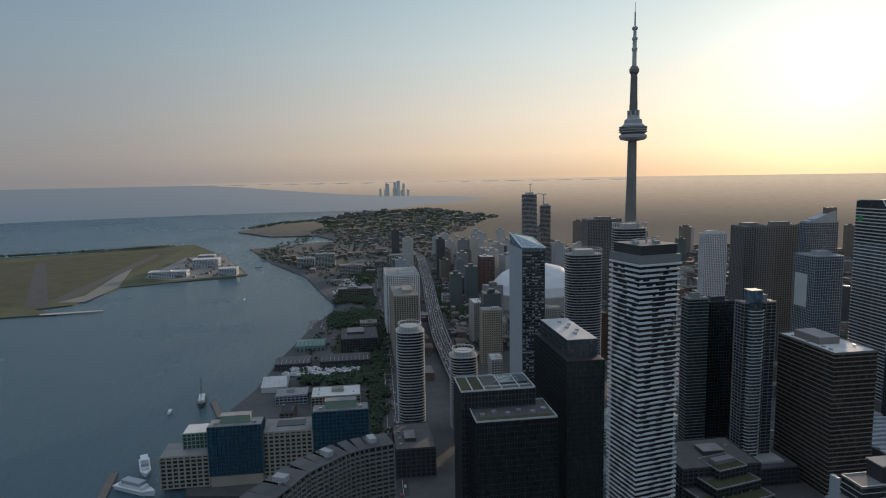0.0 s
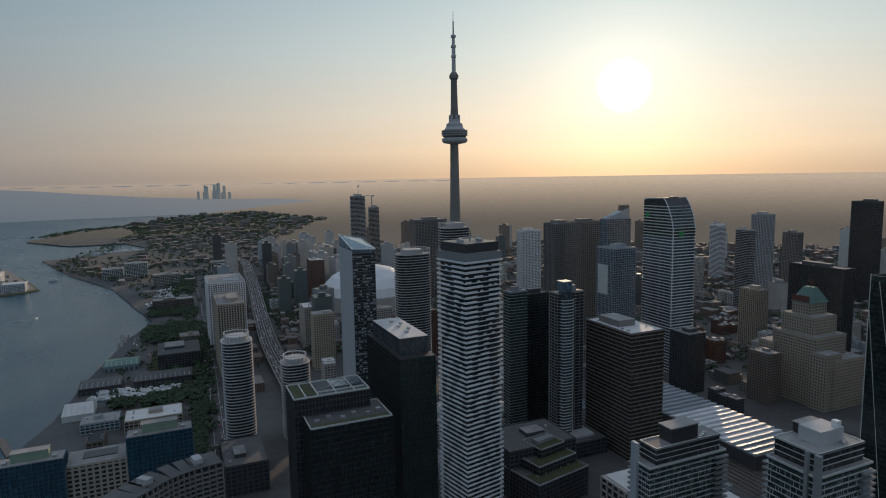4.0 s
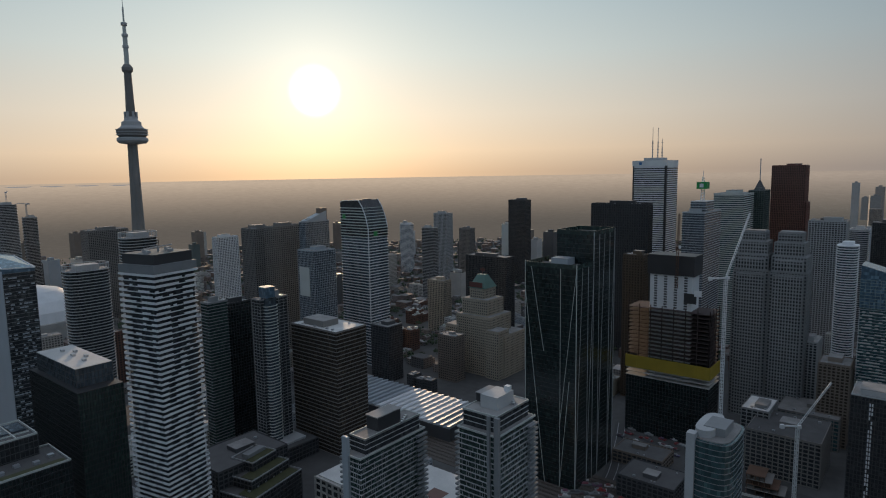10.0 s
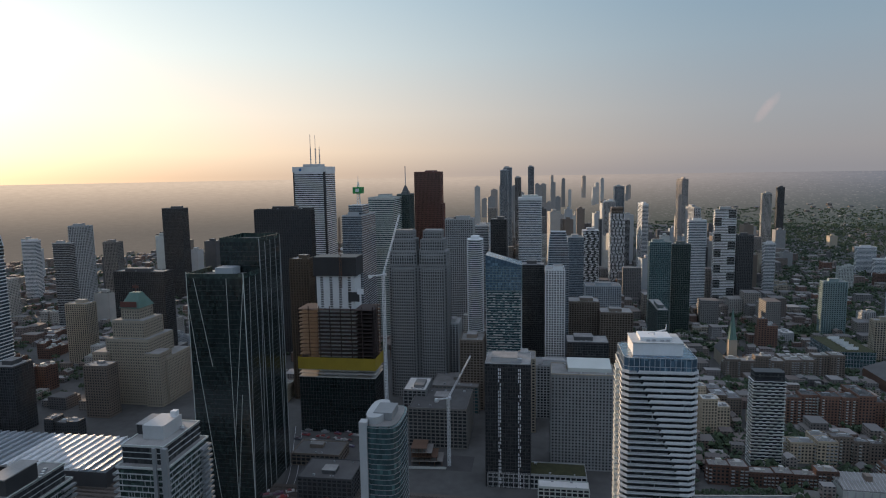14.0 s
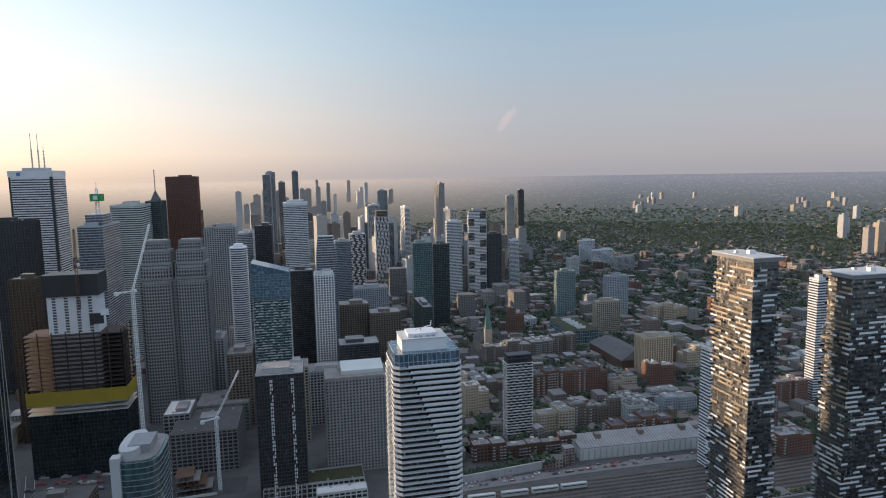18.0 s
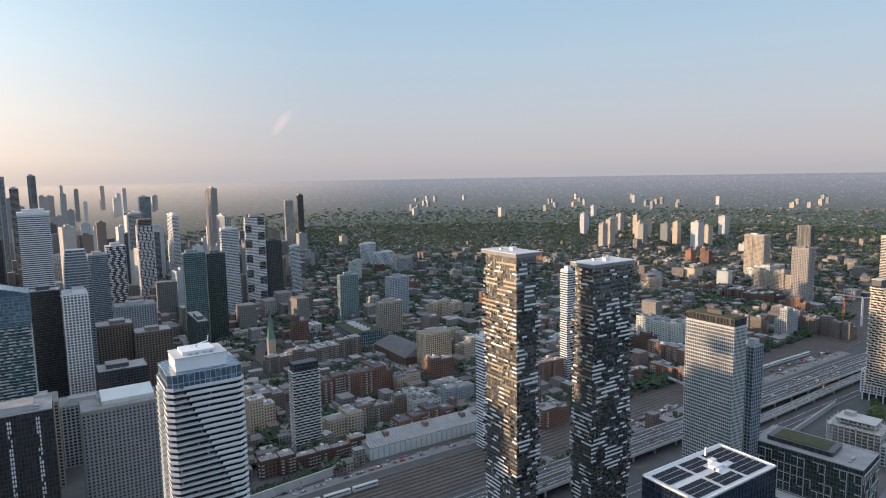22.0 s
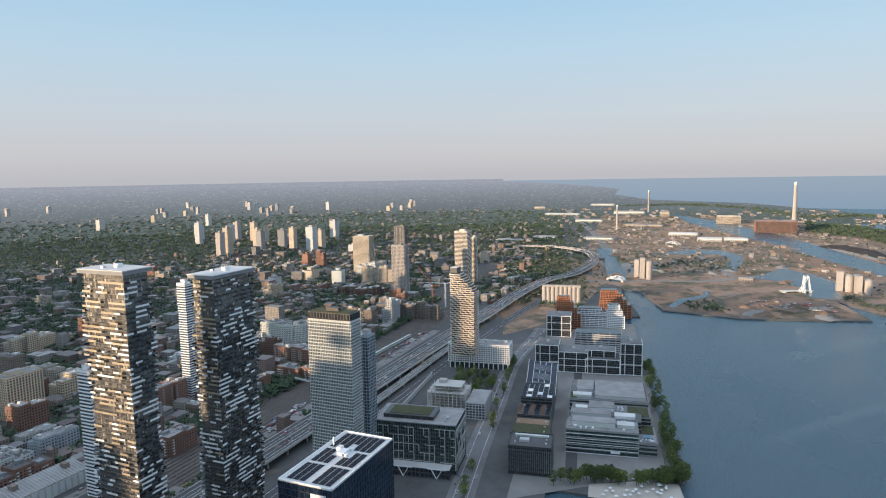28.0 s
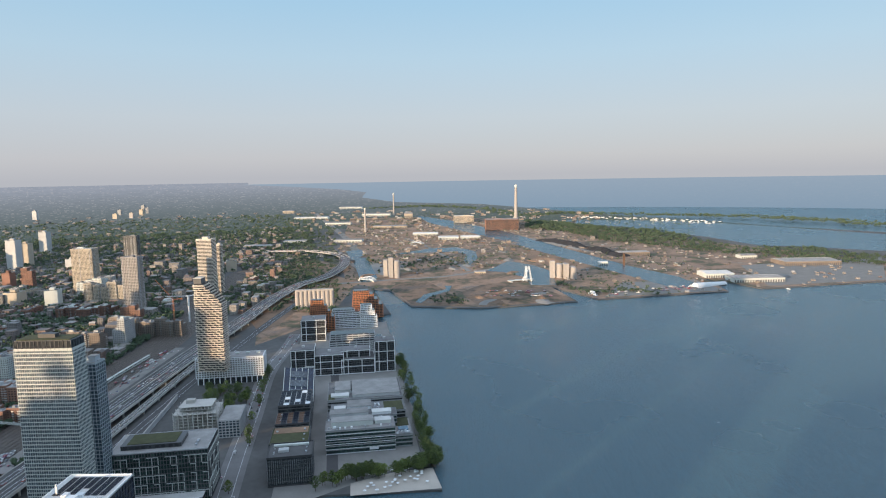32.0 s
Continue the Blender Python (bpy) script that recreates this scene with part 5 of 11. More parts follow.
def solar_office(x, y, w, d, h):
    t = thing("office_tower", "dark blue glass office block with solar panels on a white roof", "building", x, y)
    claim(x, y, w, d)
    facade(t, 0, 0, w, d, 0, h, "deep", "black", 3.9, 0.3, 0.1, 3.0, 0.15, 0.12, True)
    part("roof_deck", box_mesh(w, d, 0.5, ROOF_PALE), t, "white roof deck", at=(0, 0, h + 0.05))
    p = Pile()
    for q in ((-w / 2, -d / 2, w / 2, -d / 2 + 0.5), (-w / 2, d / 2 - 0.5, w / 2, d / 2), (-w / 2, -d / 2, -w / 2 + 0.5, d / 2), (w / 2 - 0.5, -d / 2, w / 2, d / 2)):
        p.box(q[0], q[1], h + 0.5, q[2], q[3], h + 1.2)
    part("parapet", p.mesh("parapet", PAINT["white"]), t)
    cell = box_mesh(2.3, 3.6, 0.12, PANEL)
    nx, ny = int((w - 6) / 2.6), int((d - 6) / 4.0)
    for i in range(nx):
        for j in range(ny):
            cx, cy = -w / 2 + 4.3 + i * (w - 6) / nx, -d / 2 + 5 + j * (d - 6) / ny
            if i in (nx // 3, 2 * nx // 3) or (abs(cx - w * 0.08) < 5.5 and abs(cy - d * 0.02) < 6.5) or (j == ny // 2 and i < nx * 0.8):
                continue
            part("solar_panel", cell, t, at=(cx, cy, h + 0.75))
    for a, b, c, e, f in ((0, 0, 7, 5, 2.2), (3, 4, 4, 3, 3.0), (-2, -3, 3, 3, 1.6), (6, -2, 3, 4, 1.4)):
        part("plant_unit", box_mesh(c, e, f, PAINT["white"]), t, at=(w * 0.08 + a, d * 0.02 + b, h + 0.55))
    p = Pile()
    p.beam((w * 0.2, d * 0.36, h + 0.5), (w * 0.2, d * 0.36, h + 6), 0.9)
    part("flue", p.mesh("flue", PAINT["white"]), t)
    part("logo_sign", box_mesh(0.3, 10, 3.4, PAINT["white"]), t, "plain white sign block", at=(-w / 2 - 0.2, -d / 2 + 9, h - 7))


def framed_block(x, y, w, d, h, turn=9.0):
    """Mid-rise college block: glazed, with white frames of different size and planted roofs."""
    t = thing("college_block", "glazed mid-rise college block with pale frames and planted roof", "building", x, y, GROUND, turn)
    claim(x, y, w, d, turn)
    facade(t, 0, 0, w, d, 0, h, "green", "dark", 4.0, 0.6, 0.3, 2.4, 0.3, 0.3, True)
    p = Pile()
    rnd = random.Random(4)
    for i in range(16):
        q = -d / 2 + d * i / 16
        for j in range(int(h / 8)):
            if rnd.random() < 0.75:
                z = 4 + j * 8
                p.box(-w / 2 - 0.8, q + 0.2, z, -w / 2 - 0.3, q + 0.7, z + 7)
                p.box(-w / 2 - 0.8, q + 0.2, z + 6.6, -w / 2 - 0.3, q + d / 16, z + 7.1)
    part("pale_frame", p.mesh("pale_frame", PAINT["pale"]), t, kind="stuff")
    p = Pile()
    for i in range(10):
        q = -w / 2 + w * i / 10
        for j in range(int(h / 8)):
            if rnd.random() < 0.75:
                z = 4 + j * 8
                p.box(q + 0.2, -d / 2 - 0.8, z, q + 0.7, -d / 2 - 0.3, z + 7)
                p.box(q + 0.2, -d / 2 - 0.8, z + 6.6, q + w / 10, -d / 2 - 0.3, z + 7.1)
    part("pale_frame", p.mesh("pale_frame", PAINT["pale"]), t, kind="stuff")
    roof_gear(t, w, d, h, rnd, ROOF, PAINT["grey"], 0.0)
    part("planted_roof", box_mesh(w * 0.5, d * 0.5, 0.5, GREENROOF), t, at=(0, d * 0.1, h + 0.3))
    facade(t, 0, d * 0.1, w * 0.6, d * 0.62, h, h + 4, "dark", "dark", 4, 0.4, 0.2)
    part("planted_roof", box_mesh(w * 0.5, d * 0.5, 0.4, GREENROOF), t, at=(0, d * 0.1, h + 4.1))
    facade(t, -w / 2 - 5, -d * 0.05, 12, d * 0.8, 0, 9, "dark", "dark", 4.4, 0.6, 0.3, 4, 0.3, 0.2)
    part("podium_roof", box_mesh(12, d * 0.8, 0.4, ROOF_PALE), t, at=(-w / 2 - 5, -d * 0.05, 9.06))
    for q in (-0.3, 0.1):
        p = Pile()
        p.beam((-w / 2 - 11.4, q * d, 0), (-w / 2 - 11.4, q * d - 5, 9), 0.7)
        p.beam((-w / 2 - 11.4, q * d, 0), (-w / 2 - 11.4, q * d + 5, 9), 0.7)
        p.beam((-w / 2 - 11.4, q * d - 9, 9.2), (-w / 2 - 11.4, q * d + 9, 9.2), 0.8)
        part("entrance_frame", p.mesh("entrance_frame", PAINT["white"]), t, "white angled entrance frame")


def ragged_tower(x, y, w, d, h):
    """Tan tower of ragged balconies whose top steps down towards the lake."""
    t = thing("condo_tower", "tan condominium tower with ragged projecting balconies and a stepped top", "building", x, y)
    claim(x, y, w + 8, d + 8)
    fl, base = 3.0, 24
    n = int((h - base) / fl)
    for i in range(n):
        k = max(0.0, (i - (n - 9)) / 9)
        dd = (d - 4) * (1 - 0.72 * k)
        cy = (d - 4 - dd) / 2
        z = base + i * fl
        storey = part("storey", box_mesh(round(w - 4, 1), round(dd - 1, 1), 3.0, GLASS["dark"]), t, at=(0, cy, z))
        p = Pile()
        nb = max(2, int(dd / 3.6))
        for side in (-1, 1):
            for b in range(nb):
                u0, u1 = -dd / 2 + dd * b / nb, -dd / 2 + dd * (b + 1) / nb
                if (i + b) % 2 == 0 or chance(i, b, side, 2) < 0.25:
                    o = 1.4 + 1.2 * chance(i, b, side, 6)
                    x0, x1 = sorted((side * (w / 2 - 2), side * (w / 2 - 2 + o)))
                    p.box(x0, u0 - 0.3, 0.0, x1, u1 + 0.2, 0.3)
                    x0, x1 = sorted((side * (w / 2 - 2 + o - 0.2), side * (w / 2 - 2 + o)))
                    p.box(x0, u0 - 0.3, 0.3, x1, u1 + 0.2, 1.35)
                else:
                    x0, x1 = sorted((side * (w / 2 - 2), side * (w / 2 - 1.7)))
                    p.box(x0, u0 + 0.4, 0.0, x1, u0 + 1.3, 3.0)
                    p.box(x0, u0, 2.4, x1, u1, 3.0)
                    p.box(x0, u0, 0.0, x1, u1, 0.9)
        nb = max(2, int(w / 3.6))
        for side in (-1, 1):
            for b in range(nb):
                u0, u1 = -(w - 4) / 2 + (w - 4) * b / nb, -(w - 4) / 2 + (w - 4) * (b + 1) / nb
                if (i + b) % 2 == 0:
                    y0, y1 = sorted((side * (dd / 2 - 0.5), side * (dd / 2 + 1.3)))
                    p.box(u0 - 0.2, y0, 0.0, u1 + 0.2, y1, 1.3)
        part("balcony_row", p.mesh("balcony_row", PAINT["tan"]), storey, "staggered tan balconies", kind="stuff")
    part("plant_house", box_mesh(w - 7, d * 0.26, 7, PAINT["dark"]), t, at=(0, d * 0.34, h - 0.4))
    part("roof_edge", box_mesh(w - 6, d * 0.28, 0.6, PAINT["tan"]), t, at=(0, d * 0.34, h + 6.6))


def lattice_tower(x, y, w, d, h):
    t = thing("condo_tower", "small white tower with a woven lattice of balconies", "building", x, y)
    claim(x, y, w, d)
    panel_rows(t, w - 2, d - 2, h - 3, 0, 3.0, 3.0, "dark", [lambda f, v, u, i, b: (i + b) % 2 == 0 or chance(f, i, b) < 0.15], ["pale"], 1.0, 1.3, "white")
    facade(t, 0, 0, w * 0.9, d * 0.9, h - 3, h + 5, "dark", "black", 3.3, 0.6, 0.2)
    part("planted_roof", box_mesh(w * 0.6, d * 0.6, 0.4, GREENROOF), t, at=(0, 0, h + 4.1))


def sign_crown(t, w, d, h):
    """Stepped crown with a lattice mast and a square green sign."""
    facade(t, 0, 0, w * 0.7, d * 0.5, h, h + 14, "steel", "steel", 3.8, 1.0, 0.3)
    p = Pile()
    for e in (-2.2, 2.2):
        for f in (-2.2, 2.2):
            p.beam((e, f, h + 14), (e * 0.4, f * 0.4, h + 46), 0.5)
    for i in range(8):
        z = h + 15 + i * 3.8
        k = 1 - 0.6 * (z - h - 14) / 32
        for e in (-1, 1):
            p.beam((-2.2 * k, e * 2.2 * k, z), (2.2 * k, e * 2.2 * k, z + 3), 0.3)
            p.beam((e * 2.2 * k, 2.2 * k, z), (e * 2.2 * k, -2.2 * k, z + 3), 0.3)
    p.beam((0, 0, h + 46), (0, 0, h + 54), 0.5)
    part("mast", p.mesh("mast", PAINT["white"]), t, "white lattice mast")
    part("sign_cube", box_mesh(13, 13, 9, PAINT["signgreen"]), t, "square green sign", at=(0, 0, h + 30))
    for s in (-1, 1):
        part("sign_mark", box_mesh(5, 0.3, 5, PAINT["white"]), t, at=(0, s * 6.7, h + 32))


def spire_crown(t, w, d, h):
    p = Pile()
    p.prism([(-w * 0.3, -d * 0.2), (w * 0.3, -d * 0.2), (w * 0.3, d * 0.2), (-w * 0.3, d * 0.2)], h + 0.3, h + 1, [(-1, -1, h + 16), (1, -1, h + 16), (1, 1, h + 16), (-1, 1, h + 16)])
    part("peaked_roof", p.mesh("peaked_roof", PAINT["dark"]), t)
    p = Pile()
    p.beam((0, 0, h + 14), (0, 0, h + 50), 1.2)
    part("spire", p.mesh("spire", PAINT["grey"]), t, "thin dark spire")


def wedge_crown(t, w, d, h):
    p = Pile()
    a, b = w * 0.45, d * 0.42
    p.prism([(-a, -b), (a, -b), (a, b), (-a, b)], h + 0.3, h + 1, [(-a, -b, h + 2), (a, -b, h + 2), (a, b, h + 15), (-a, b, h + 15)])
    part("sloping_roof", p.mesh("sloping_roof", PAINT["steel"]), t, "pale sloping roof")
    part("plant_house", box_mesh(w * 0.6, d * 0.3, 19, PAINT["brown"]), t, at=(0, d * 0.33, h + 0.3))


def glow_board(t, w, d, h):
    part("blank_panel", box_mesh(w * 0.6, 0.6, 40, PAINT["pale"]), t, "large pale blank panel", at=(-w * 0.1, -d / 2 - 0.5, h - 62))


def disc_crown(t, w, d, h):
    part("crown_slab", box_mesh(w + 1.5, d + 1.5, 5, PAINT["white"]), t, at=(0, 0, h - 1))
    part("crown_top", box_mesh(w * 0.7, d * 0.7, 4, PAINT["pale"]), t, at=(0, 0, h + 4))


def green_crown(t, w, d, h):
    facade(t, 0, 0, w * 0.98, d * 0.98, h, h + 7, "dark", "dark", 7, 0.5, 0.2, 3, 0.3, 0.2)
    part("planted_roof", box_mesh(w * 0.9, d * 0.9, 0.5, GREENROOF), t, at=(0, 0, h + 7.1))
    part("plant_house", box_mesh(w * 0.3, d * 0.3, 3, PAINT["black"]), t, at=(0, 0, h + 7.6))

# ---- towers ----
white_balcony_tower(-359, 176, 30.5, 30.5, 227, 12)
green_roof_office(-395, 100, 33.6, 54.4, 117, -417, 93, 31.0, 51.9, 129.5)
roof_frame_office(-472, 166, 86.1, 28.9, 138)
wedge_tower(-593, 167, 47.8, 22.7, 203)
oval_tower("condo_tower", "rounded glass condominium tower with a roof ring", -687, 261, 29.9, 42.7, 183, "dark", "grey", 3.1, 0.7, 3.0, 1)
oval_tower("condo_tower", "rounded glass condominium tower with a roof ring", -703, 324, 27.7, 39.6, 210, "dark", "grey", 3.1, 0.7, 3.0, 2)
oval_tower("condo_tower", "round concrete tower still under construction", -1459, 417, 26.3, 37.6, 227, "dark", "grey", 3.1, 0.9, 3.0, 0)
tower("high_rise", "grey concrete high-rise with floor bands above the street", "building", -1499, 469, 14.3, 24.6, 197, "dark", "grey", 3.2, 0.75, 0.4, split=False, turn=0)
oval_tower("condo_tower", "rounded condominium tower with grey balcony bands", -639, 53, 30.0, 30.0, 115, "dark", "grey", 3.1, 0.9, 3.0, 3)
oval_tower("condo_tower", "rounded condominium tower with grey balcony bands", -653, 112, 30.0, 30.0, 81, "dark", "grey", 3.1, 0.9, 3.0, 3)
tower("high_rise", "beige precast tower with a grid of punched windows", "building", -943, 70, 90.0, 35.8, 101, "dark", "beige", 3.2, 1.1, 0.35, 3.6, 1.2, 0.3, split=False, turn=0)
tower("high_rise", "white balconied tower with a grid of punched windows", "building", -1094, 77, 90.0, 57.0, 108, "steel", "white", 3.2, 1.1, 0.35, 3.6, 1.2, 0.3, split=False, turn=0)
column_tower(-503, 353, 14.0, 31.6, 163)
tower("high_rise", "brown glass office block with floor bands and a pale roof", "building", -481, 406, 68.8, 40.6, 125, "brown", "shaft", 3.9, 0.8, 0.4, split=True, deck=ROOF_PALE, house=0.5, tall=6, turn=0)
tower("high_rise", "dark high-rise with thin greenish slab edges above the street", "building", -562, 329, 14.0, 21.9, 152, "green", "steelgrey", 3.2, 0.6, 0.5, split=False, turn=0)
tower("glass_tower", "black glass tower with thin mullions and a flat roof", "building", -571, 357, 14.0, 30.4, 146, "navy", "black", 3.2, 0.5, 0.2, 3.0, 0.25, 0.2, split=False, turn=0)
tower("high_rise", "bare concrete tower with a grid of punched windows", "building", -803, 554, 31.2, 46.0, 198, "dark", "shaft", 3.2, 1.1, 0.35, 3.6, 1.2, 0.3, split=False, turn=0)
tower("high_rise", "bare concrete tower with a grid of punched windows", "building", -794, 583, 14.0, 68.6, 199, "dark", "shaft", 3.2, 1.1, 0.35, 3.6, 1.2, 0.3, split=False, turn=0)
t = tower("glass_tower", "blue-grey glass tower with thin mullions and a flat roof", "building", -735, 601, 14.0, 45.1, 207, "steel", "steel", 3.2, 0.5, 0.2, 3.0, 0.25, 0.2, split=False, turn=0)
wedge_crown(t, 14.0, 45.1, 207)
t = tower("glass_tower", "blue-grey glass tower with thin mullions and a flat roof", "building", -669, 549, 34.9, 37.1, 174, "steel", "steel", 3.2, 0.5, 0.2, 3.0, 0.25, 0.2, split=False, turn=0)
glow_board(t, 34.9, 37.1, 174)
tower("high_rise", "bare concrete tower with a grid of punched windows", "building", -1276, 525, 33.1, 75.0, 177, "dark", "shaft", 3.2, 1.1, 0.35, 3.6, 1.2, 0.3, split=False, turn=0)
slope_top_tower(-661, 633, 57.9, 40.4, 186)
tower("glass_tower", "dark glass tower with thin mullions and a flat roof", "building", -575, 586, 31.5, 27.7, 75, "dark", "dark", 3.2, 0.5, 0.2, 3.0, 0.25, 0.2, split=False, turn=0)
stepped_condo(-250, 251, 15.2, 55.3, 131, False)
stepped_condo(-187, 276, 26.7, 38.4, 150, True)
castle_hotel(-492, 695, 90.0, 63.2, 37)
diamond_tower(-259, 502, 49.5, 75.0, 194)
unfinished_tower(-211, 634, 83.8, 33.1, 85)
tower("high_rise", "black steel and glass tower with a grid of punched windows", "building", -380, 897, 88.8, 16.8, 225, "dark", "black", 3.8, 1.1, 0.35, 3.6, 1.2, 0.3, split=False, turn=0)
tower("high_rise", "bronze-gold glass tower with a grid of punched windows", "building", -285, 718, 24.2, 16.9, 175, "brown", "gold", 3.2, 1.1, 0.35, 3.6, 1.2, 0.3, split=False, turn=0)
white_bank_tower(-428, 1164, 65.3, 62.4, 292)
t = tower("high_rise", "blue-grey glass high-rise with floor bands above the street", "building", -253, 864, 28.3, 75.0, 219, "steel", "steel", 3.2, 0.75, 0.4, split=False, turn=0)
sign_crown(t, 28.3, 75.0, 219)
tower("high_rise", "pale panelled high-rise with floor bands above the street", "building", -254, 1031, 42.4, 75.0, 237, "teal", "pale", 3.2, 1.3, 0.4, split=False, turn=0)
t = tower("glass_tower", "green glass tower with thin mullions and a flat roof", "building", -230, 1079, 22.0, 43.3, 240, "green", "green", 3.2, 0.5, 0.2, 3.0, 0.25, 0.2, split=False, turn=0)
spire_crown(t, 22.0, 43.3, 240)
red_tower(-206, 1183, 49.6, 34.0, 278)
lobed_tower(-143, 747, 72.7, 29.8, 207)
tower("high_rise", "grey concrete tower with a grid of punched windows", "building", -135, 1091, 48.4, 34.0, 195, "dark", "grey", 3.2, 1.1, 0.35, 3.6, 1.2, 0.3, split=False, turn=0)
tower("high_rise", "white balconied high-rise with floor bands above the street", "building", -109, 1243, 26.6, 34.0, 171, "steel", "white", 3.2, 1.3, 0.4, split=False, turn=0)
tower("glass_tower", "dark glass tower with thin mullions and a flat roof", "building", -74, 1216, 30.3, 34.0, 185, "dark", "dark", 3.2, 0.5, 0.2, 3.0, 0.25, 0.2, split=False, turn=0)
oval_tower("condo_tower", "slim white rounded condominium tower", -91, 913, 23.8, 34.0, 178, "steel", "white", 3.1, 1.2, 3.0, 7)
blue_balcony_tower(-39, 737, 41.8, 34.0, 172)
tower("glass_tower", "dark glass tower with thin mullions and a flat roof", "building", -7, 915, 33.5, 30.0, 141, "dark", "dark", 3.2, 0.5, 0.2, 3.0, 0.25, 0.2, split=False, turn=0)
tower("glass_tower", "dark glass tower with thin mullions and a flat roof", "building", -806, 1293, 46.8, 27.8, 207, "dark", "dark", 3.2, 0.5, 0.2, 3.0, 0.25, 0.2, split=False, turn=0)
tower("high_rise", "grey concrete tower with a grid of punched windows", "building", -893, 1104, 36.3, 22.5, 184, "dark", "grey", 3.2, 1.1, 0.35, 3.6, 1.2, 0.3, split=False, turn=0)
tower("high_rise", "grey concrete high-rise with floor bands above the street", "building", -850, 1005, 34.4, 14.0, 161, "dark", "grey", 3.2, 0.75, 0.4, split=False, turn=0)
tower("high_rise", "bare concrete tower with a grid of punched windows", "building", -909, 1216, 32.3, 20.6, 140, "dark", "shaft", 3.2, 1.1, 0.35, 3.6, 1.2, 0.3, split=False, turn=0)
tower("high_rise", "white balconied high-rise with floor bands above the street", "building", -1157, 1270, 33.9, 18.6, 137, "steel", "white", 3.2, 1.3, 0.4, split=False, turn=0)
tower("glass_tower", "dark glass tower with thin mullions and a flat roof", "building", -588, 849, 81.9, 24.8, 137, "dark", "dark", 3.2, 0.5, 0.2, 3.0, 0.25, 0.2, split=False, turn=0)
tower("high_rise", "beige precast tower with a grid of punched windows", "building", -679, 826, 35.5, 20.1, 91, "dark", "beige", 3.2, 1.1, 0.35, 3.6, 1.2, 0.3, split=False, turn=0)
tower("high_rise", "white balconied tower with a grid of punched windows", "building", -1081, 665, 16.7, 45.7, 160, "steel", "white", 3.2, 1.1, 0.35, 3.6, 1.2, 0.3, split=False, turn=0)
tower("high_rise", "dark glass tower with a grid of punched windows", "building", -135, 1101, 37.9, 34.0, 193, "dark", "dark", 3.2, 1.1, 0.35, 3.6, 1.2, 0.3, split=False, turn=0)
tower("glass_tower", "blue-grey glass tower with thin mullions and a flat roof", "building", -94, 2015, 26.4, 34.0, 289, "steel", "steel", 3.2, 0.5, 0.2, 3.0, 0.25, 0.2, split=False, turn=0)
tower("glass_tower", "blue-grey glass tower with thin mullions and a flat roof", "building", -20, 2317, 16.3, 34.0, 292, "steel", "steel", 3.2, 0.5, 0.2, 3.0, 0.25, 0.2, split=False, turn=0)
tower("glass_tower", "blue-grey glass tower with thin mullions and a flat roof", "building", 251, 2003, 29.1, 34.0, 226, "steel", "steel", 3.2, 0.5, 0.2, 3.0, 0.25, 0.2, split=False, turn=0)
tower("high_rise", "grey-brown stone-clad tower with a grid of punched windows", "building", 414, 1893, 14.0, 75.0, 243, "steel", "stone", 3.2, 1.1, 0.35, 3.6, 1.2, 0.3, split=False, turn=0)
tower("high_rise", "white balconied high-rise with floor bands above the street", "building", 190, 1708, 26.3, 34.0, 195, "steel", "white", 3.2, 1.3, 0.4, split=False, turn=0)
tower("high_rise", "bare concrete tower with a grid of punched windows", "building", 746, 2188, 29.5, 14.0, 192, "dark", "concrete", 3.2, 1.1, 0.35, 3.6, 1.2, 0.3, split=False, turn=0)
tower("high_rise", "dark glass tower with a grid of punched windows", "building", 800, 2221, 21.4, 14.0, 210, "dark", "dark", 3.2, 1.1, 0.35, 3.6, 1.2, 0.3, split=False, turn=0)
tower("high_rise", "white balconied high-rise with floor bands above the street", "building", 496, 1426, 22.2, 14.0, 114, "steel", "white", 3.2, 1.3, 0.4, split=False, turn=0)
t = tower("high_rise", "white balconied high-rise with floor bands above the street", "building", -13, 1145, 41.1, 30.0, 226, "steel", "white", 3.2, 1.3, 0.4, split=False, turn=0)
disc_crown(t, 41.1, 30.0, 226)
curved_tower(29, 877, 27.4, 34.0, 193)
tower("high_rise", "white balconied tower with a grid of punched windows", "building", 23, 817, 24.0, 34.0, 150, "steel", "white", 3.2, 1.1, 0.35, 3.6, 1.2, 0.3, split=False, turn=0)
patterned_tower(103, 1244, 31.3, 34.0, 160, "zig")
tower("high_rise", "blue-grey glass high-rise with floor bands above the street", "building", 70, 1176, 29.5, 34.0, 154, "steel", "steel", 3.2, 0.75, 0.4, split=False, turn=0)
tower("glass_tower", "blue-grey glass tower with thin mullions and a flat roof", "building", -100, 1915, 22.3, 34.0, 281, "steel", "steel", 3.2, 0.5, 0.2, 3.0, 0.25, 0.2, split=False, turn=0)
tower("glass_tower", "blue-grey glass tower with thin mullions and a flat roof", "building", -23, 2317, 21.6, 34.0, 293, "steel", "steel", 3.2, 0.5, 0.2, 3.0, 0.25, 0.2, split=False, turn=0)
tower("high_rise", "grey concrete high-rise with floor bands above the street", "building", -64, 2116, 21.4, 34.0, 257, "dark", "grey", 3.2, 0.75, 0.4, split=False, turn=0)
patterned_tower(185, 1507, 32.7, 34.0, 176, "wave")
tower("high_rise", "white balconied high-rise with floor bands above the street", "building", 254, 1568, 14.0, 75.0, 194, "steel", "white", 3.2, 1.3, 0.4, split=False, turn=0)
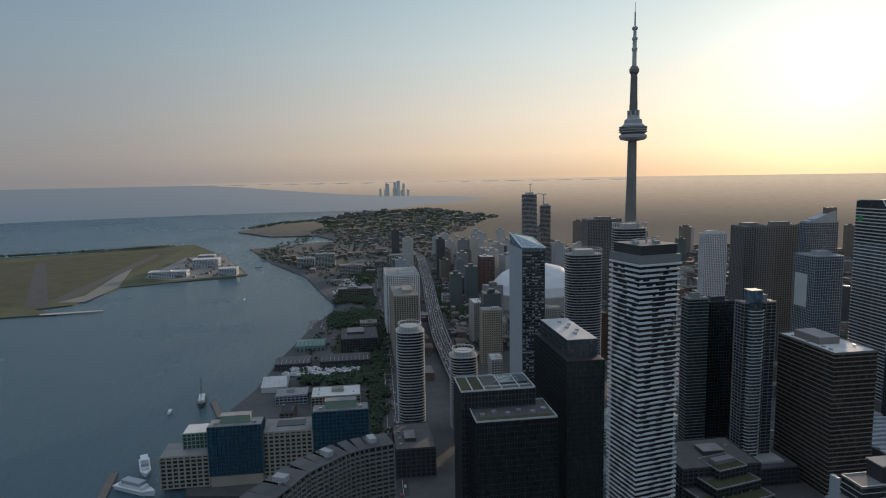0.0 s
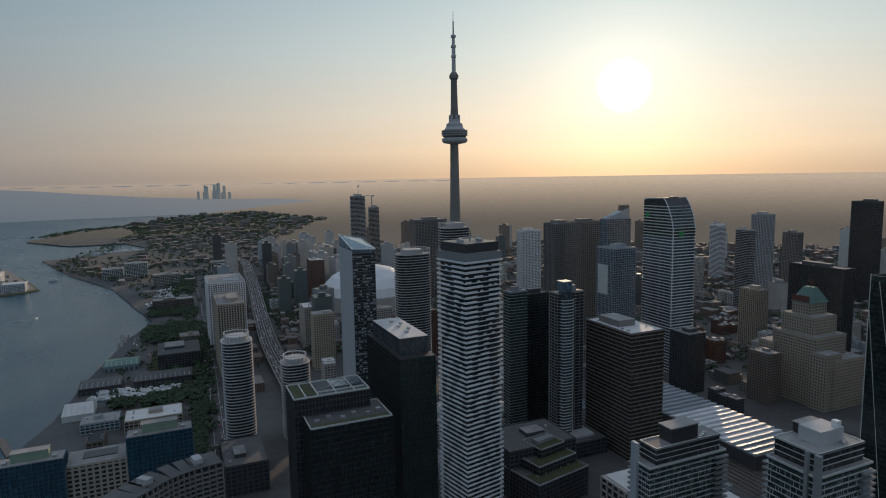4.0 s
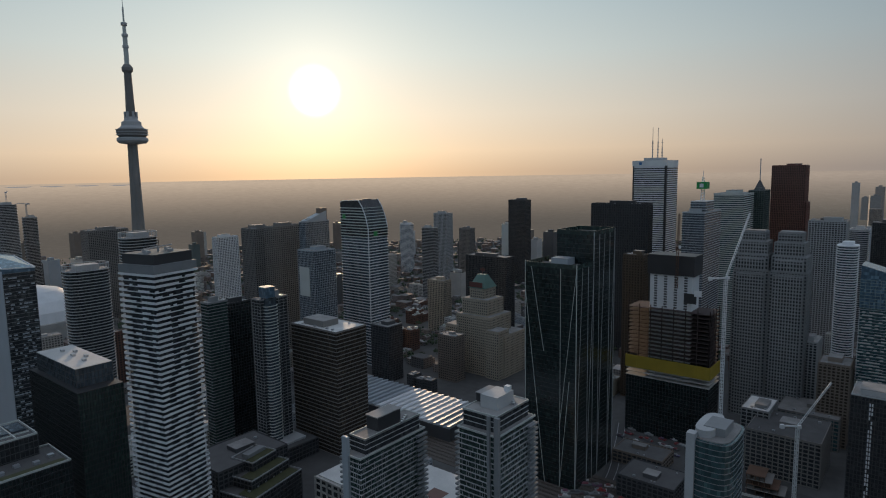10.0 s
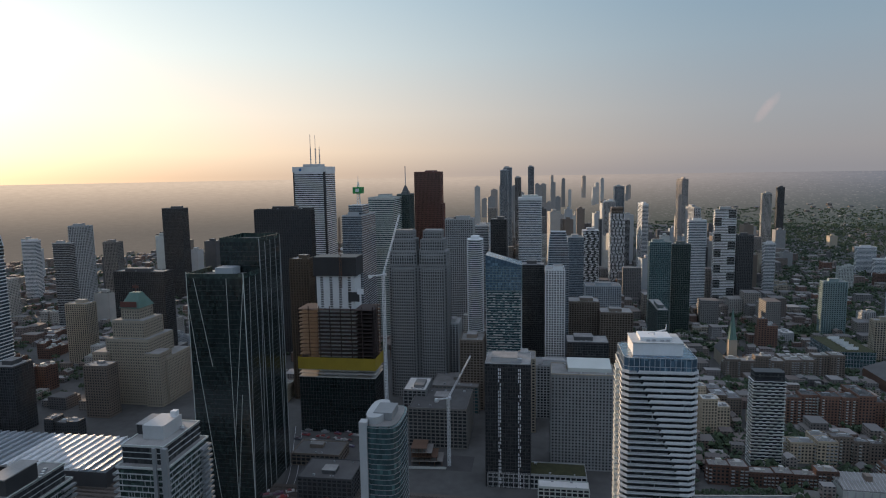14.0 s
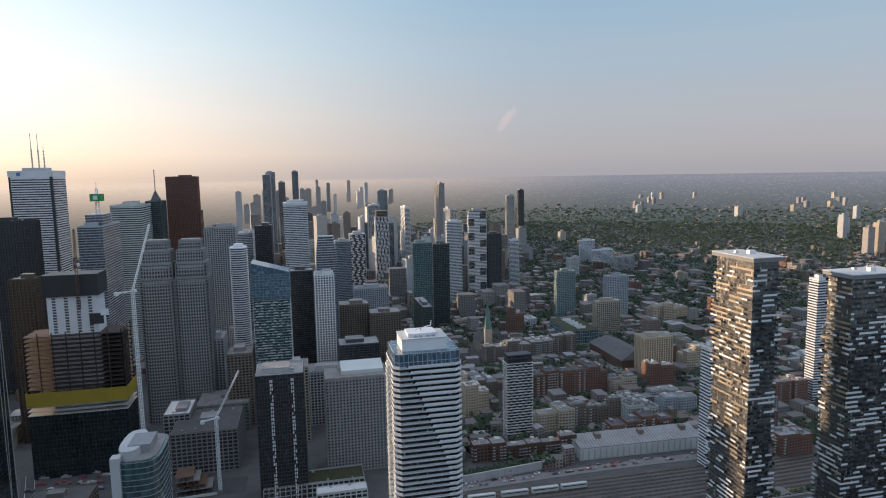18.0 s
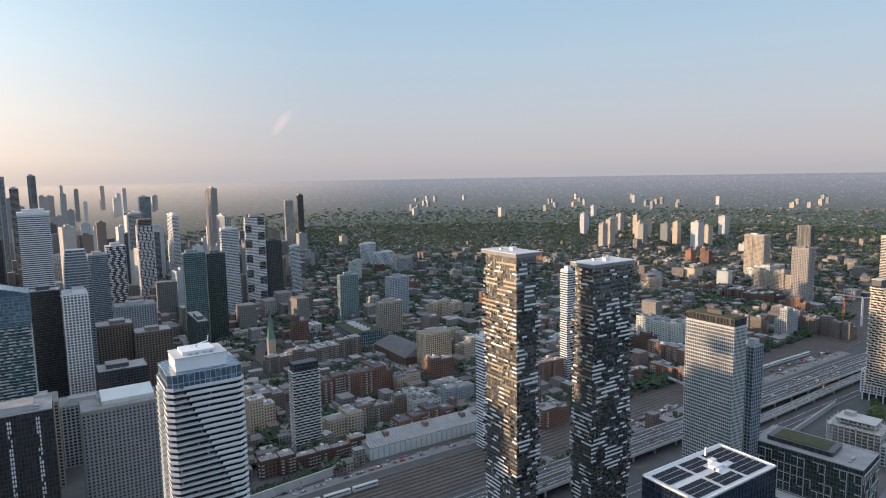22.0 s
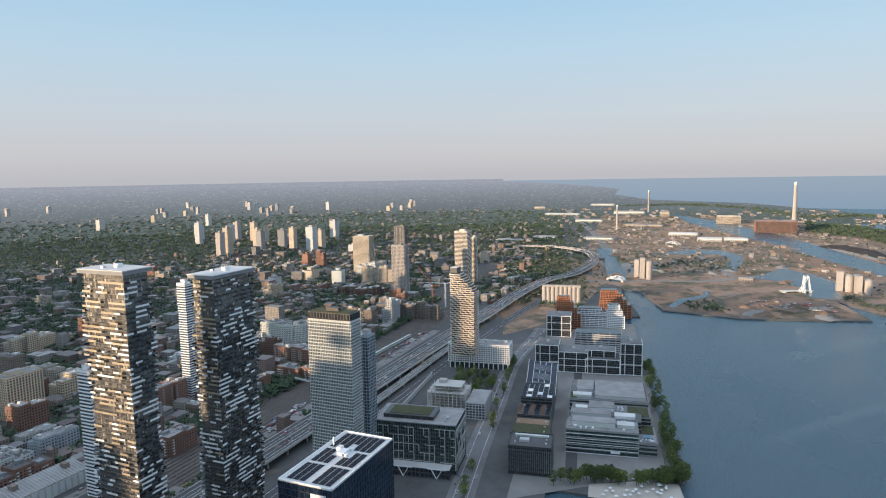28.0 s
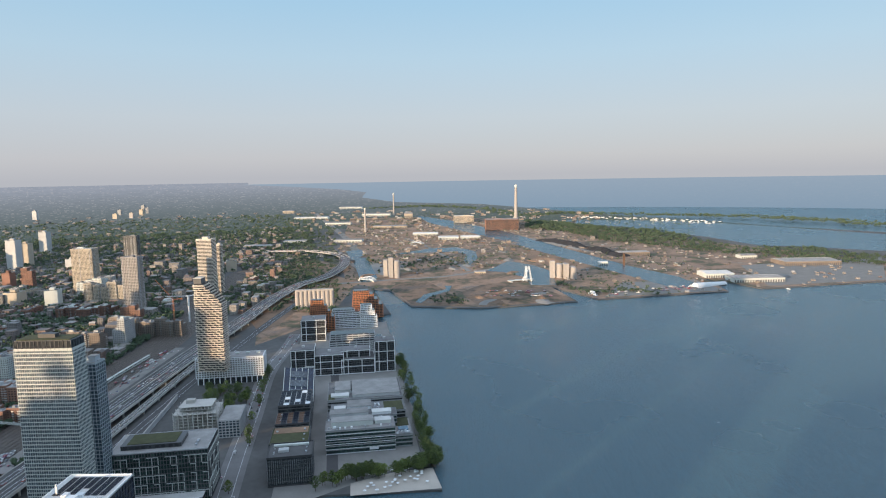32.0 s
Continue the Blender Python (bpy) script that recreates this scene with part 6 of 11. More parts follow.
tower("high_rise", "grey concrete tower with a grid of punched windows", "building", 189, 1708, 30.9, 34.0, 192, "dark", "grey", 3.2, 1.1, 0.35, 3.6, 1.2, 0.3, split=False, turn=0)
tower("high_rise", "grey-brown stone-clad tower with a grid of punched windows", "building", 416, 1893, 14.0, 75.0, 247, "steel", "stone", 3.2, 1.1, 0.35, 3.6, 1.2, 0.3, split=False, turn=0)
tower("high_rise", "grey concrete tower with a grid of punched windows", "building", 342, 1448, 14.0, 75.0, 192, "dark", "grey", 3.2, 1.1, 0.35, 3.6, 1.2, 0.3, split=False, turn=0)
tower("high_rise", "white balconied high-rise with floor bands above the street", "building", 309, 1274, 33.0, 14.0, 176, "steel", "white", 3.2, 1.3, 0.4, split=False, turn=0)
patterned_tower(379, 1340, 41.8, 14.0, 193, "stag")
tower("high_rise", "dark glass tower with a grid of punched windows", "building", 421, 1347, 30.7, 14.0, 139, "dark", "dark", 3.2, 1.1, 0.35, 3.6, 1.2, 0.3, split=False, turn=0)
tower("glass_tower", "green glass tower with thin mullions and a flat roof", "building", 238, 1084, 30.0, 14.0, 151, "green", "green", 3.2, 0.5, 0.2, 3.0, 0.25, 0.2, split=False, turn=0)
tower("glass_tower", "teal glass tower with thin mullions and a flat roof", "building", 198, 1051, 33.6, 14.0, 158, "teal", "teal", 3.2, 0.5, 0.2, 3.0, 0.25, 0.2, split=False, turn=0)
tower("high_rise", "grey concrete high-rise with floor bands above the street", "building", 232, 1805, 47.7, 34.0, 138, "dark", "grey", 3.2, 0.75, 0.4, split=False, turn=0)
light_strip_tower(-25, 537, 39.0, 34.0, 112)
precast_slab(42, 577, 58.0, 34.0, 91)
tower("high_rise", "brown stone-clad tower with a grid of punched windows", "building", 67, 916, 42.5, 34.0, 88, "brown", "brown", 3.2, 1.1, 0.35, 3.6, 1.2, 0.3, split=False, turn=0)
tower("high_rise", "blue-grey glass tower with a grid of punched windows", "building", 109, 1064, 57.3, 34.0, 84, "steel", "steel", 3.2, 1.1, 0.35, 3.6, 1.2, 0.3, split=False, turn=0)
tower("high_rise", "brown stone-clad tower with a grid of punched windows", "building", 110, 893, 44.0, 34.0, 78, "brown", "brown", 3.2, 1.1, 0.35, 3.6, 1.2, 0.3, split=False, turn=0)
tower("glass_tower", "green glass tower with thin mullions and a flat roof", "building", 166, 883, 14.0, 75.0, 89, "green", "green", 3.2, 0.5, 0.2, 3.0, 0.25, 0.2, split=False, turn=0)
tower("glass_tower", "dark glass tower with thin mullions and a flat roof", "building", 60, 756, 48.4, 34.0, 72, "dark", "dark", 3.2, 0.5, 0.2, 3.0, 0.25, 0.2, split=False, turn=0)
tower("high_rise", "brown stone-clad tower with a grid of punched windows", "building", -75, 714, 26.5, 34.0, 83, "brown", "brown", 3.2, 1.1, 0.35, 3.6, 1.2, 0.3, split=False, turn=0)
tower("high_rise", "grey concrete tower with a grid of punched windows", "building", -107, 771, 18.8, 34.0, 88, "dark", "grey", 3.2, 1.1, 0.35, 3.6, 1.2, 0.3, split=False, turn=0)
tower("high_rise", "beige precast tower with a grid of punched windows", "building", -11, 655, 18.1, 30.0, 80, "dark", "beige", 3.2, 1.1, 0.35, 3.6, 1.2, 0.3, split=False, turn=0)
tower("high_rise", "grey concrete tower with a grid of punched windows", "building", 18, 695, 50.7, 30.0, 61, "dark", "grey", 3.2, 1.1, 0.35, 3.6, 1.2, 0.3, split=False, turn=0)
curved_white_condo(-87, 339, 21.7, 35.6, 136)
white_band_tower(62, 333, 37.6, 32.0, 182)
twin_tower(264, 327, 19.7, 36.2, 224, 1)
twin_tower(332, 307, 40.4, 20.4, 213, 2)
tower("high_rise", "white balconied high-rise with floor bands above the street", "building", 363, 490, 14.0, 14.0, 114, "steel", "white", 3.2, 1.3, 0.4, split=False, turn=0)
tower("high_rise", "white balconied high-rise with floor bands above the street", "building", -30, 1517, 14.0, 34.0, 193, "steel", "white", 3.2, 1.3, 0.4, split=False, turn=0)
t = tower("high_rise", "blue-grey high-rise with thin pale floor bands and mullions", "building", 450, 295, 16.8, 42.9, 154, "steel", "pale", 2.9, 0.75, 0.3, 1.7, 0.22, 0.12, split=True, turn=0)
green_crown(t, 16.8, 42.9, 154)
tower("glass_tower", "blue-grey glass tower with thin mullions and a flat roof", "building", 491, 289, 14.0, 14.0, 130, "steel", "steel", 3.2, 0.5, 0.2, 3.0, 0.25, 0.2, split=False, turn=0)
solar_office(305, 200, 71.1, 35.8, 107)
ragged_tower(805, 310, 21.9, 38.7, 141)
tower("high_rise", "tan balconied high-rise with floor bands above the street", "building", 1418, 548, 30.0, 33.9, 140, "dark", "tan", 3.2, 1.3, 0.4, split=False, turn=0)
tower("high_rise", "tan balconied high-rise with floor bands above the street", "building", 1473, 540, 14.0, 14.4, 120, "dark", "tan", 3.2, 1.3, 0.4, split=False, turn=0)
lattice_tower(211, 595, 28.8, 14.0, 85)
tower("high_rise", "blue-grey glass tower with a grid of punched windows", "building", 568, 1054, 41.6, 17.8, 81, "steel", "steel", 3.2, 1.1, 0.35, 3.6, 1.2, 0.3, split=False, turn=0)
tower("high_rise", "teal glass tower with a grid of punched windows", "building", 470, 1065, 35.9, 14.0, 93, "teal", "teal", 3.2, 1.1, 0.35, 3.6, 1.2, 0.3, split=False, turn=0)
tower("high_rise", "beige precast tower with a grid of punched windows", "building", 493, 945, 43.4, 14.0, 59, "dark", "beige", 3.2, 1.1, 0.35, 3.6, 1.2, 0.3, split=False, turn=0)
tower("high_rise", "white balconied high-rise with floor bands above the street", "building", 833, 1726, 46.0, 14.0, 70, "steel", "white", 3.2, 1.3, 0.4, split=False, turn=0)
tower("high_rise", "white balconied high-rise with floor bands above the street", "building", 853, 1664, 61.2, 14.0, 48, "steel", "white", 3.2, 1.3, 0.4, split=False, turn=0)
tower("high_rise", "grey concrete tower with a grid of punched windows", "building", 858, 1547, 52.8, 14.0, 42, "dark", "grey", 3.2, 1.1, 0.35, 3.6, 1.2, 0.3, split=False, turn=0)
tower("high_rise", "cream stucco tower with a grid of punched windows", "building", 463, 750, 42.7, 24.7, 51, "dark", "cream", 3.2, 1.1, 0.35, 3.6, 1.2, 0.3, split=False, turn=0)
tower("high_rise", "pale balconied high-rise with floor bands above the street", "building", 585, 603, 14.0, 14.0, 147, "steel", "white", 3.2, 1.3, 0.4, split=False, turn=0)

# ---- roads, rail, patches of ground ----
def smooth_line(pts, n=6):
    """More points along a bent line (Catmull-Rom)."""
    out = []
    q = [pts[0]] + list(pts) + [pts[-1]]
    for i in range(1, len(q) - 2):
        a, b, c, d = (Vector(q[j]) for j in (i - 1, i, i + 1, i + 2))
        for k in range(n):
            t = k / n
            out.append(tuple(0.5 * ((2 * b) + (c - a) * t + (2 * a - 5 * b + 4 * c - d) * t * t + (3 * b - a - 3 * c + d) * t ** 3)))
    return out + [tuple(pts[-1])]


def ribbon(pts, width, z0, z1, shift=0.0):
    """A band along a line, as verts and faces of a closed strip."""
    v, f = [], []
    n = len(pts)
    for i, p in enumerate(pts):
        a, b = Vector(pts[max(0, i - 1)]), Vector(pts[min(n - 1, i + 1)])
        s = Vector((a.y - b.y, b.x - a.x)).normalized()
        for e, z in ((shift - width / 2, z1), (shift + width / 2, z1), (shift + width / 2, z0), (shift - width / 2, z0)):
            x, y = p[0] + s.x * e, p[1] + s.y * e
            v.append(far_place(x, y, z + max(0, math.hypot(x, y) - FAR_FROM) * 0.003))
    for i in range(n - 1):
        k = i * 4
        f += [(k, k + 1, k + 5, k + 4), (k + 1, k + 2, k + 6, k + 5), (k + 2, k + 3, k + 7, k + 6), (k + 3, k, k + 4, k + 7)]
    f += [(0, 3, 2, 1), (4 * n - 4, 4 * n - 3, 4 * n - 2, 4 * n - 1)]
    return v, f


ROADS = []


def road(name, label, pts, width, material=None, z=GROUND, lines=True):
    pts = smooth_line(pts)
    ROADS.append((pts, width))
    me = mesh_of(name, *ribbon(pts, width, z, z + 0.15), material or ASPHALT)
    ob = tagged(new(name, me), label, "road", "", "structure")
    if lines:
        for s in (-0.25, 0.25):
            part("lane_line", mesh_of("lane_line", *ribbon(pts, 0.3, z + 0.15, z + 0.16, s * width), PAINT["white"]), ob)
    return ob


def viaduct(name, label, pts, width, z):
    """Raised road: deck, parapets and rows of columns."""
    pts = smooth_line(pts)
    ROADS.append((pts, width + 6))
    t = thing(name, label, "elevated road", 0, 0, 0)
    part("deck", mesh_of("deck", *ribbon(pts, width, z - 1.6, z), ASPHALT), t)
    for s in (-1, 1):
        part("parapet", mesh_of("parapet", *ribbon(pts, 0.6, z - 1.9, z + 1.1, s * width / 2), CONC), t)
        for q in (0.17, 0.33):
            part("lane_line", mesh_of("lane_line", *ribbon(pts, 0.35, z, z + 0.02, s * width * q), PAINT["white"]), t)
    part("median", mesh_of("median", *ribbon(pts, 0.7, z, z + 1.0), CONC), t)
    col = box_mesh(1.6, 1.6, z - 1.6 - GROUND, CONC)
    acc = 0
    for i in range(1, len(pts)):
        a, b = Vector(pts[i - 1]), Vector(pts[i])
        acc += (b - a).length
        if acc > 28 and b.length < FAR_FROM:
            acc = 0
            s = Vector((a.y - b.y, b.x - a.x)).normalized()
            for e in (-0.35, 0.35):
                part("column", col, t, at=(b.x + s.x * e * width, b.y + s.y * e * width, GROUND))
            p = Pile()
            p.block(b.x, b.y, 1.8, width * 0.9, z - 2.6, z - 1.6, math.degrees(math.atan2(s.y, s.x)) - 90)
            part("cross_beam", p.mesh("cross_beam", CONC), t)
    return pts


waterfront_w = [(-512, 29), (-600, 31), (-764, 36), (-972, 42), (-1218, 44), (-1621, 46), (-1941, 41)]
waterfront_e = [(461, 186), (572, 207), (702, 229), (864, 256), (999, 260), (1079, 266)]
road("road_waterfront_west", "grey waterfront street with parked cars and trees", waterfront_w, 20)
road("road_waterfront_east", "wide grey waterfront street with lane lines", waterfront_e, 24, mat("worn_asphalt", (0.17, 0.17, 0.172), 0.9, 0, 0.25, 0.05, 0.6))
gard_w = viaduct("expressway", "raised concrete expressway crowded with evening traffic", [(-718, 130), (-859, 131), (-1023, 135), (-1256, 152), (-1531, 175), (-1830, 195), (-2073, 206), (-2293, 144)], 26, 12.0)
gard_e = viaduct("expressway", "raised concrete expressway with concrete parapets", [(60, 389), (310, 390), (487, 391), (700, 391), (923, 391), (1112, 386), (1367, 383), (1542, 365), (1658, 323), (1888, 311), (2116, 360), (2254, 498), (2258, 657)], 31, 12.0)
viaduct("expressway_ramp", "narrow concrete ramp beside the expressway", [(520, 358), (626, 362), (710, 364), (852, 368), (1000, 370)], 9, 8.0)
road("road_lake_shore", "grey boulevard beneath the expressway", [(330, 345), (600, 346), (800, 348), (1000, 345), (1200, 338), (1500, 318)], 16)
road("road_bayfront", "grey street between waterfront blocks", [(548, 108), (640, 124), (760, 142), (858, 160)], 11, lines=False)
road("road_river", "straight road through the port lands", [(1580, 333), (1648, 134), (1699, -18), (1874, -193)], 16, PAVING, lines=False)
road("road_port", "long straight port road", [(1775, -68), (2096, -5), (2558, 110), (2956, 262)], 14, PAVING, lines=False)
road("road_don", "road and rail line beside the river", [(1925, 261), (2601, 398), (3535, 650), (4641, 956)], 30, PAVING, lines=False)
rail_line = smooth_line([(-500, 472), (-100, 468), (225, 461), (420, 461), (573, 469), (821, 478), (1065, 484), (1372, 557), (1821, 596)])
ballast = tagged(new("rail_bed", mesh_of("rail_bed", *ribbon(rail_line, 66, GROUND, GROUND + 0.3), mat("ballast", (0.115, 0.10, 0.09), 0.95, 0, 0.4, 0.05, 0.8))), "wide brown ballasted rail corridor", "railway", "", "structure")
ROADS.append((rail_line, 66))
RAILS = mat("rail_steel", (0.20, 0.17, 0.15), 0.45, 0.6, 0.2, 0.3, 2.0)
TIES = mat("sleepers", (0.055, 0.048, 0.042), 0.95, 0, 0.3, 0.3, 2.0)
for i in range(10):
    part("track", mesh_of("track", *ribbon(rail_line, 2.7, GROUND + 0.3, GROUND + 0.36, -27 + i * 6), TIES), ballast)
    for e in (-0.72, 0.72):
        part("rail", mesh_of("rail", *ribbon(rail_line, 0.22, GROUND + 0.3, GROUND + 0.55, -27 + i * 6 + e), RAILS), ballast)


road("road_rail_yard", "grey service road with parked cars beside the tracks", [(505, 433), (700, 436), (1000, 440)], 16, PAVING, GROUND + 0.2, False)
road("road_rail_side", "narrow service road below the retaining wall", [(90, 502), (249, 508), (400, 506)], 12, PAVING, GROUND + 0.2, False)


def retaining_wall(x0, y0, x1, y1, h):
    t = thing("retaining_wall", "long pale panelled retaining wall beside the railway", "wall", (x0 + x1) / 2, (y0 + y1) / 2, GROUND, math.degrees(math.atan2(y1 - y0, x1 - x0)))
    w = math.hypot(x1 - x0, y1 - y0)
    n = int(w / 6)
    for i in range(n):
        part("wall_panel", box_mesh(round(w / n - 0.15, 2), 0.8, h, PAINT["grey"]), t, at=(-w / 2 + w * (i + 0.5) / n, 0.1 * (i % 2), 0))
    part("coping", box_mesh(w, 1.3, 0.4, CONC), t, at=(0, 0, h))


retaining_wall(95, 507, 238, 523, 7.5)
retaining_wall(600, 322, 760, 342, 6.0)


def signal_gantry(x, y, span, turn):
    t = thing("signal_gantry", "pale lattice signal gantry across the tracks", "gantry", x, y, GROUND, turn)
    for s in (-1, 1):
        part("post", box_mesh(0.9, 0.9, 9, METAL), t, at=(s * span / 2, 0, 0))
    p = Pile()
    n = 12
    for e, z in ((-0.8, 8.2), (0.8, 8.2), (-0.8, 10), (0.8, 10)):
        p.beam((-span / 2 - 1, e, z), (span / 2 + 1, e, z), 0.35)
    for i in range(n):
        a, b = -span / 2 + span * i / n, -span / 2 + span * (i + 1) / n
        for e in (-0.8, 0.8):
            p.beam((a, e, 8.2 if i % 2 else 10), (b, e, 10 if i % 2 else 8.2), 0.25)
    part("truss", p.mesh("truss", PAINT["pale"]), t)
    for i in range(4):
        part("signal_head", box_mesh(0.9, 0.7, 2.0, PAINT["black"]), t, at=(-span * 0.36 + span * 0.24 * i, -1.2, 8.0))


signal_gantry(662, 474, 60, 78)


def patch(name, label, pts, material, category="ground", z=0.06):
    return sheet(name, pts, GROUND + z, material, label, category, 300)


patch("grass_airport", "mown airport grass", [(-1611, -1217), (-1478, -763), (-1563, -707), (-1892, -668), (-2619, -680), (-2546, -830), (-2361, -1130), (-2120, -1592)], GRASS, "grass")
patch("runway_main", "long grey runway", [(-1472, -735), (-1460, -679), (-2282, -1054), (-2292, -1091)], ASPHALT, "runway", 0.12)
patch("runway_cross", "grey diagonal runway", [(-1557, -710), (-1529, -680), (-2408, -717), (-2451, -749)], ASPHALT, "runway", 0.14)
patch("runway_taxi", "pale taxiway strip", [(-1518, -687), (-1594, -657), (-2168, -727), (-1711, -620), (-1510, -623)], PAVING, "taxiway", 0.10)
patch("apron_airport", "grey airport apron", [(-1855, -602), (-2311, -602), (-2343, -482), (-1871, -329), (-1820, -378), (-1785, -514)], PAVING, "apron", 0.16)
patch("pier_airport", "thin stone breakwater", [(-1393, -666), (-1406, -545), (-1394, -541), (-1375, -657)], CONC, "breakwater", 0.2)

def port_mat(name, scale, shade):
    """Trodden earth with weedy, dusty and wet patches of many sizes."""
    m = mat(name, (0.27, 0.19, 0.13), 0.95, 0, 0.4, 0.01, 0.3)
    n, l = m.node_tree.nodes, m.node_tree.links
    tc = n.new("ShaderNodeTexCoord")
    no = n.new("ShaderNodeTexNoise")
    no.inputs["Scale"].default_value, no.inputs["Detail"].default_value, no.inputs["Roughness"].default_value = scale, 9, 0.72
    l.new(tc.outputs["Object"], no.inputs["Vector"])
    r = n.new("ShaderNodeValToRGB")
    e = r.color_ramp.elements
    e[0].position, e[0].color = 0.34, (0.060, 0.078, 0.034, 1)
    e[1].position, e[1].color = 0.70, (0.40, 0.33, 0.27, 1)
    for q, c in ((0.43, (0.095, 0.085, 0.058)), (0.49, (0.22, 0.15, 0.105)), (0.56, (0.30, 0.20, 0.14)), (0.62, (0.19, 0.15, 0.125))):
        e.new(q).color = (*c, 1)
    for q in e:
        q.color = (q.color[0] * shade, q.color[1] * shade, q.color[2] * shade, 1)
    l.new(no.outputs["Fac"], r.inputs[0])
    l.new(r.outputs[0], n["Principled BSDF"].inputs["Base Color"])
    return m


PORT_GROUND = port_mat("port_ground", 0.012, 1.0)
PORT_SOIL = port_mat("port_soil", 0.02, 0.72)
COAL = mat("coal", (0.022, 0.022, 0.025), 0.95, 0, 0.3, 0.05, 0.6)
patch("earth_port", "brown and green waste ground of the port lands", [(1616, 263), (1499, 136), (1308, 74), (1280, -72), (1333, -285), (1502, -258), (1348, -338), (1415, -652), (1587, -669), (1443, -747), (1513, -1085), (1841, -1317), (2044, -1221), (2427, -1026), (2973, -795), (3541, -495), (4081, -50), (4079, 618), (2400, 412)], PORT_GROUND, "ground", 0.04)
patch("earth_river_mouth", "brown waste ground beside the river mouth", [(1807, 626), (2168, 497), (1950, 341), (1736, 346), (1587, 232), (1247, 231), (1126, 264), (1006, 318), (1278, 393)], PORT_GROUND, "ground", 0.045)


def heap(label, pts, width, h, material):
    """A long ridge of loose stuff."""
    pts = smooth_line(pts, 8)
    g = random.Random(int(width + h))
    v, f = [], []
    n = len(pts)
    for i, p in enumerate(pts):
        a, b = Vector(pts[max(0, i - 1)]), Vector(pts[min(n - 1, i + 1)])
        s = Vector((a.y - b.y, b.x - a.x)).normalized()
        k = min(1.0, 3.0 * min(i, n - 1 - i) / n + 0.15)
        for e, z in ((-0.5, 0), (-0.16, g.uniform(0.75, 1)), (0.12, g.uniform(0.8, 1.1)), (0.5, 0)):
            x, y = p[0] + s.x * e * width, p[1] + s.y * e * width
            v.append(far_place(x, y, GROUND + z * h * k + max(0, math.hypot(x, y) - FAR_FROM) * 0.003))
    for i in range(n - 1):
        k = i * 4
        f += [(k, k + 1, k + 5, k + 4), (k + 1, k + 2, k + 6, k + 5), (k + 2, k + 3, k + 7, k + 6)]
    f += [(0, 1, 2, 3), (4 * n - 4, 4 * n - 3, 4 * n - 2, 4 * n - 1)]
    tagged(new("stockpile", mesh_of("stockpile", v, f, material)), label, "stockpile")


heap("long black coal heap on the dock", [(2590, -395), (2480, -440), (2369, -488), (2290, -520)], 60, 16, COAL)
heap("black coal heap beside the channel", [(2260, -532), (2190, -552), (2130, -568)], 60, 14, COAL)
heap("flat black coal heap near the gantry", [(2120, -570), (2070, -582), (2030, -590)], 60, 10, COAL)
heap("pale gravel heap on the dock", [(2655, -368), (2450, -425), (2300, -470), (2180, -515)], 26, 4, PAVING)
mound = random.Random(14)
for i in range(26):
    hx, hy = (mound.uniform(1330, 1540), mound.uniform(-250, -70)) if i < 14 else (mound.uniform(1720, 2250), mound.uniform(-260, 240))
    ha, hl = mound.uniform(0, 3.1), mound.uniform(14, 40)
    heap("low brown earth mound on the building site", [(hx, hy), (hx + hl * math.cos(ha), hy + hl * math.sin(ha)), (hx + hl * 1.8 * math.cos(ha + 0.4), hy + hl * 1.8 * math.sin(ha + 0.4))], mound.uniform(14, 30), mound.uniform(2.5, 6), mound.choice((EARTH, PORT_SOIL, PAVING)))
heap("brown earth mound on the port lands", [(1952, -273), (1986, -323), (1917, -356)], 60, 8, EARTH)
RIVERS = [([(2304, 370), (2350, 317), (2028, 253), (1681, 186), (1609, 198), (1612, 223), (1928, 283)]), ([(2166, 194), (2351, 59), (2373, -49), (2239, -112), (2040, -107), (1887, -76), (1991, -59), (2162, -76), (2234, -26), (2217, 97)]),
          ([(1770, -117), (1974, -203), (1866, -269), (1750, -301), (1524, -276), (1529, -214), (1660, -209), (1744, -163)]), ([(4257, 199), (3729, -45), (2943, -304), (2281, -444), (1835, -543), (1620, -614), (1492, -621), (1446, -548), (1711, -475), (2049, -380), (2641, -224), (3582, 87)])]
for i, r in enumerate(RIVERS):
    patch("water_channel", "calm blue-grey channel", r, WATER, "channel", 0.25)
patch("water_bay", "sheltered blue-grey bay", [(3428, -635), (3149, -899), (2594, -1096), (2270, -1157), (2216, -1282), (2057, -1469), (2568, -1829), (2975, -1608), (3258, -1434), (3462, -1240), (3627, -705)], WATER, "bay", 0.25)
patch("earth_river_isle", "bare brown earth of a building site", [(1447, -35), (1285, -72), (1334, -282), (1488, -235), (1576, -162), (1541, -87)], PORT_SOIL, "earth", 0.08)
patch("grass_river_isle", "new green river park", [(1506, 137), (1314, 72), (1287, -49), (1472, -2), (1595, 42), (1586, 129)], PORT_SOIL, "park", 0.10)
patch("path_river_isle", "pale winding inlet path", [(1343, 67), (1426, 51), (1494, -2), (1541, 3), (1540, -16), (1471, -9), (1398, 37), (1330, 54)], WATER, "inlet", 0.3)
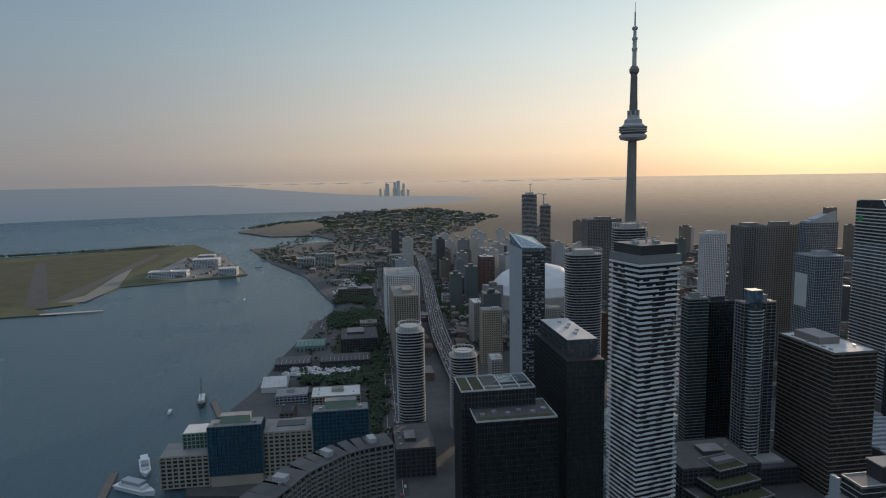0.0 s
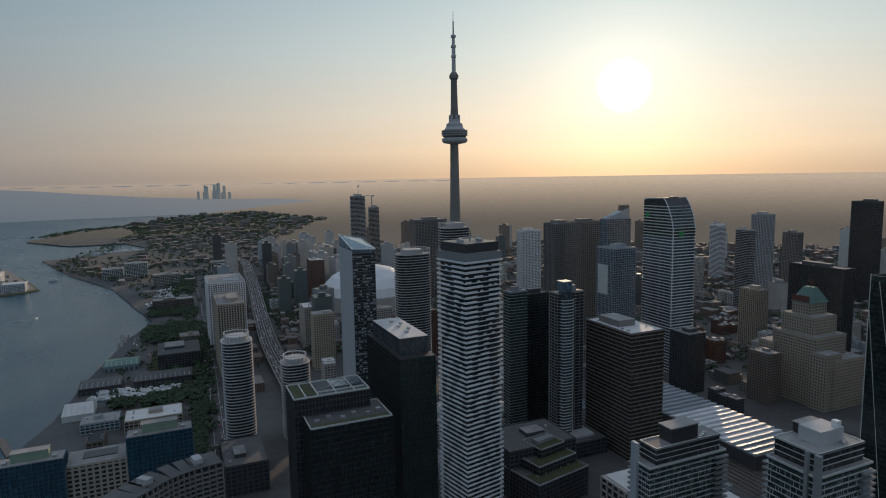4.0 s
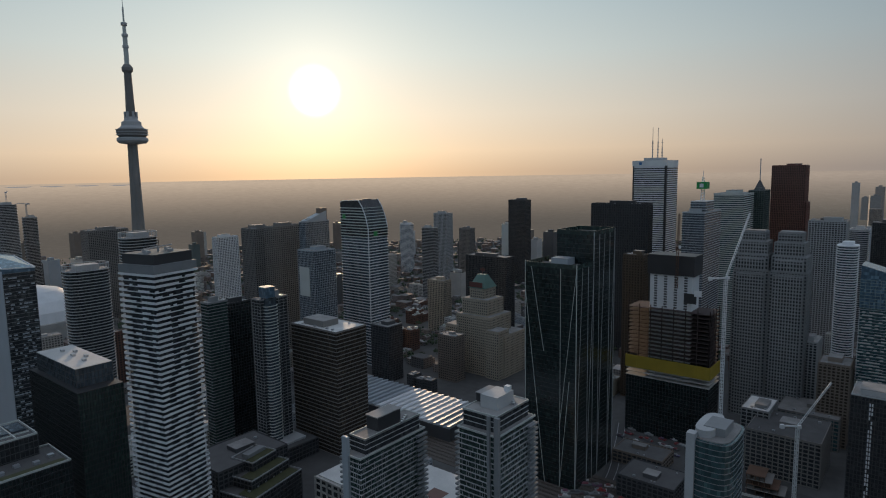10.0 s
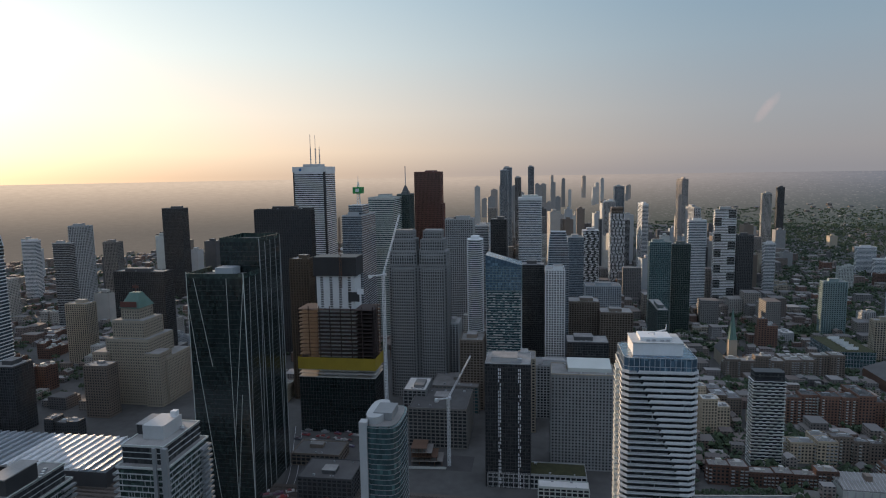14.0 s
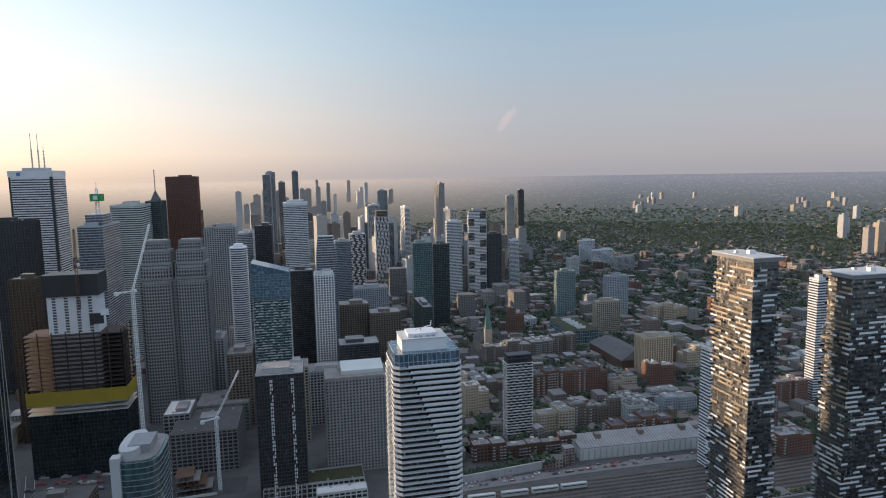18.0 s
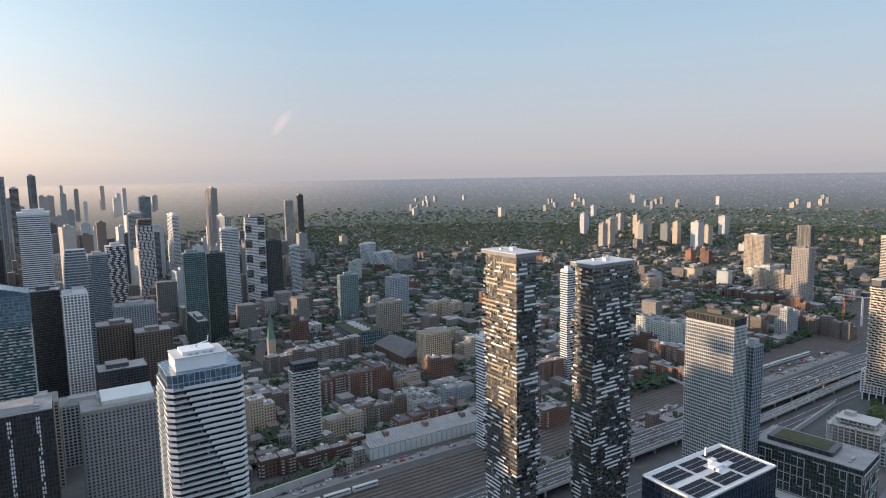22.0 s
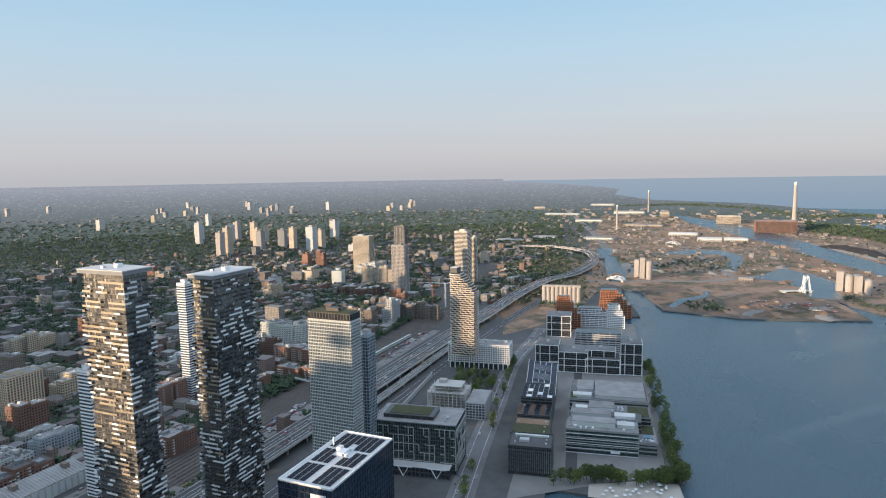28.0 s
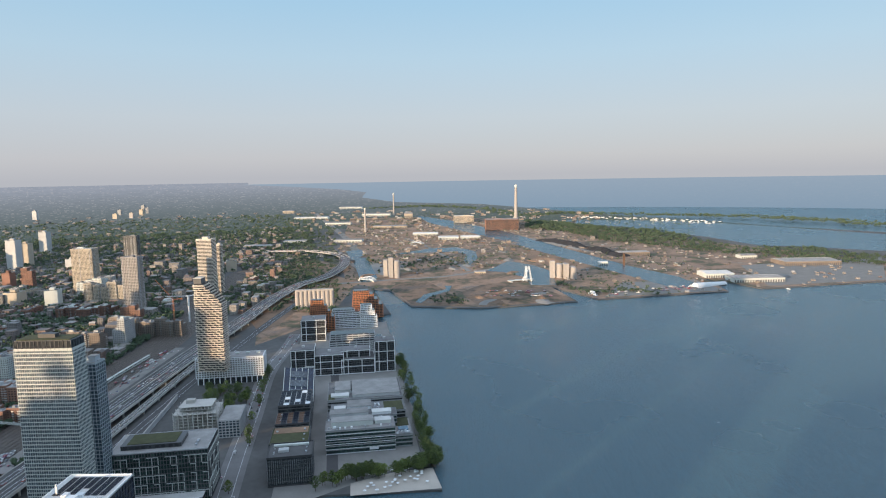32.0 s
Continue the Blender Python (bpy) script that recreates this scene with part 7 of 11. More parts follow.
for i, (pts, m) in enumerate((([(1823, 382), (1612, 220), (1330, 282), (1226, 352)], EARTH), ([(2839, 381), (3376, -133), (2502, -258), (2369, 189)], EARTH), ([(2509, -213), (2197, -427), (1785, -479), (1863, -294)], EARTH), ([(1799, -862), (1926, -1363), (1528, -1096), (1470, -774)], PAVING),
                              ([(1366, -355), (1423, -645), (1573, -639), (1549, -445)], PAVING), ([(1376, 476), (1599, 378), (1206, 305), (1087, 334)], EARTH), ([(2024, 625), (2239, 532), (1924, 392), (1757, 478)], EARTH), ([(2068, 356), (1909, 119), (1697, 153), (1808, 246)], PAVING))):
    patch("yard", "bare dusty yard of the port", pts, m, "yard", 0.07 + 0.004 * i)
patch("pavement_bayfront", "grey paving round the waterfront blocks", [(483, 150), (546, 160), (764, 198), (1083, 259), (1165, 115), (580, 26)], PAVING, "pavement", 0.05)
patch("beach", "pale sandy urban beach", [(512, 86), (523, 6), (562, 15), (555, 50), (534, 89)], SAND, "beach", 0.15)
patch("promenade", "paved waterside promenade", [(597, 21), (760, 50), (1066, 97), (1067, 105), (760, 56), (597, 27)], PAVING, "promenade", 0.12)
patch("park_church", "leafy city park", [(371, 1154), (479, 1133), (433, 1026), (338, 1024)], GRASS, "park", 0.10)
patch("park_garden", "small green lawn", [(-812, -44), (-819, 19), (-895, 21), (-1236, 22), (-1246, -11), (-1075, -40)], GRASS, "lawn", 0.10)
patch("plaza_beach", "paved lot with parked cars", [(640, 232), (700, 245), (700, 285), (650, 275)], PAVING, "square", 0.10)


# ---- the tall broadcast tower ----
def broadcast_tower(x, y):
    t = thing("broadcast_tower", "very tall slender concrete broadcast tower with a round pod", "tower", x, y)
    c = PAINT["shaft"]
    v, f = [], []
    n = 24
    prof = ((0, 27), (40, 20), (90, 15.5), (160, 12), (240, 9.6), (332, 8.2))
    for z, r in prof:
        for i in range(n):
            a = 2 * math.pi * i / n
            k = r * (0.62 + 0.38 * abs(math.cos(1.5 * a)) ** 1.5)
            v.append((k * math.cos(a), k * math.sin(a), z))
    for j in range(len(prof) - 1):
        f += [(j * n + i, j * n + (i + 1) % n, j * n + n + (i + 1) % n, j * n + n + i) for i in range(n)]
    part("shaft", mesh_of("shaft", v, f, c), t, "tapering three-legged concrete shaft")
    part("radome", mesh_of("radome", *lathe([(9, 329), (20, 331), (23, 334.5), (23, 338), (20.5, 340)], 36), PAINT["grey"]), t, "pale ring below the pod")
    part("pod", mesh_of("pod", *lathe([(18, 339.9), (21.5, 343), (23, 348), (22.4, 352), (19.5, 354)], 36), PAINT["shaft"]), t, "brown-grey round observation pod")
    for z in (343.5, 347.5, 351.5):
        part("pod_ring", mesh_of("pod_ring", *lathe([(23.2, z), (23.6, z), (23.6, z + 1.1), (23.2, z + 1.1)], 36), PAINT["grey"]), t)
    part("pod_roof", mesh_of("pod_roof", *lathe([(19, 354), (15, 358), (14.5, 364), (11, 366), (8, 372)], 30), PAINT["grey"]), t)
    part("upper_shaft", mesh_of("upper_shaft", *lathe([(7.5, 366), (6.2, 400), (5.4, 441)], 16), c), t)
    for q in range(6):
        a = q * math.pi / 3
        part("radio_box", box_mesh(3, 3, 14, PAINT["grey"]), t, at=(8 * math.cos(a), 8 * math.sin(a), 366))
    part("upper_pod", mesh_of("upper_pod", *lathe([(5.6, 440), (8, 443), (8.2, 448), (6.2, 451), (5, 453)], 24), PAINT["shaft"]), t)
    part("mast", mesh_of("mast", *lathe([(3.6, 452), (3.4, 495), (2.8, 496), (2.6, 512), (1.4, 514), (1.2, 540), (0.5, 541), (0.4, 556)], 12), PAINT["pale"]), t, "white stepped antenna mast")
    for z in (478, 495, 512):
        part("mast_collar", mesh_of("mast_collar", *lathe([(4.2, z), (4.6, z + 1), (4.6, z + 4), (3.4, z + 5)], 12), PAINT["grey"]), t)


broadcast_tower(-1016, 472)
claim(-1018, 466, 60, 60)


# ---- stadium, arena, station ----
def stadium(x, y):
    t = thing("stadium", "domed stadium with a white panelled roof", "stadium", x, y)
    claim(x, y, 210, 210)
    v, f = lathe([(100, 0), (100, 30), (97, 32)], 40)
    part("bowl", mesh_of("bowl", v, f, PAINT["concrete"]), t)
    v, f = lathe([(98, 31), (92, 48), (76, 64), (52, 78), (24, 85), (1, 87)], 40)
    part("dome", mesh_of("dome", v, f, PAINT["white"]), t, "smooth white dome")
    for k in (0.35, -0.25):
        part("dome_track", mesh_of("dome_track", *lathe([(99 * math.sqrt(1 - k * k), 30.5), (99.6 * math.sqrt(1 - k * k), 30.5), (99.6 * math.sqrt(1 - k * k), 33), (99 * math.sqrt(1 - k * k), 33)], 40), PAINT["grey"]), t)


stadium(-1274, 381)


def shed_hall(x, y, w, d, turn):
    """Rail sheds: a long grey ridged roof and a bright white glazed one beside it."""
    t = thing("train_shed", "long train shed with rows of pale glazed roof bays", "station", x, y, GROUND, turn)
    claim(x, y, w, d, turn)
    part("hall", box_mesh(w, d, 14, PAINT["dark"]), t)
    n = int(w / 9)
    for i in range(n):
        q = -w / 2 + w * (i + 0.5) / n
        p = Pile()
        a = w / n / 2 - 0.4
        p.prism([(q - a, -d / 2), (q + a, -d / 2), (q + a, d / 2), (q - a, d / 2)], 14.05, 15, [(q - a, -d / 2, 15), (q + a, -d / 2, 17), (q + a, d / 2, 17), (q - a, d / 2, 15)])
        part("roof_bay", p.mesh("roof_bay", PAINT["white"] if abs(i - n * 0.62) < n * 0.2 else PAINT["steel"]), t)
    return t


shed_hall(-477, 512, 190, 70, 0)


def arena(x, y, w, d, h):
    t = thing("arena", "grey sports arena with a flat white roof and a red sign", "arena", x, y)
    claim(x, y, w, d)
    facade(t, 0, 0, w, d, 0, h, "dark", "concrete", 6, 1.6, 0.4, 7, 1.5, 0.5)
    part("roof_deck", box_mesh(w - 4, d - 4, 1.2, ROOF_PALE), t, at=(0, 0, h + 0.05))
    part("roof_house", box_mesh(w * 0.4, d * 0.5, 4, PAINT["grey"]), t, at=(-w * 0.1, 0, h + 1.25))
    part("roof_mark", box_mesh(w * 0.12, d * 0.2, 0.1, PAINT["red"]), t, at=(w * 0.32, 0, h + 1.26))
    part("sign_bar", box_mesh(0.6, d * 0.3, 4, PAINT["red"]), t, "red sign of plain bars", at=(w / 2 + 0.5, -d * 0.2, h - 5))


arena(-321, 336, 118, 70, 36)


# ---- western waterfront ----
def harbour_slab(line, h):
    """Long curved apartment block with deep square balconies."""
    t = thing("apartment_block", "long curved concrete apartment block with deep dark balconies", "building", 0, 0)
    depth, fl = 20.0, 2.95
    for i in range(len(line) - 1):
        a, b = Vector(line[i]), Vector(line[i + 1])
        u = (b - a).normalized()
        turn = math.degrees(math.atan2(u.y, u.x))
        w = (b - a).length
        c = (a + b) / 2 + Vector((u.y, -u.x)) * depth / 2
        claim(c.x, c.y, 24, 24)
        hh = h
        part("bay_wall", box_mesh(round(w, 1), depth - 3.5, hh, GLASS["dark"]), t, at=(c.x, c.y, 0), turn=turn)
        p = Pile()
        for k in range(int(hh / fl) + 1):
            z = k * fl - (0.3 if k else 0)
            p.box(-w / 2 - 0.15, -depth / 2, z, w / 2 + 0.15, depth / 2, z + 0.95)
        part("floor_slab", p.mesh("floor_slab", PAINT["shaft"]), t, at=(c.x, c.y, 0), turn=turn, kind="stuff")
        for e in (0.0, 0.5):
            q = a.lerp(b, e) + Vector((u.y, -u.x)) * depth / 2
            part("party_wall", box_mesh(0.7, depth + 0.4, hh + 0.6, PAINT["shaft"]), t, at=(q.x, q.y, 0), turn=turn)
        part("roof_deck", box_mesh(round(w + 0.2, 1), depth - 0.6, 0.6, ROOF_DARK), t, at=(c.x, c.y, hh + 0.7), turn=turn)
        if i % 4 == 1:
            part("plant_house", box_mesh(round(w * 0.6, 1), 8, 3.2, PAINT["grey"]), t, at=(c.x, c.y, hh + 1.3), turn=turn)
            part("roof_unit", box_mesh(2, 2, 1.5, METAL), t, at=(c.x + 5, c.y, hh + 1.3))


harbour_slab([(-385, 20), (-383, 12), (-381, 4), (-379, -2), (-376, -8), (-372, -13), (-367, -18), (-362, -24), (-355, -31), (-347, -36), (-339, -40), (-328, -47), (-316, -54)], 103)


def terminal():
    """Old warehouse with blue glass storeys added on top, in blocks round a court."""
    ox, oy = -560, -90
    t = thing("warehouse_terminal", "beige waterfront warehouse with blue glass upper storeys", "building", ox, oy)
    claim(-580, -88, 60, 200)
    for y0, y1, z, base, dep, off in ((-137, -90, 56, 10, 18, 4), (-45, 6, 62, 12, 18, 0)):
        cy, dd = (y0 + y1) / 2 - oy, y1 - y0
        facade(t, -dep / 2 + off, cy, dep, dd, base, z, "blue", "blueframe", 3.6, 0.5, 0.4, 3.6, 0.5, 0.5, True)
        part("base_wall", box_mesh(dep - 1, dd - 1, base, PAINT["beige"]), t, at=(-dep / 2 + off, cy, 0))
        part("roof_deck", box_mesh(dep - 1, dd - 1, 0.4, ROOF), t, at=(-dep / 2 + off, cy, z + 0.05))
        part("roof_house", box_mesh(dep * 0.5, dd * 0.55, 7, PAINT["palegreen"]), t, "pale green roof house", at=(-dep * 0.55 + off, cy, z + 0.4))
        part("roof_cap", box_mesh(dep * 0.52, dd * 0.57, 0.5, ROOF), t, at=(-dep * 0.55 + off, cy, z + 7.4))
        for q in (-0.36, 0.36):
            part("roof_unit", box_mesh(3, 3, 2, METAL), t, at=(-dep * 0.3 + off, cy + q * dd, z + 0.4))
    facade(t, -16, 22, 32, 44, 0, 46, "dark", "beige", 4.0, 1.4, 0.4, 5.0, 1.6, 0.3, True)
    part("roof_deck", box_mesh(31, 43, 0.4, ROOF), t, at=(-16, 22, 46.05))
    # black sheet on the roof stands in for the courtyard's shade; no well is cut
    part("court_well", box_mesh(14, 26, 0.6, PAINT["black"]), t, at=(-18, 24, 46.5))
    facade(t, -14, -69, 30, 42, 0, 30, "dark", "beige", 4.0, 1.2, 0.4, 5.0, 1.4, 0.3, True)
    part("roof_deck", box_mesh(29, 41, 0.4, ROOF), t, at=(-14, -69, 30.05))
    facade(t, -24, -60, 22, 26, 30, 45, "teal", "palegreen", 3.7, 0.8, 0.3, 4.0, 0.8, 0.3)
    part("roof_deck", box_mesh(21, 25, 0.4, ROOF_PALE), t, at=(-24, -60, 45.05))


terminal()


def low_block(name, label, x, y, w, d, h, glass="dark", wall="grey", deck=None, turn=0.0, fl=3.8, house=0.3, pier=4.5):
    return tower(name, label, "building", x, y, w, d, h, glass, wall, fl, 1.0, 0.3, pier, 0.9, 0.25, False, deck or ROOF, house, 3.5, turn)


def ridge_hall(name, label, x, y, w, d, h, wall, roof, ridge=3.0, doors=True):
    """Long hall with a shallow pitched roof, roof lights and a row of doors."""
    t = thing(name, label, "hall", x, y)
    claim(x, y, w, d)
    part("wall", box_mesh(w, d, h, PAINT[wall]), t)
    a, b = w / 2 + 0.5, d / 2 + 0.5
    p = Pile()
    p.prism([(-a, -b), (a, -b), (a, b), (-a, b)], h + 0.02, h + 0.5, [(-a, -b, h + 0.5), (a, -b, h + 0.5), (a, b, h + 0.5), (-a, b, h + 0.5)])
    if ridge:
        p.prism([(-a, -b), (a, -b), (a, b), (-a, b)], h + 0.5, h + 1, [(-a * 0.06, -b * 0.9, h + 0.5 + ridge), (a * 0.06, -b * 0.9, h + 0.5 + ridge), (a * 0.06, b * 0.9, h + 0.5 + ridge), (-a * 0.06, b * 0.9, h + 0.5 + ridge)])
    part("roof", p.mesh("roof", roof), t)
    p = Pile()
    n = int(d / 6)
    for i in range(n):
        q = -d / 2 + d * (i + 0.5) / n
        p.beam((a * 0.12, q, h + 0.6 + ridge * 0.88), (a * 0.92, q, h + 0.7 + ridge * 0.08), 0.5)
    part("roof_rib", p.mesh("roof_rib", PAINT["grey"]), t, kind="stuff")
    if doors:
        p = Pile()
        for i in range(n):
            q = -d / 2 + d * (i + 0.5) / n
            for s in (-1, 1):
                p.box(s * w / 2 - 0.15, q - 1.8, 0.1, s * w / 2 + 0.15, q + 1.8, h * 0.62)
        part("door_row", p.mesh("door_row", PAINT["dark"]), t, kind="stuff")
    return t


patch("water_basin", "sheltered marina basin between the sheds", [(-917, -104), (-889, 5), (-834, 4), (-860, -100)], WATER, "basin", 0.25)
ridge_hall("boat_hall", "long dark waterfront shed", -914, -97, 40, 50, 9, "black", ROOF_DARK, 1.5)
ridge_hall("boat_hall", "long dark waterfront shed", -912, -22, 38, 72, 10, "black", ROOF_DARK, 1.5)
ridge_hall("pier_hall", "low harbour hall with a pale green roof", -1011, -78, 42, 46, 8, "teal", PAINT["verdigris"], 3.0)
low_block("office_block", "dark glass waterfront office with roof plant", -1004, 0, 74, 58, 22, "dark", "dark", ROOF_DARK, house=0.4)
t = ridge_hall("tent_hall", "pale fabric-roofed concert hall", -824, -112, 44, 32, 7, "pale", ROOF_PALE, 7.0, False)
low_block("hall", "long beige waterfront hall with a pale roof", -746, -30, 36, 58, 16, "dark", "beige", ROOF_PALE)
low_block("low_block", "low grey-blue waterfront pavilion", -768, -85, 28, 38, 11, "teal", "steel", ROOF, house=0.3)
low_block("low_block", "low pavilion with solar panels on its roof", -709, -84, 34, 15, 13, "dark", "brown", PANEL, house=0)
low_block("low_block", "low waterfront flats with grey roof", -1418, -5, 30.0, 78.6, 23.4, "dark", "brown")
low_block("apartment_slab", "pair of pale apartment slabs on the shore", -1958, -156, 30.0, 51.2, 28.1, "dark", "pale")
low_block("apartment_slab", "pair of pale apartment slabs on the shore", -1943, -96, 30.0, 58.0, 42.0, "dark", "pale")
low_block("terminal_hall", "white airport terminal and hangars", -1859, -534, 40.0, 103.6, 16.2, "steel", "white", ROOF_PALE)
low_block("hangar", "pale airport hangar on the apron", -2050, -473, 50.0, 76.6, 25.1, "steel", "white", ROOF_PALE, house=0)
low_block("hangar", "pale airport hangar on the apron", -1849, -368, 40.0, 49.7, 21.2, "steel", "white", ROOF_PALE, house=0)
low_block("hangar", "grey airport hangar on the apron", -2215, -509, 40.0, 51.6, 17.4, "steel", "grey", ROOF_PALE, house=0)
low_block("podium_block", "dark podium with curved white edges", -573, 48, 60.0, 36.3, 27.3, "dark", "dark", ROOF_DARK)
low_block("podium_block", "dark glass podium beside the towers", -461, 283, 50.0, 67.0, 41.6, "dark", "dark", ROOF_DARK)
def terrace_podium(x, y, turn):
    """Dark office podium of three set-back terraces with roof gardens."""
    t = thing("podium_block", "dark terraced podium with planted roofs and pale edges", "building", x, y, GROUND, turn)
    claim(x, y, 52, 62, turn)
    for cx, cy, w, d, z0, z1 in ((0, 0, 48, 58, 0, 26), (-5, 4, 36, 44, 26, 34), (-9, 8, 24, 28, 34, 42)):
        facade(t, cx, cy, w, d, z0, z1, "dark", "dark", 3.8, 0.7, 0.4, 4.0, 0.3, 0.2)
        part("terrace_deck", box_mesh(w - 1, d - 1, 0.3, ROOF_DARK), t, at=(cx, cy, z1 + 0.05))
        part("planted_roof", box_mesh(w * 0.34, d * 0.9, 0.5, GREENROOF), t, at=(cx + w * 0.3, cy, z1 + 0.35))
        p = Pile()
        for q in ((-w / 2, -d / 2, w / 2, -d / 2 + 0.4), (-w / 2, d / 2 - 0.4, w / 2, d / 2), (-w / 2, -d / 2 + 0.4, -w / 2 + 0.4, d / 2 - 0.4), (w / 2 - 0.4, -d / 2 + 0.4, w / 2, d / 2 - 0.4)):
            p.box(cx + q[0], cy + q[1], z1 + 0.1, cx + q[2], cy + q[3], z1 + 1.1)
        part("parapet", p.mesh("parapet", PAINT["grey"]), t)
    part("plant_house", box_mesh(7, 20, 3.5, PAINT["steelgrey"]), t, at=(-9, 8, 42.4))
    for i in range(5):
        part("roof_unit", box_mesh(2.2, 1.8, 1.3, METAL), t, at=(12, -20 + i * 9, 34.4 - 8))


terrace_podium(-432, 281, 12)


for wx, wall in (([-1125, 18, 26.0, 30.6, 12.0], "beige"), ([-1745, -18, 26.0, 62.1, 31.8], "concrete"), ([-1935, 142, 40.0, 79.0, 31.9], "concrete")):
    low_block("waterfront_block", "low waterfront block with a flat roof", *wx, "dark", wall)


low_block("podium_block", "low stone podium with a roof garden", 0, 532, 85.3, 24.0, 13.0, "dark", "grey", GREENROOF, house=0)
low_block("podium_block", "low podium with a blue pool edge", 22, 501, 41.5, 12.0, 15.2, "dark", "pale", ROOF_PALE, house=0)
low_block("podium_block", "dark low block with a tarred roof", -179, 498, 48.0, 36.0, 19.2, "dark", "dark", ROOF_DARK)
low_block("podium_block", "brown low block with roof plant", -209, 554, 47.1, 30.0, 11.5, "dark", "brown", ROOF_DARK)
road("road_yard", "grey street through the building site", [(-209, 444), (-222, 513), (-241, 572), (-261, 629)], 14)
low_block("station_block", "grey stone hall with a flat brown roof", -99, 622, 59.3, 60.0, 40.5, "dark", "shaft", ROOF_DARK, house=0.25)
low_block("glass_roof_block", "grey hall with a grid of glass roof lights", -94, 709, 54.7, 50.0, 31.7, "teal", "shaft", ROOF, house=0.3)
low_block("stone_block", "square stone block with a pale upper roof", -129, 647, 24.1, 40.0, 46.5, "dark", "slate", ROOF_PALE, house=0.5)


# ---- market quarter and eastern streets ----
def market_shed(x, y, w, d, turn):
    """Long pale shed with ribbed roof and buttressed wall."""
    t = thing("long_shed", "long pale ribbed shed beside the railway", "shed", x, y, GROUND, turn)
    claim(x, y, w, d, turn)
    part("wall", box_mesh(w, d, 11, PAINT["pale"]), t)
    n = 22
    for i in range(n):
        q = -w / 2 + w * (i + 0.5) / n
        part("buttress", box_mesh(1.0, 0.8, 11, PAINT["grey"]), t, at=(q, -d / 2 - 0.35, 0))
    for s in (-1, 1):
        p = Pile()
        p.prism([(-w / 2, s * d * 0.25 - d * 0.24), (w / 2, s * d * 0.25 - d * 0.24), (w / 2, s * d * 0.25 + d * 0.24), (-w / 2, s * d * 0.25 + d * 0.24)], 11.05, 12,
                [(-w / 2, s * d * 0.25 - d * 0.24, 12), (w / 2, s * d * 0.25 - d * 0.24, 12), (w / 2, s * d * 0.25 + d * 0.1, 14.5), (-w / 2, s * d * 0.25 + d * 0.1, 14.5)])
        part("roof_slope", p.mesh("roof_slope", ROOF), t)
        for i in range(n * 2):
            q = -w / 2 + w * (i + 0.5) / (n * 2)
            p = Pile()
            p.beam((q, s * d * 0.25 - d * 0.24, 12.2), (q, s * d * 0.25 + d * 0.1, 14.7), 0.5)
            part("roof_rib", p.mesh("roof_rib", PAINT["grey"]), t)
    for q in (-0.3, 0.05, 0.4):
        part("roof_tower", box_mesh(5, 7, 6, PAINT["brown"]), t, at=(q * w, d * 0.1, 11))


market_shed(316, 541, 132, 34, -2)


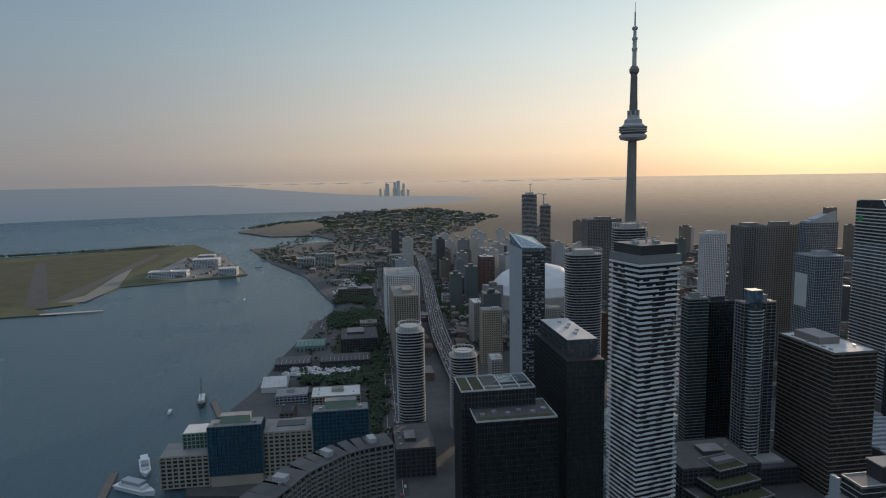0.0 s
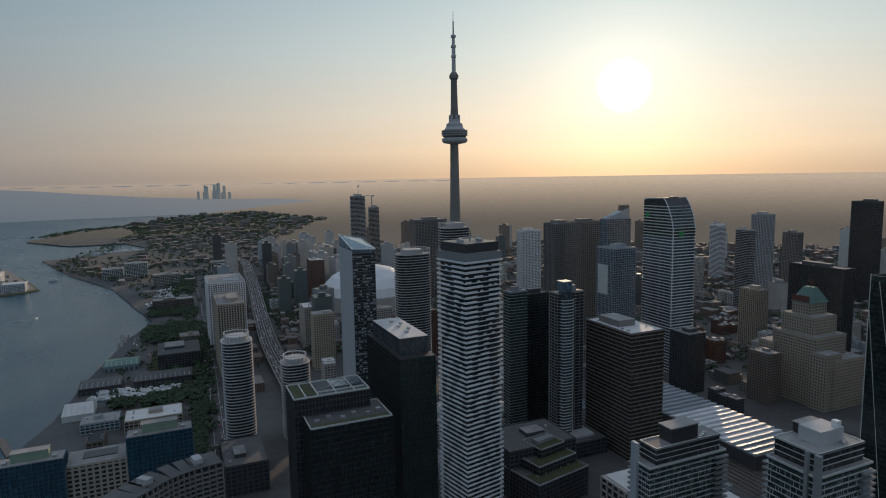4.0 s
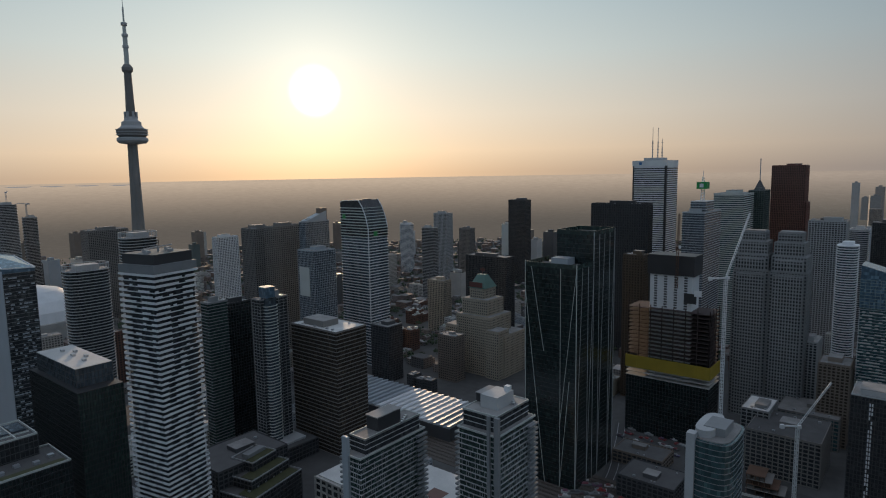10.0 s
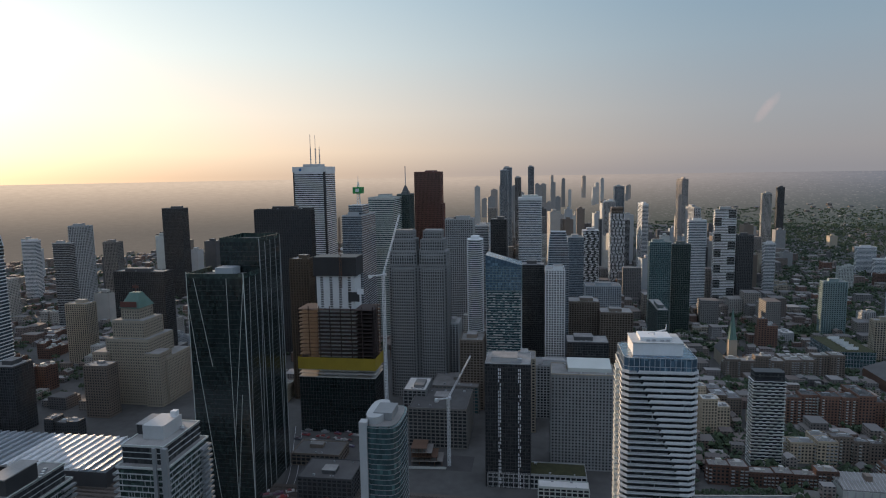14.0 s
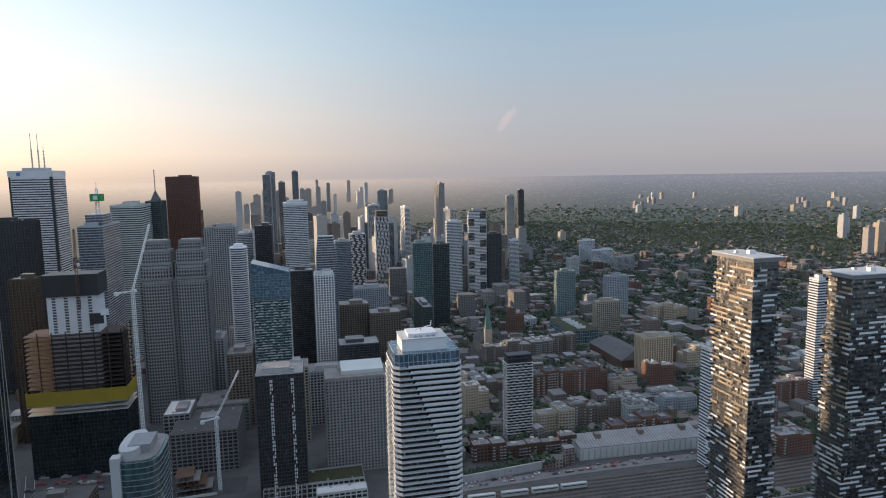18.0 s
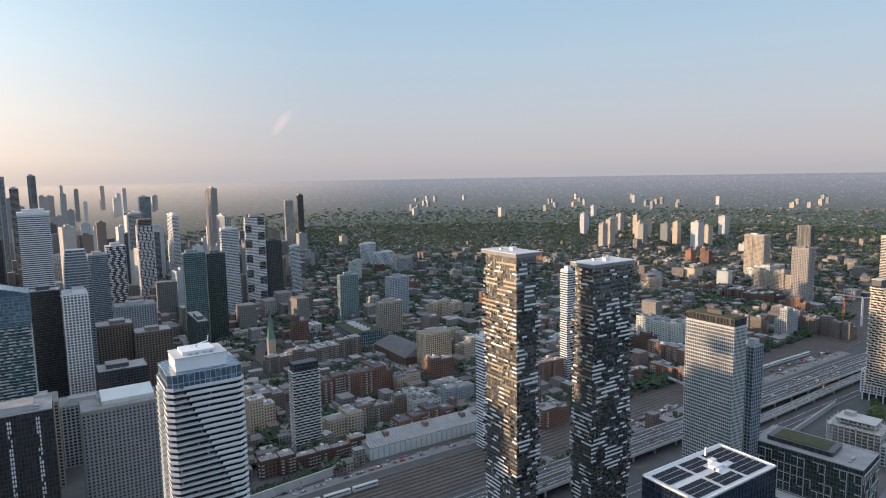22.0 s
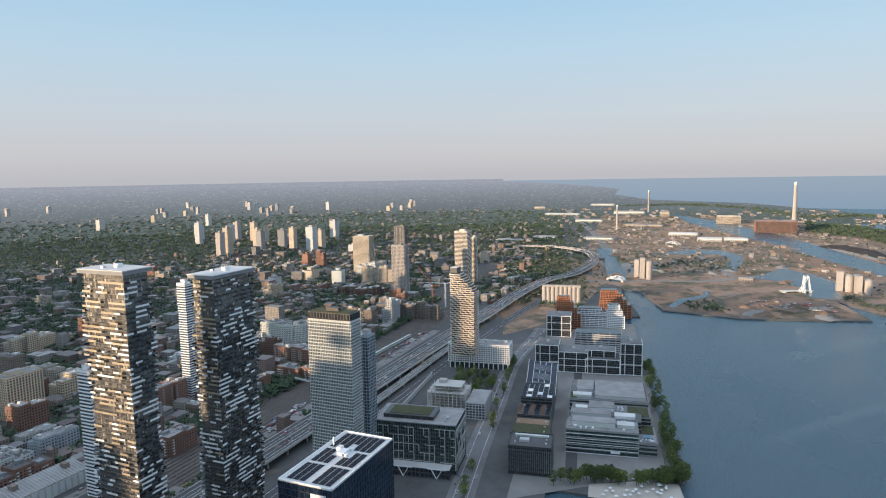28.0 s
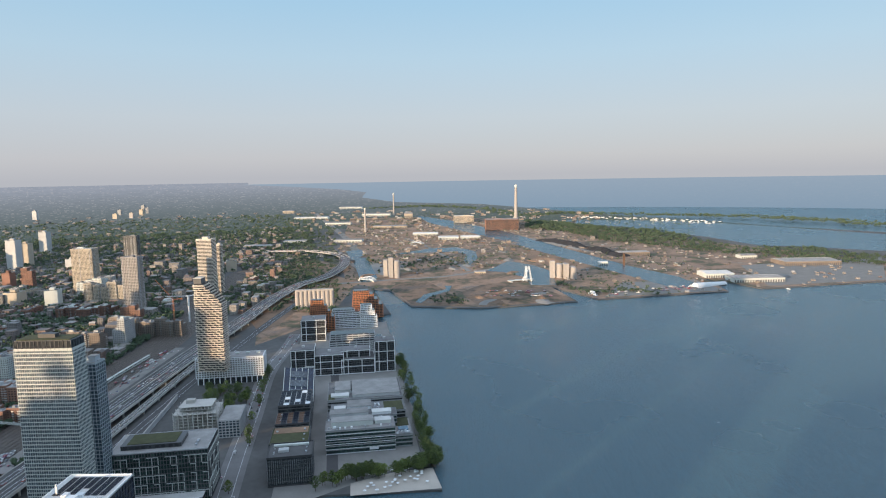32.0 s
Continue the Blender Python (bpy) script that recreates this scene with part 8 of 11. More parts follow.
def volumes(t, vols, glass, wall, deck, rnd, fl=3.2, band=1.35, step=3.6, pier=1.3, balconies=0.0):
    """One building of several joined volumes (x0, y0, x1, y1, height): glazing, walls with window openings, roofs, roof plant, balconies."""
    g, w, r, q, b = Pile(), Pile(), Pile(), Pile(), Pile()
    for x0, y0, x1, y1, h in vols:
        g.box(x0 + 0.35, y0 + 0.35, 0, x1 - 0.35, y1 - 0.35, h)
        n = max(1, int(h / fl + 0.5))
        for i in range(n + 1):
            z = min(i * h / n, h - band + 0.4)
            w.box(x0, y0, z, x1, y1, z + band)
        for a0, a1, side in ((x0, x1, 0), (y0, y1, 1)):
            m = max(1, int((a1 - a0) / step + 0.5))
            for i in range(m + 1):
                c = a0 + (a1 - a0) * i / m
                c0, c1 = max(a0, c - pier / 2), min(a1, c + pier / 2)
                for e0, e1 in (((y0 - 0.06, y0 + 0.4), (y1 - 0.4, y1 + 0.06)) if side == 0 else ((x0 - 0.06, x0 + 0.4), (x1 - 0.4, x1 + 0.06))):
                    if side == 0:
                        w.box(c0, e0, 0, c1, e1, h + 0.3)
                    else:
                        w.box(e0, c0, 0, e1, c1, h + 0.3)
                if balconies and i < m and rnd.random() < balconies:
                    for k in range(1, n):
                        z = k * h / n
                        u0, u1 = c + pier * 0.5, c + (a1 - a0) / m - pier * 0.4
                        if side == 0:
                            b.box(u0, y0 - 1.5, z, u1, y0, z + 0.2)
                            b.box(u0, y0 - 1.5, z + 0.2, u1, y0 - 1.4, z + 1.2)
                        else:
                            b.box(x0 - 1.5, u0, z, x0, u1, z + 0.2)
                            b.box(x0 - 1.5, u0, z + 0.2, x0 - 1.4, u1, z + 1.2)
        for p0, p1, p2, p3 in ((x0, y0, x1, y0 + 0.35), (x0, y1 - 0.35, x1, y1), (x0, y0 + 0.35, x0 + 0.35, y1 - 0.35), (x1 - 0.35, y0 + 0.35, x1, y1 - 0.35)):
            w.box(p0, p1, h + 0.3, p2, p3, h + 1.2)
        r.box(x0 + 0.36, y0 + 0.36, h + 0.42, x1 - 0.36, y1 - 0.36, h + 0.6)
        ww, dd = x1 - x0, y1 - y0
        hw, hd = ww * rnd.uniform(0.18, 0.4), dd * rnd.uniform(0.18, 0.4)
        ox, oy = (x0 + x1) / 2 + rnd.uniform(-0.22, 0.22) * ww, (y0 + y1) / 2 + rnd.uniform(-0.22, 0.22) * dd
        q.box(ox - hw / 2, oy - hd / 2, h + 0.6, ox + hw / 2, oy + hd / 2, h + rnd.uniform(2.6, 4.2))
        for i in range(int(ww * dd / 70) + 3):
            a, c, e = rnd.uniform(x0 + 1.5, x1 - 1.5), rnd.uniform(y0 + 1.5, y1 - 1.5), rnd.uniform(0.4, 1.1)
            q.box(a - e, c - e * 0.7, h + 0.6, a + e, c + e * 0.7, h + 0.6 + e * rnd.uniform(0.8, 1.6))
    part("glazing", g.mesh("glazing", GLASS[glass]), t)
    part("wall_grid", w.mesh("wall_grid", PAINT[wall]), t, kind="stuff")
    part("roof_deck", r.mesh("roof_deck", deck), t, kind="stuff")
    part("roof_plant", q.mesh("roof_plant", PAINT[rnd.choice(("grey", "pale", "concrete", "steelgrey"))]), t, kind="stuff")
    if b.v:
        part("balcony", b.mesh("balcony", PAINT[rnd.choice(("pale", "grey", "steelgrey"))]), t, kind="stuff")


def cut_plan(w, d, h, rnd, piece=17.0):
    """Cut an oblong plan into a row of house-sized volumes of uneven height and depth."""
    long, deep = max(w, d), min(w, d)
    n = max(1, int(long / piece + 0.5)) if h < 60 else 1
    cuts = [-long / 2] + [-long / 2 + long * (i + rnd.uniform(-0.22, 0.22)) / n for i in range(1, n)] + [long / 2]
    out = []
    for u0, u1 in zip(cuts, cuts[1:]):
        hh = h * rnd.uniform(0.66, 1.05) if n > 1 else h
        v0, v1 = -deep / 2 + deep * rnd.uniform(0, 0.2) * (n > 1), deep / 2 - deep * rnd.uniform(0, 0.2) * (n > 1)
        parts = [(v0, v1, hh)]
        if deep > 24 and n > 1:
            m = v0 + (v1 - v0) * rnd.uniform(0.4, 0.6)
            parts = [(v0, m, hh), (m + 0.02, v1, hh * rnd.uniform(0.6, 1.0))]
        for a, b, z in parts:
            out.append((u0, a, u1, b, z) if w >= d else (a, u0, b, u1, z))
    return out


def row_block(name, label, x, y, w, d, h, wall="brick", turn=0.0):
    """Flat-roofed block of uneven volumes with rows of real windows."""
    rnd = random.Random(int(abs(x) * 7 + abs(y) * 13 + h))
    t = thing(name, label, "building", x, y, GROUND, turn)
    claim(x, y, w, d, turn)
    volumes(t, cut_plan(w, d, h, rnd), "dark", wall, rnd.choice((ROOF, ROOF, ROOF_MID, ROOF_DARK)), rnd, 3.1, 1.35, 3.3, 1.35, 0.3)
    return t


row_block("brick_row", "long red-brown brick apartment row", 202, 552, 106, 16, 17, "brick_dark")
row_block("brick_block", "yellow-brown brick apartment block", 255, 609, 39.8, 30.0, 23.6, "cream")
row_block("brick_block", "grey-brown brick apartment block", 311, 610, 77.9, 26.0, 26.3, "brown")
row_block("brick_block", "red brick warehouse block", 315, 707, 96.8, 45.0, 36.5, "brick")
row_block("brick_block", "brown brick apartment court", 207, 722, 39.0, 40.0, 35.4, "brown")
row_block("brick_block", "brown brick apartment terrace", 320, 859, 142.9, 40.0, 34.4, "brown")
row_block("brick_block", "white and red corner block", 351, 605, 36.5, 40.0, 27.8, "pale")
row_block("brick_block", "red brick block beside the tracks", 336, 570, 70.2, 20.0, 20.4, "brick")
row_block("brick_block", "pale stuccoed walk-up flats", 381, 692, 34.5, 30.0, 22.4, "cream")
row_block("brick_block", "grey office terrace with flat roof", 410, 615, 39.5, 30.0, 20.8, "steel")
row_block("brick_block", "sunlit orange brick flats", 655, 1019, 70.1, 30.0, 31.1, "cream")
row_block("brick_block", "brick flats with stepped roof", 754, 560, 40.0, 68.9, 33.3, "brick")
row_block("brick_block", "low red brick works building", 695, 516, 30.0, 57.6, 18.6, "brick")
row_block("brick_block", "white framed loft block with windows", 842, 646, 40.0, 88.1, 49.7, "pale")
row_block("brick_block", "long dark red brick school", 1254, 736, 60.0, 99.1, 24.0, "brick_dark")
row_block("brick_block", "brown mid-rise flats by the tracks", 983, 583, 30.0, 54.2, 33.6, "brown")
row_block("brick_block", "long brick flats by the railway", 1084, 532, 30.0, 127.8, 33.9, "brown")
row_block("brick_block", "concrete flats under construction", 1404, 774, 40.0, 91.2, 45.6, "beige")
row_block("condo_tower", "slim tan condominium tower", 1257, 640, 24.0, 32.4, 120.6, "stone")
row_block("brick_block", "pale loft block with windows", 1484, 854, 40.0, 57.3, 42.1, "pale")
row_block("brick_block", "red brick building in a yard", 547, 604, 39.8, 30.0, 30.6, "brick")
row_block("brick_block", "red brick building in a yard", 456, 495, 37.5, 24.0, 25.7, "brick")
row_block("condo_tower", "dark glass condominium tower with white sail", 2061, 1045, 24.0, 44.2, 92.7, "dark")
row_block("condo_tower", "concrete condominium tower under construction", 1522, 890, 30.0, 51.8, 110.4, "beige")


def market_hall(x, y):
    t = thing("market_hall", "long dark-roofed brick market hall", "hall", x, y)
    claim(x, y, 60, 110)
    part("wall", box_mesh(52, 100, 14, PAINT["brick_dark"]), t)
    p = Pile()
    p.prism([(-27, -51), (27, -51), (27, 51), (-27, 51)], 14.05, 15, [(-3, -44, 25), (3, -44, 25), (3, 44, 25), (-3, 44, 25)])
    part("roof", p.mesh("roof", ROOF_DARK), t, "dark hipped roof")


def green_hall(x, y):
    t = thing("market_hall", "new market hall with a planted roof and glazed shed lights", "hall", x, y)
    claim(x, y, 60, 90)
    facade(t, 0, 0, 52, 80, 0, 22, "teal", "steel", 5, 0.5, 0.3, 4, 0.3, 0.2)
    part("planted_roof", box_mesh(52, 80, 0.6, GREENROOF), t, at=(0, 0, 22.05))
    for i in range(5):
        p = Pile()
        p.prism([(-6, -30 + i * 14), (8, -30 + i * 14), (8, -22 + i * 14), (-6, -22 + i * 14)], 22.7, 24, [(-6, -30 + i * 14, 27), (8, -30 + i * 14, 27), (8, -22 + i * 14, 24), (-6, -22 + i * 14, 24)])
        part("roof_light", p.mesh("roof_light", PAINT["white"]), t)


market_hall(449, 814)
green_hall(433, 945)


def church(x, y):
    t = thing("church", "stone cathedral with a tall green spire", "church", x, y)
    claim(x, y, 40, 60)
    part("nave", box_mesh(20, 44, 18, PAINT["beige"]), t)
    p = Pile()
    p.prism([(-10.5, -22.5), (10.5, -22.5), (10.5, 22.5), (-10.5, 22.5)], 18.05, 18.5, [(-0.3, -22, 29), (0.3, -22, 29), (0.3, 22, 29), (-0.3, 22, 29)])
    part("roof", p.mesh("roof", ROOF_DARK), t)
    part("bell_tower", box_mesh(11, 11, 42, PAINT["beige"]), t, at=(0, -26, 0))
    part("spire", mesh_of("spire", *lathe([(6.6, 42), (5.6, 46), (0.2, 86)], 8), PAINT["verdigris"]), t, "green copper spire", at=(0, -26, 0))


church(266, 912)


# ---- eastern bayfront ----
Q = 9.0
UQ, VQ = Vector((math.cos(radians(Q)), math.sin(radians(Q)))), Vector((-math.sin(radians(Q)), math.cos(radians(Q))))


def quay(o, u, v):
    """Place at u along and v across the waterfront street from a corner o."""
    return o[0] + UQ.x * u + VQ.x * v, o[1] + UQ.y * u + VQ.y * v


def bay_block(t, u0, u1, v0, v1, h, glass, wall, fl, band, proud, roof, pier=0, z0=0):
    """One block of a building, from corner to corner in its own frame."""
    cx, cy, w, d = (u0 + u1) / 2, (v0 + v1) / 2, u1 - u0, v1 - v0
    facade(t, cx, cy, w, d, z0, h, glass, wall, fl, band, proud, pier, 0.3, 0.25, True)
    part("roof_deck", box_mesh(round(w, 1), round(d, 1), 0.4, roof), t, at=(cx, cy, h + 0.06))
    p = Pile()
    for q in ((u0, v0, u1, v0 + 0.4), (u0, v1 - 0.4, u1, v1), (u0, v0 + 0.4, u0 + 0.4, v1 - 0.4), (u1 - 0.4, v0 + 0.4, u1, v1 - 0.4)):
        p.box(q[0], q[1], h + 0.4, q[2], q[3], h + 1.2)
    part("parapet", p.mesh("parapet", PAINT[wall]), t)


def media_block(x, y):
    """Long low broadcasting house: stepped white-roofed blocks with planted terraces."""
    t = thing("media_building", "long low glass media building with white roofs and planted terraces", "building", x, y, GROUND, Q)
    claim(*quay((x, y), 70, 44), 150, 92, Q)
    bay_block(t, -5, 24, 18, 88, 24, "green", "steelgrey", 4.0, 0.9, 0.5, ROOF)
    bay_block(t, 24, 44, 14, 87, 25, "green", "steelgrey", 4.0, 0.9, 0.5, ROOF_MID)
    bay_block(t, 44, 74, 3, 84, 22, "dark", "steelgrey", 4.4, 1.2, 0.4, ROOF_MID)
    bay_block(t, 78, 142, 3, 88, 25, "dark", "slate", 5.0, 1.6, 0.4, ROOF_MID)
    bay_block(t, 0, 44, 0, 18, 13, "green", "steelgrey", 4.4, 1.5, 0.4, ROOF)
    for u0, u1, v0, v1, z, h, m in ((4, 18, 40, 82, 24.5, 5, "pale"), (6, 16, 22, 38, 24.5, 3, "pale"), (26, 40, 44, 84, 25.5, 4, "grey"), (28, 38, 20, 40, 25.5, 2.5, "white"), (50, 70, 40, 66, 22.5, 5, "white"),
                                 (52, 60, 68, 80, 22.5, 3, "pale"), (84, 136, 6, 60, 25.5, 3.2, "grey"), (100, 132, 62, 80, 25.5, 4, "grey"), (86, 96, 64, 84, 25.5, 2, "pale")):
        part("roof_house", box_mesh(u1 - u0, v1 - v0, h, PAINT[m]), t, "pale plant house", at=((u0 + u1) / 2, (v0 + v1) / 2, z))
        part("roof_cap", box_mesh(u1 - u0 + 0.6, v1 - v0 + 0.6, 0.4, ROOF if h > 3 else ROOF_PALE), t, at=((u0 + u1) / 2, (v0 + v1) / 2, z + h))
    for u0, u1, v0, v1, z in ((22, 43, 2, 17, 13.6), (46, 72, 5, 26, 22.6), (46, 60, 70, 83, 22.6), (79, 98, 80, 87, 25.6)):
        part("planted_roof", box_mesh(u1 - u0, v1 - v0, 0.5, GREENROOF), t, at=((u0 + u1) / 2, (v0 + v1) / 2, z))
    part("skylight", box_mesh(8, 10, 2.2, GLASS["sky"]), t, at=(12, 9, 13.5))
    rnd = random.Random(12)
    for i in range(44):
        a, b = rnd.choice(((rnd.uniform(-2, 2), rnd.uniform(20, 86), 24.5), (rnd.uniform(20, 23), rnd.uniform(20, 86), 24.5), (rnd.uniform(46, 72), rnd.uniform(28, 38), 22.5), (rnd.uniform(98, 138), rnd.uniform(61, 86), 25.5), (rnd.uniform(2, 8), rnd.uniform(3, 16), 13.5))), 0
        s = rnd.uniform(1.2, 3.0)
        part("roof_unit", box_mesh(round(s, 1), 2.0, 1.6, METAL if i % 3 else PAINT["white"]), t, at=a)
    part("sign_bar", box_mesh(0.4, 9, 2.4, PAINT["white"]), t, "plain white sign", at=(-5.3, 40, 2.5))
    p = Pile()
    for i in range(5):
        p.box(-5.6, 18, 0.4 + i * 4.9, -5.2, 88, 0.9 + i * 4.9)
    part("sun_shade", p.mesh("sun_shade", PAINT["white"]), t)


media_block(611, 36)


def framed_condo(x, y, w, d, steps, name_label):
    """Dark glazed slab with white frames that wrap groups of storeys."""
    t = thing("condo_block", name_label, "building", x, y, GROUND, Q)
    claim(x, y, w, d, Q)
    for cx, cy, ww, dd, h in steps:
        facade(t, cx, cy, ww, dd, 0, h, "dark", "dark", 3.2, 0.5, 0.6, 3.5, 0.25, 0.2)
        part("roof_deck", box_mesh(ww, dd, 0.5, ROOF_MID), t, at=(cx, cy, h + 0.05))
        for z in ((0.2, h * 0.33, h * 0.66, h - 0.6) if h > 24 else (0.2, h * 0.5, h - 0.6)):
            p = Pile()
            e = 0.6
            p.box(cx - ww / 2 - e, cy - dd / 2 - e, z, cx + ww / 2 + e, cy - dd / 2 + 0.2, z + 0.8)
            p.box(cx - ww / 2 - e, cy - dd / 2 + 0.2, z, cx - ww / 2 + 0.2, cy + dd / 2 + e, z + 0.8)
            part("white_frame", p.mesh("white_frame", PAINT["white"]), t)
        for q in (-0.5, -0.12, 0.3, 0.5):
            p = Pile()
            p.box(cx - ww / 2 - 0.9, cy + q * dd - 0.5, 0, cx - ww / 2, cy + q * dd + 0.5, h)
            part("white_frame", p.mesh("white_frame", PAINT["white"]), t)
        part("roof_unit", box_mesh(5, 4, 2.5, PAINT["grey"]), t, at=(cx, cy, h + 0.5))
    return t


framed_condo(861, 74, 40, 145, ((13, 14, 26, 28, 44), (15, 52, 34, 46, 21), (20, 55, 26, 40, 31), (16, 92, 36, 40, 29), (17, 128, 34, 32, 37), (7, 80, 14, 90, 14)), "long stepped dark glass condominium with white frames")
framed_condo(*quay((1031, 204), 20, 21), 40, 40, ((0, 0, 38, 40, 36),), "black glass office cube with a pale roof")


def terraced(x, y, w, d, h, wall, label, group=""):
    """Stepped terraces of flats with bare or white slabs."""
    t = thing("terraced_flats", label, "building", x, y, GROUND, Q, group)
    claim(x, y, w, d, Q)
    n = int(h / 3.2)
    rnd = random.Random(int(w * 3 + h))
    for i in range(n):
        k = 1 - 0.16 * max(0, (i - n // 3) // 3)
        part("storey", box_mesh(round(w * k - 2, 1), round(d * k - 2, 1), 3.2, GLASS["dark"]), t, at=((1 - k) * w * 0.3, (1 - k) * d * 0.4, i * 3.2))
        part("floor_slab", box_mesh(round(w * k, 1), round(d * k, 1), 0.9 if wall == "orange" else 1.5, PAINT[wall]), t, at=((1 - k) * w * 0.3, (1 - k) * d * 0.4, i * 3.2))
        p = Pile()
        for q in range(9):
            u = -d * k / 2 + d * k * q / 8
            p.box(-w * k / 2 - 0.1, u - 0.5, 0, -w * k / 2 + 0.7, u + 0.5, 3.2)
        part("fin_row", p.mesh("fin_row", PAINT[wall]), t, at=((1 - k) * w * 0.3, (1 - k) * d * 0.4, i * 3.2), kind="stuff")


terraced(1098, 223, 26, 44, 60, "orange", "unfinished flats with bare orange insulation boards")
terraced(1220, 157, 40, 60, 52, "orange", "unfinished stepped flats with orange sheathing")
terraced(1135, 183, 34, 60, 34, "white", "white stepped waterside flats")
terraced(1131, 144, 24, 30, 44, "white", "white stepped waterside flats")
terraced(974, 145, 34, 84, 30, "grey", "curved grey waterside flats")


def small_stack(x, y):
    """Row of low dark pavilions with solar and planted roofs beside the street."""
    o = (x, y)
    for u0, u1, v0, v1, h, roof, label in ((0, 31, 0, 40, 27, ROOF_DARK, "dark slatted office pavilion with stepped floors"), (33, 74, 5, 42, 25, GREENROOF, "low pavilion with a planted roof"),
                                           (92, 124, 8, 43, 21, PANEL, "dark pavilion with a reddish solar roof"), (127, 174, 8, 43, 28, PANEL, "black pavilion with a solar and white roof")):
        w, d = u1 - u0, v1 - v0
        t = tower("pavilion", label, "building", *quay(o, (u0 + u1) / 2, (v0 + v1) / 2), w, d, h, "dark", "dark" if u0 else "black", 3.9, 1.0, 0.4, 0, 0, 0, True, ROOF_PALE if u0 == 127 else roof if roof is not PANEL else ROOF_DARK, 0.0, 3, Q)
        if u0 == 0:
            for i in range(22):
                p = Pile()
                p.box(-w / 2 - 0.7, -d / 2 + 0.6 + i * (d - 1.2) / 21, 3, -w / 2 - 0.4, -d / 2 + 0.75 + i * (d - 1.2) / 21, h - 2)
                part("slat", p.mesh("slat", PAINT["steel"]), t)
            part("roof_frame", box_mesh(3, d * 0.8, 1.6, PAINT["pale"]), t, at=(w * 0.3, 0, h + 0.3))
            part("roof_unit", box_mesh(6, 9, 2.2, PAINT["grey"]), t, at=(-2, 6, h + 0.3))
        if u0 == 33:
            part("bare_bed", box_mesh(w * 0.34, d * 0.9, 0.2, EARTH), t, at=(w * 0.3, 0, h + 0.28))
        if roof is PANEL:
            for i in range(5):
                for j in range(6):
                    m = PAINT["white"] if (u0 == 127 and (i * 5 + j * 3) % 11 < 2) else (PAINT["rust"] if u0 == 92 and j % 2 else PANEL)
                    part("solar_panel", box_mesh(round(w / 5 - 1.2, 1), round(d / 6 - 0.7, 1), 0.25, m), t, at=(-w / 2 + w * (i + 0.5) / 5, -d / 2 + d * (j + 0.5) / 6, h + 0.5))


small_stack(534.5, 123)


def glass_wedge(x, y):
    t = thing("pavilion", "glass pavilion with a steep sloping roof", "building", x, y, GROUND, Q)
    claim(x, y, 52, 40, Q)
    a, b = 24, 18
    p = Pile()
    p.prism([(-a, -b), (a, -b), (a, b), (-a, b)], 0, 10, [(-a, -b, 8), (a, -b, 34), (a, b, 38), (-a, b, 12)])
    part("hall", p.mesh("hall", GLASS["deep"]), t)
    for i in range(6):
        v = -b + i * 2 * b / 5
        k = i / 5 * 4
        p = Pile()
        p.beam((-a, v, 8.3 + k), (a, v, 34.3 + k), 0.7)
        part("roof_rib", p.mesh("roof_rib", PAINT["pale"]), t)
    for i in range(3):
        u0, u1 = -17 + i * 13, -8 + i * 13
        z0, z1 = 8 + (u0 + a) * 26 / 48, 8 + (u1 + a) * 26 / 48
        p = Pile()
        p.prism([(u0, -10), (u1, -10), (u1, 10), (u0, 10)], z0, z0 + 1, [(u0, -10, z0 + 1.8), (u1, -10, z1 + 1.8), (u1, 10, z1 + 4), (u0, 10, z0 + 4)])
        part("roof_light", p.mesh("roof_light", GLASS["steel"]), t)


glass_wedge(*quay((534.5, 123), 214, 27))


def podium_row(x, y):
    t = thing("apartment_block", "long white mid-rise block with square openings over tall columns", "building", x, y, GROUND, Q)
    claim(x, y, 36, 100, Q)
    facade(t, 0, 0, 30, 88, 9, 36, "dark", "white", 3.1, 1.1, 0.5, 3.4, 1.1, 0.4)
    part("glazing", box_mesh(26, 84, 9, GLASS["dark"]), t)
    for i in range(13):
        for s in (-1, 1):
            part("column", box_mesh(1.2, 1.2, 9, PAINT["white"]), t, at=(s * 14, -42 + i * 84 / 12, 0))
    part("roof_deck", box_mesh(28, 86, 0.5, ROOF), t, at=(0, 0, 36.1))
    for i in range(6):
        part("roof_unit", box_mesh(4, 5, 2, PAINT["pale"]), t, at=(2, -36 + i * 14, 36.6))


podium_row(*quay((822, 251), 15, 43))
framed_block(*quay((508, 206), 21, 40), 42, 80, 47)


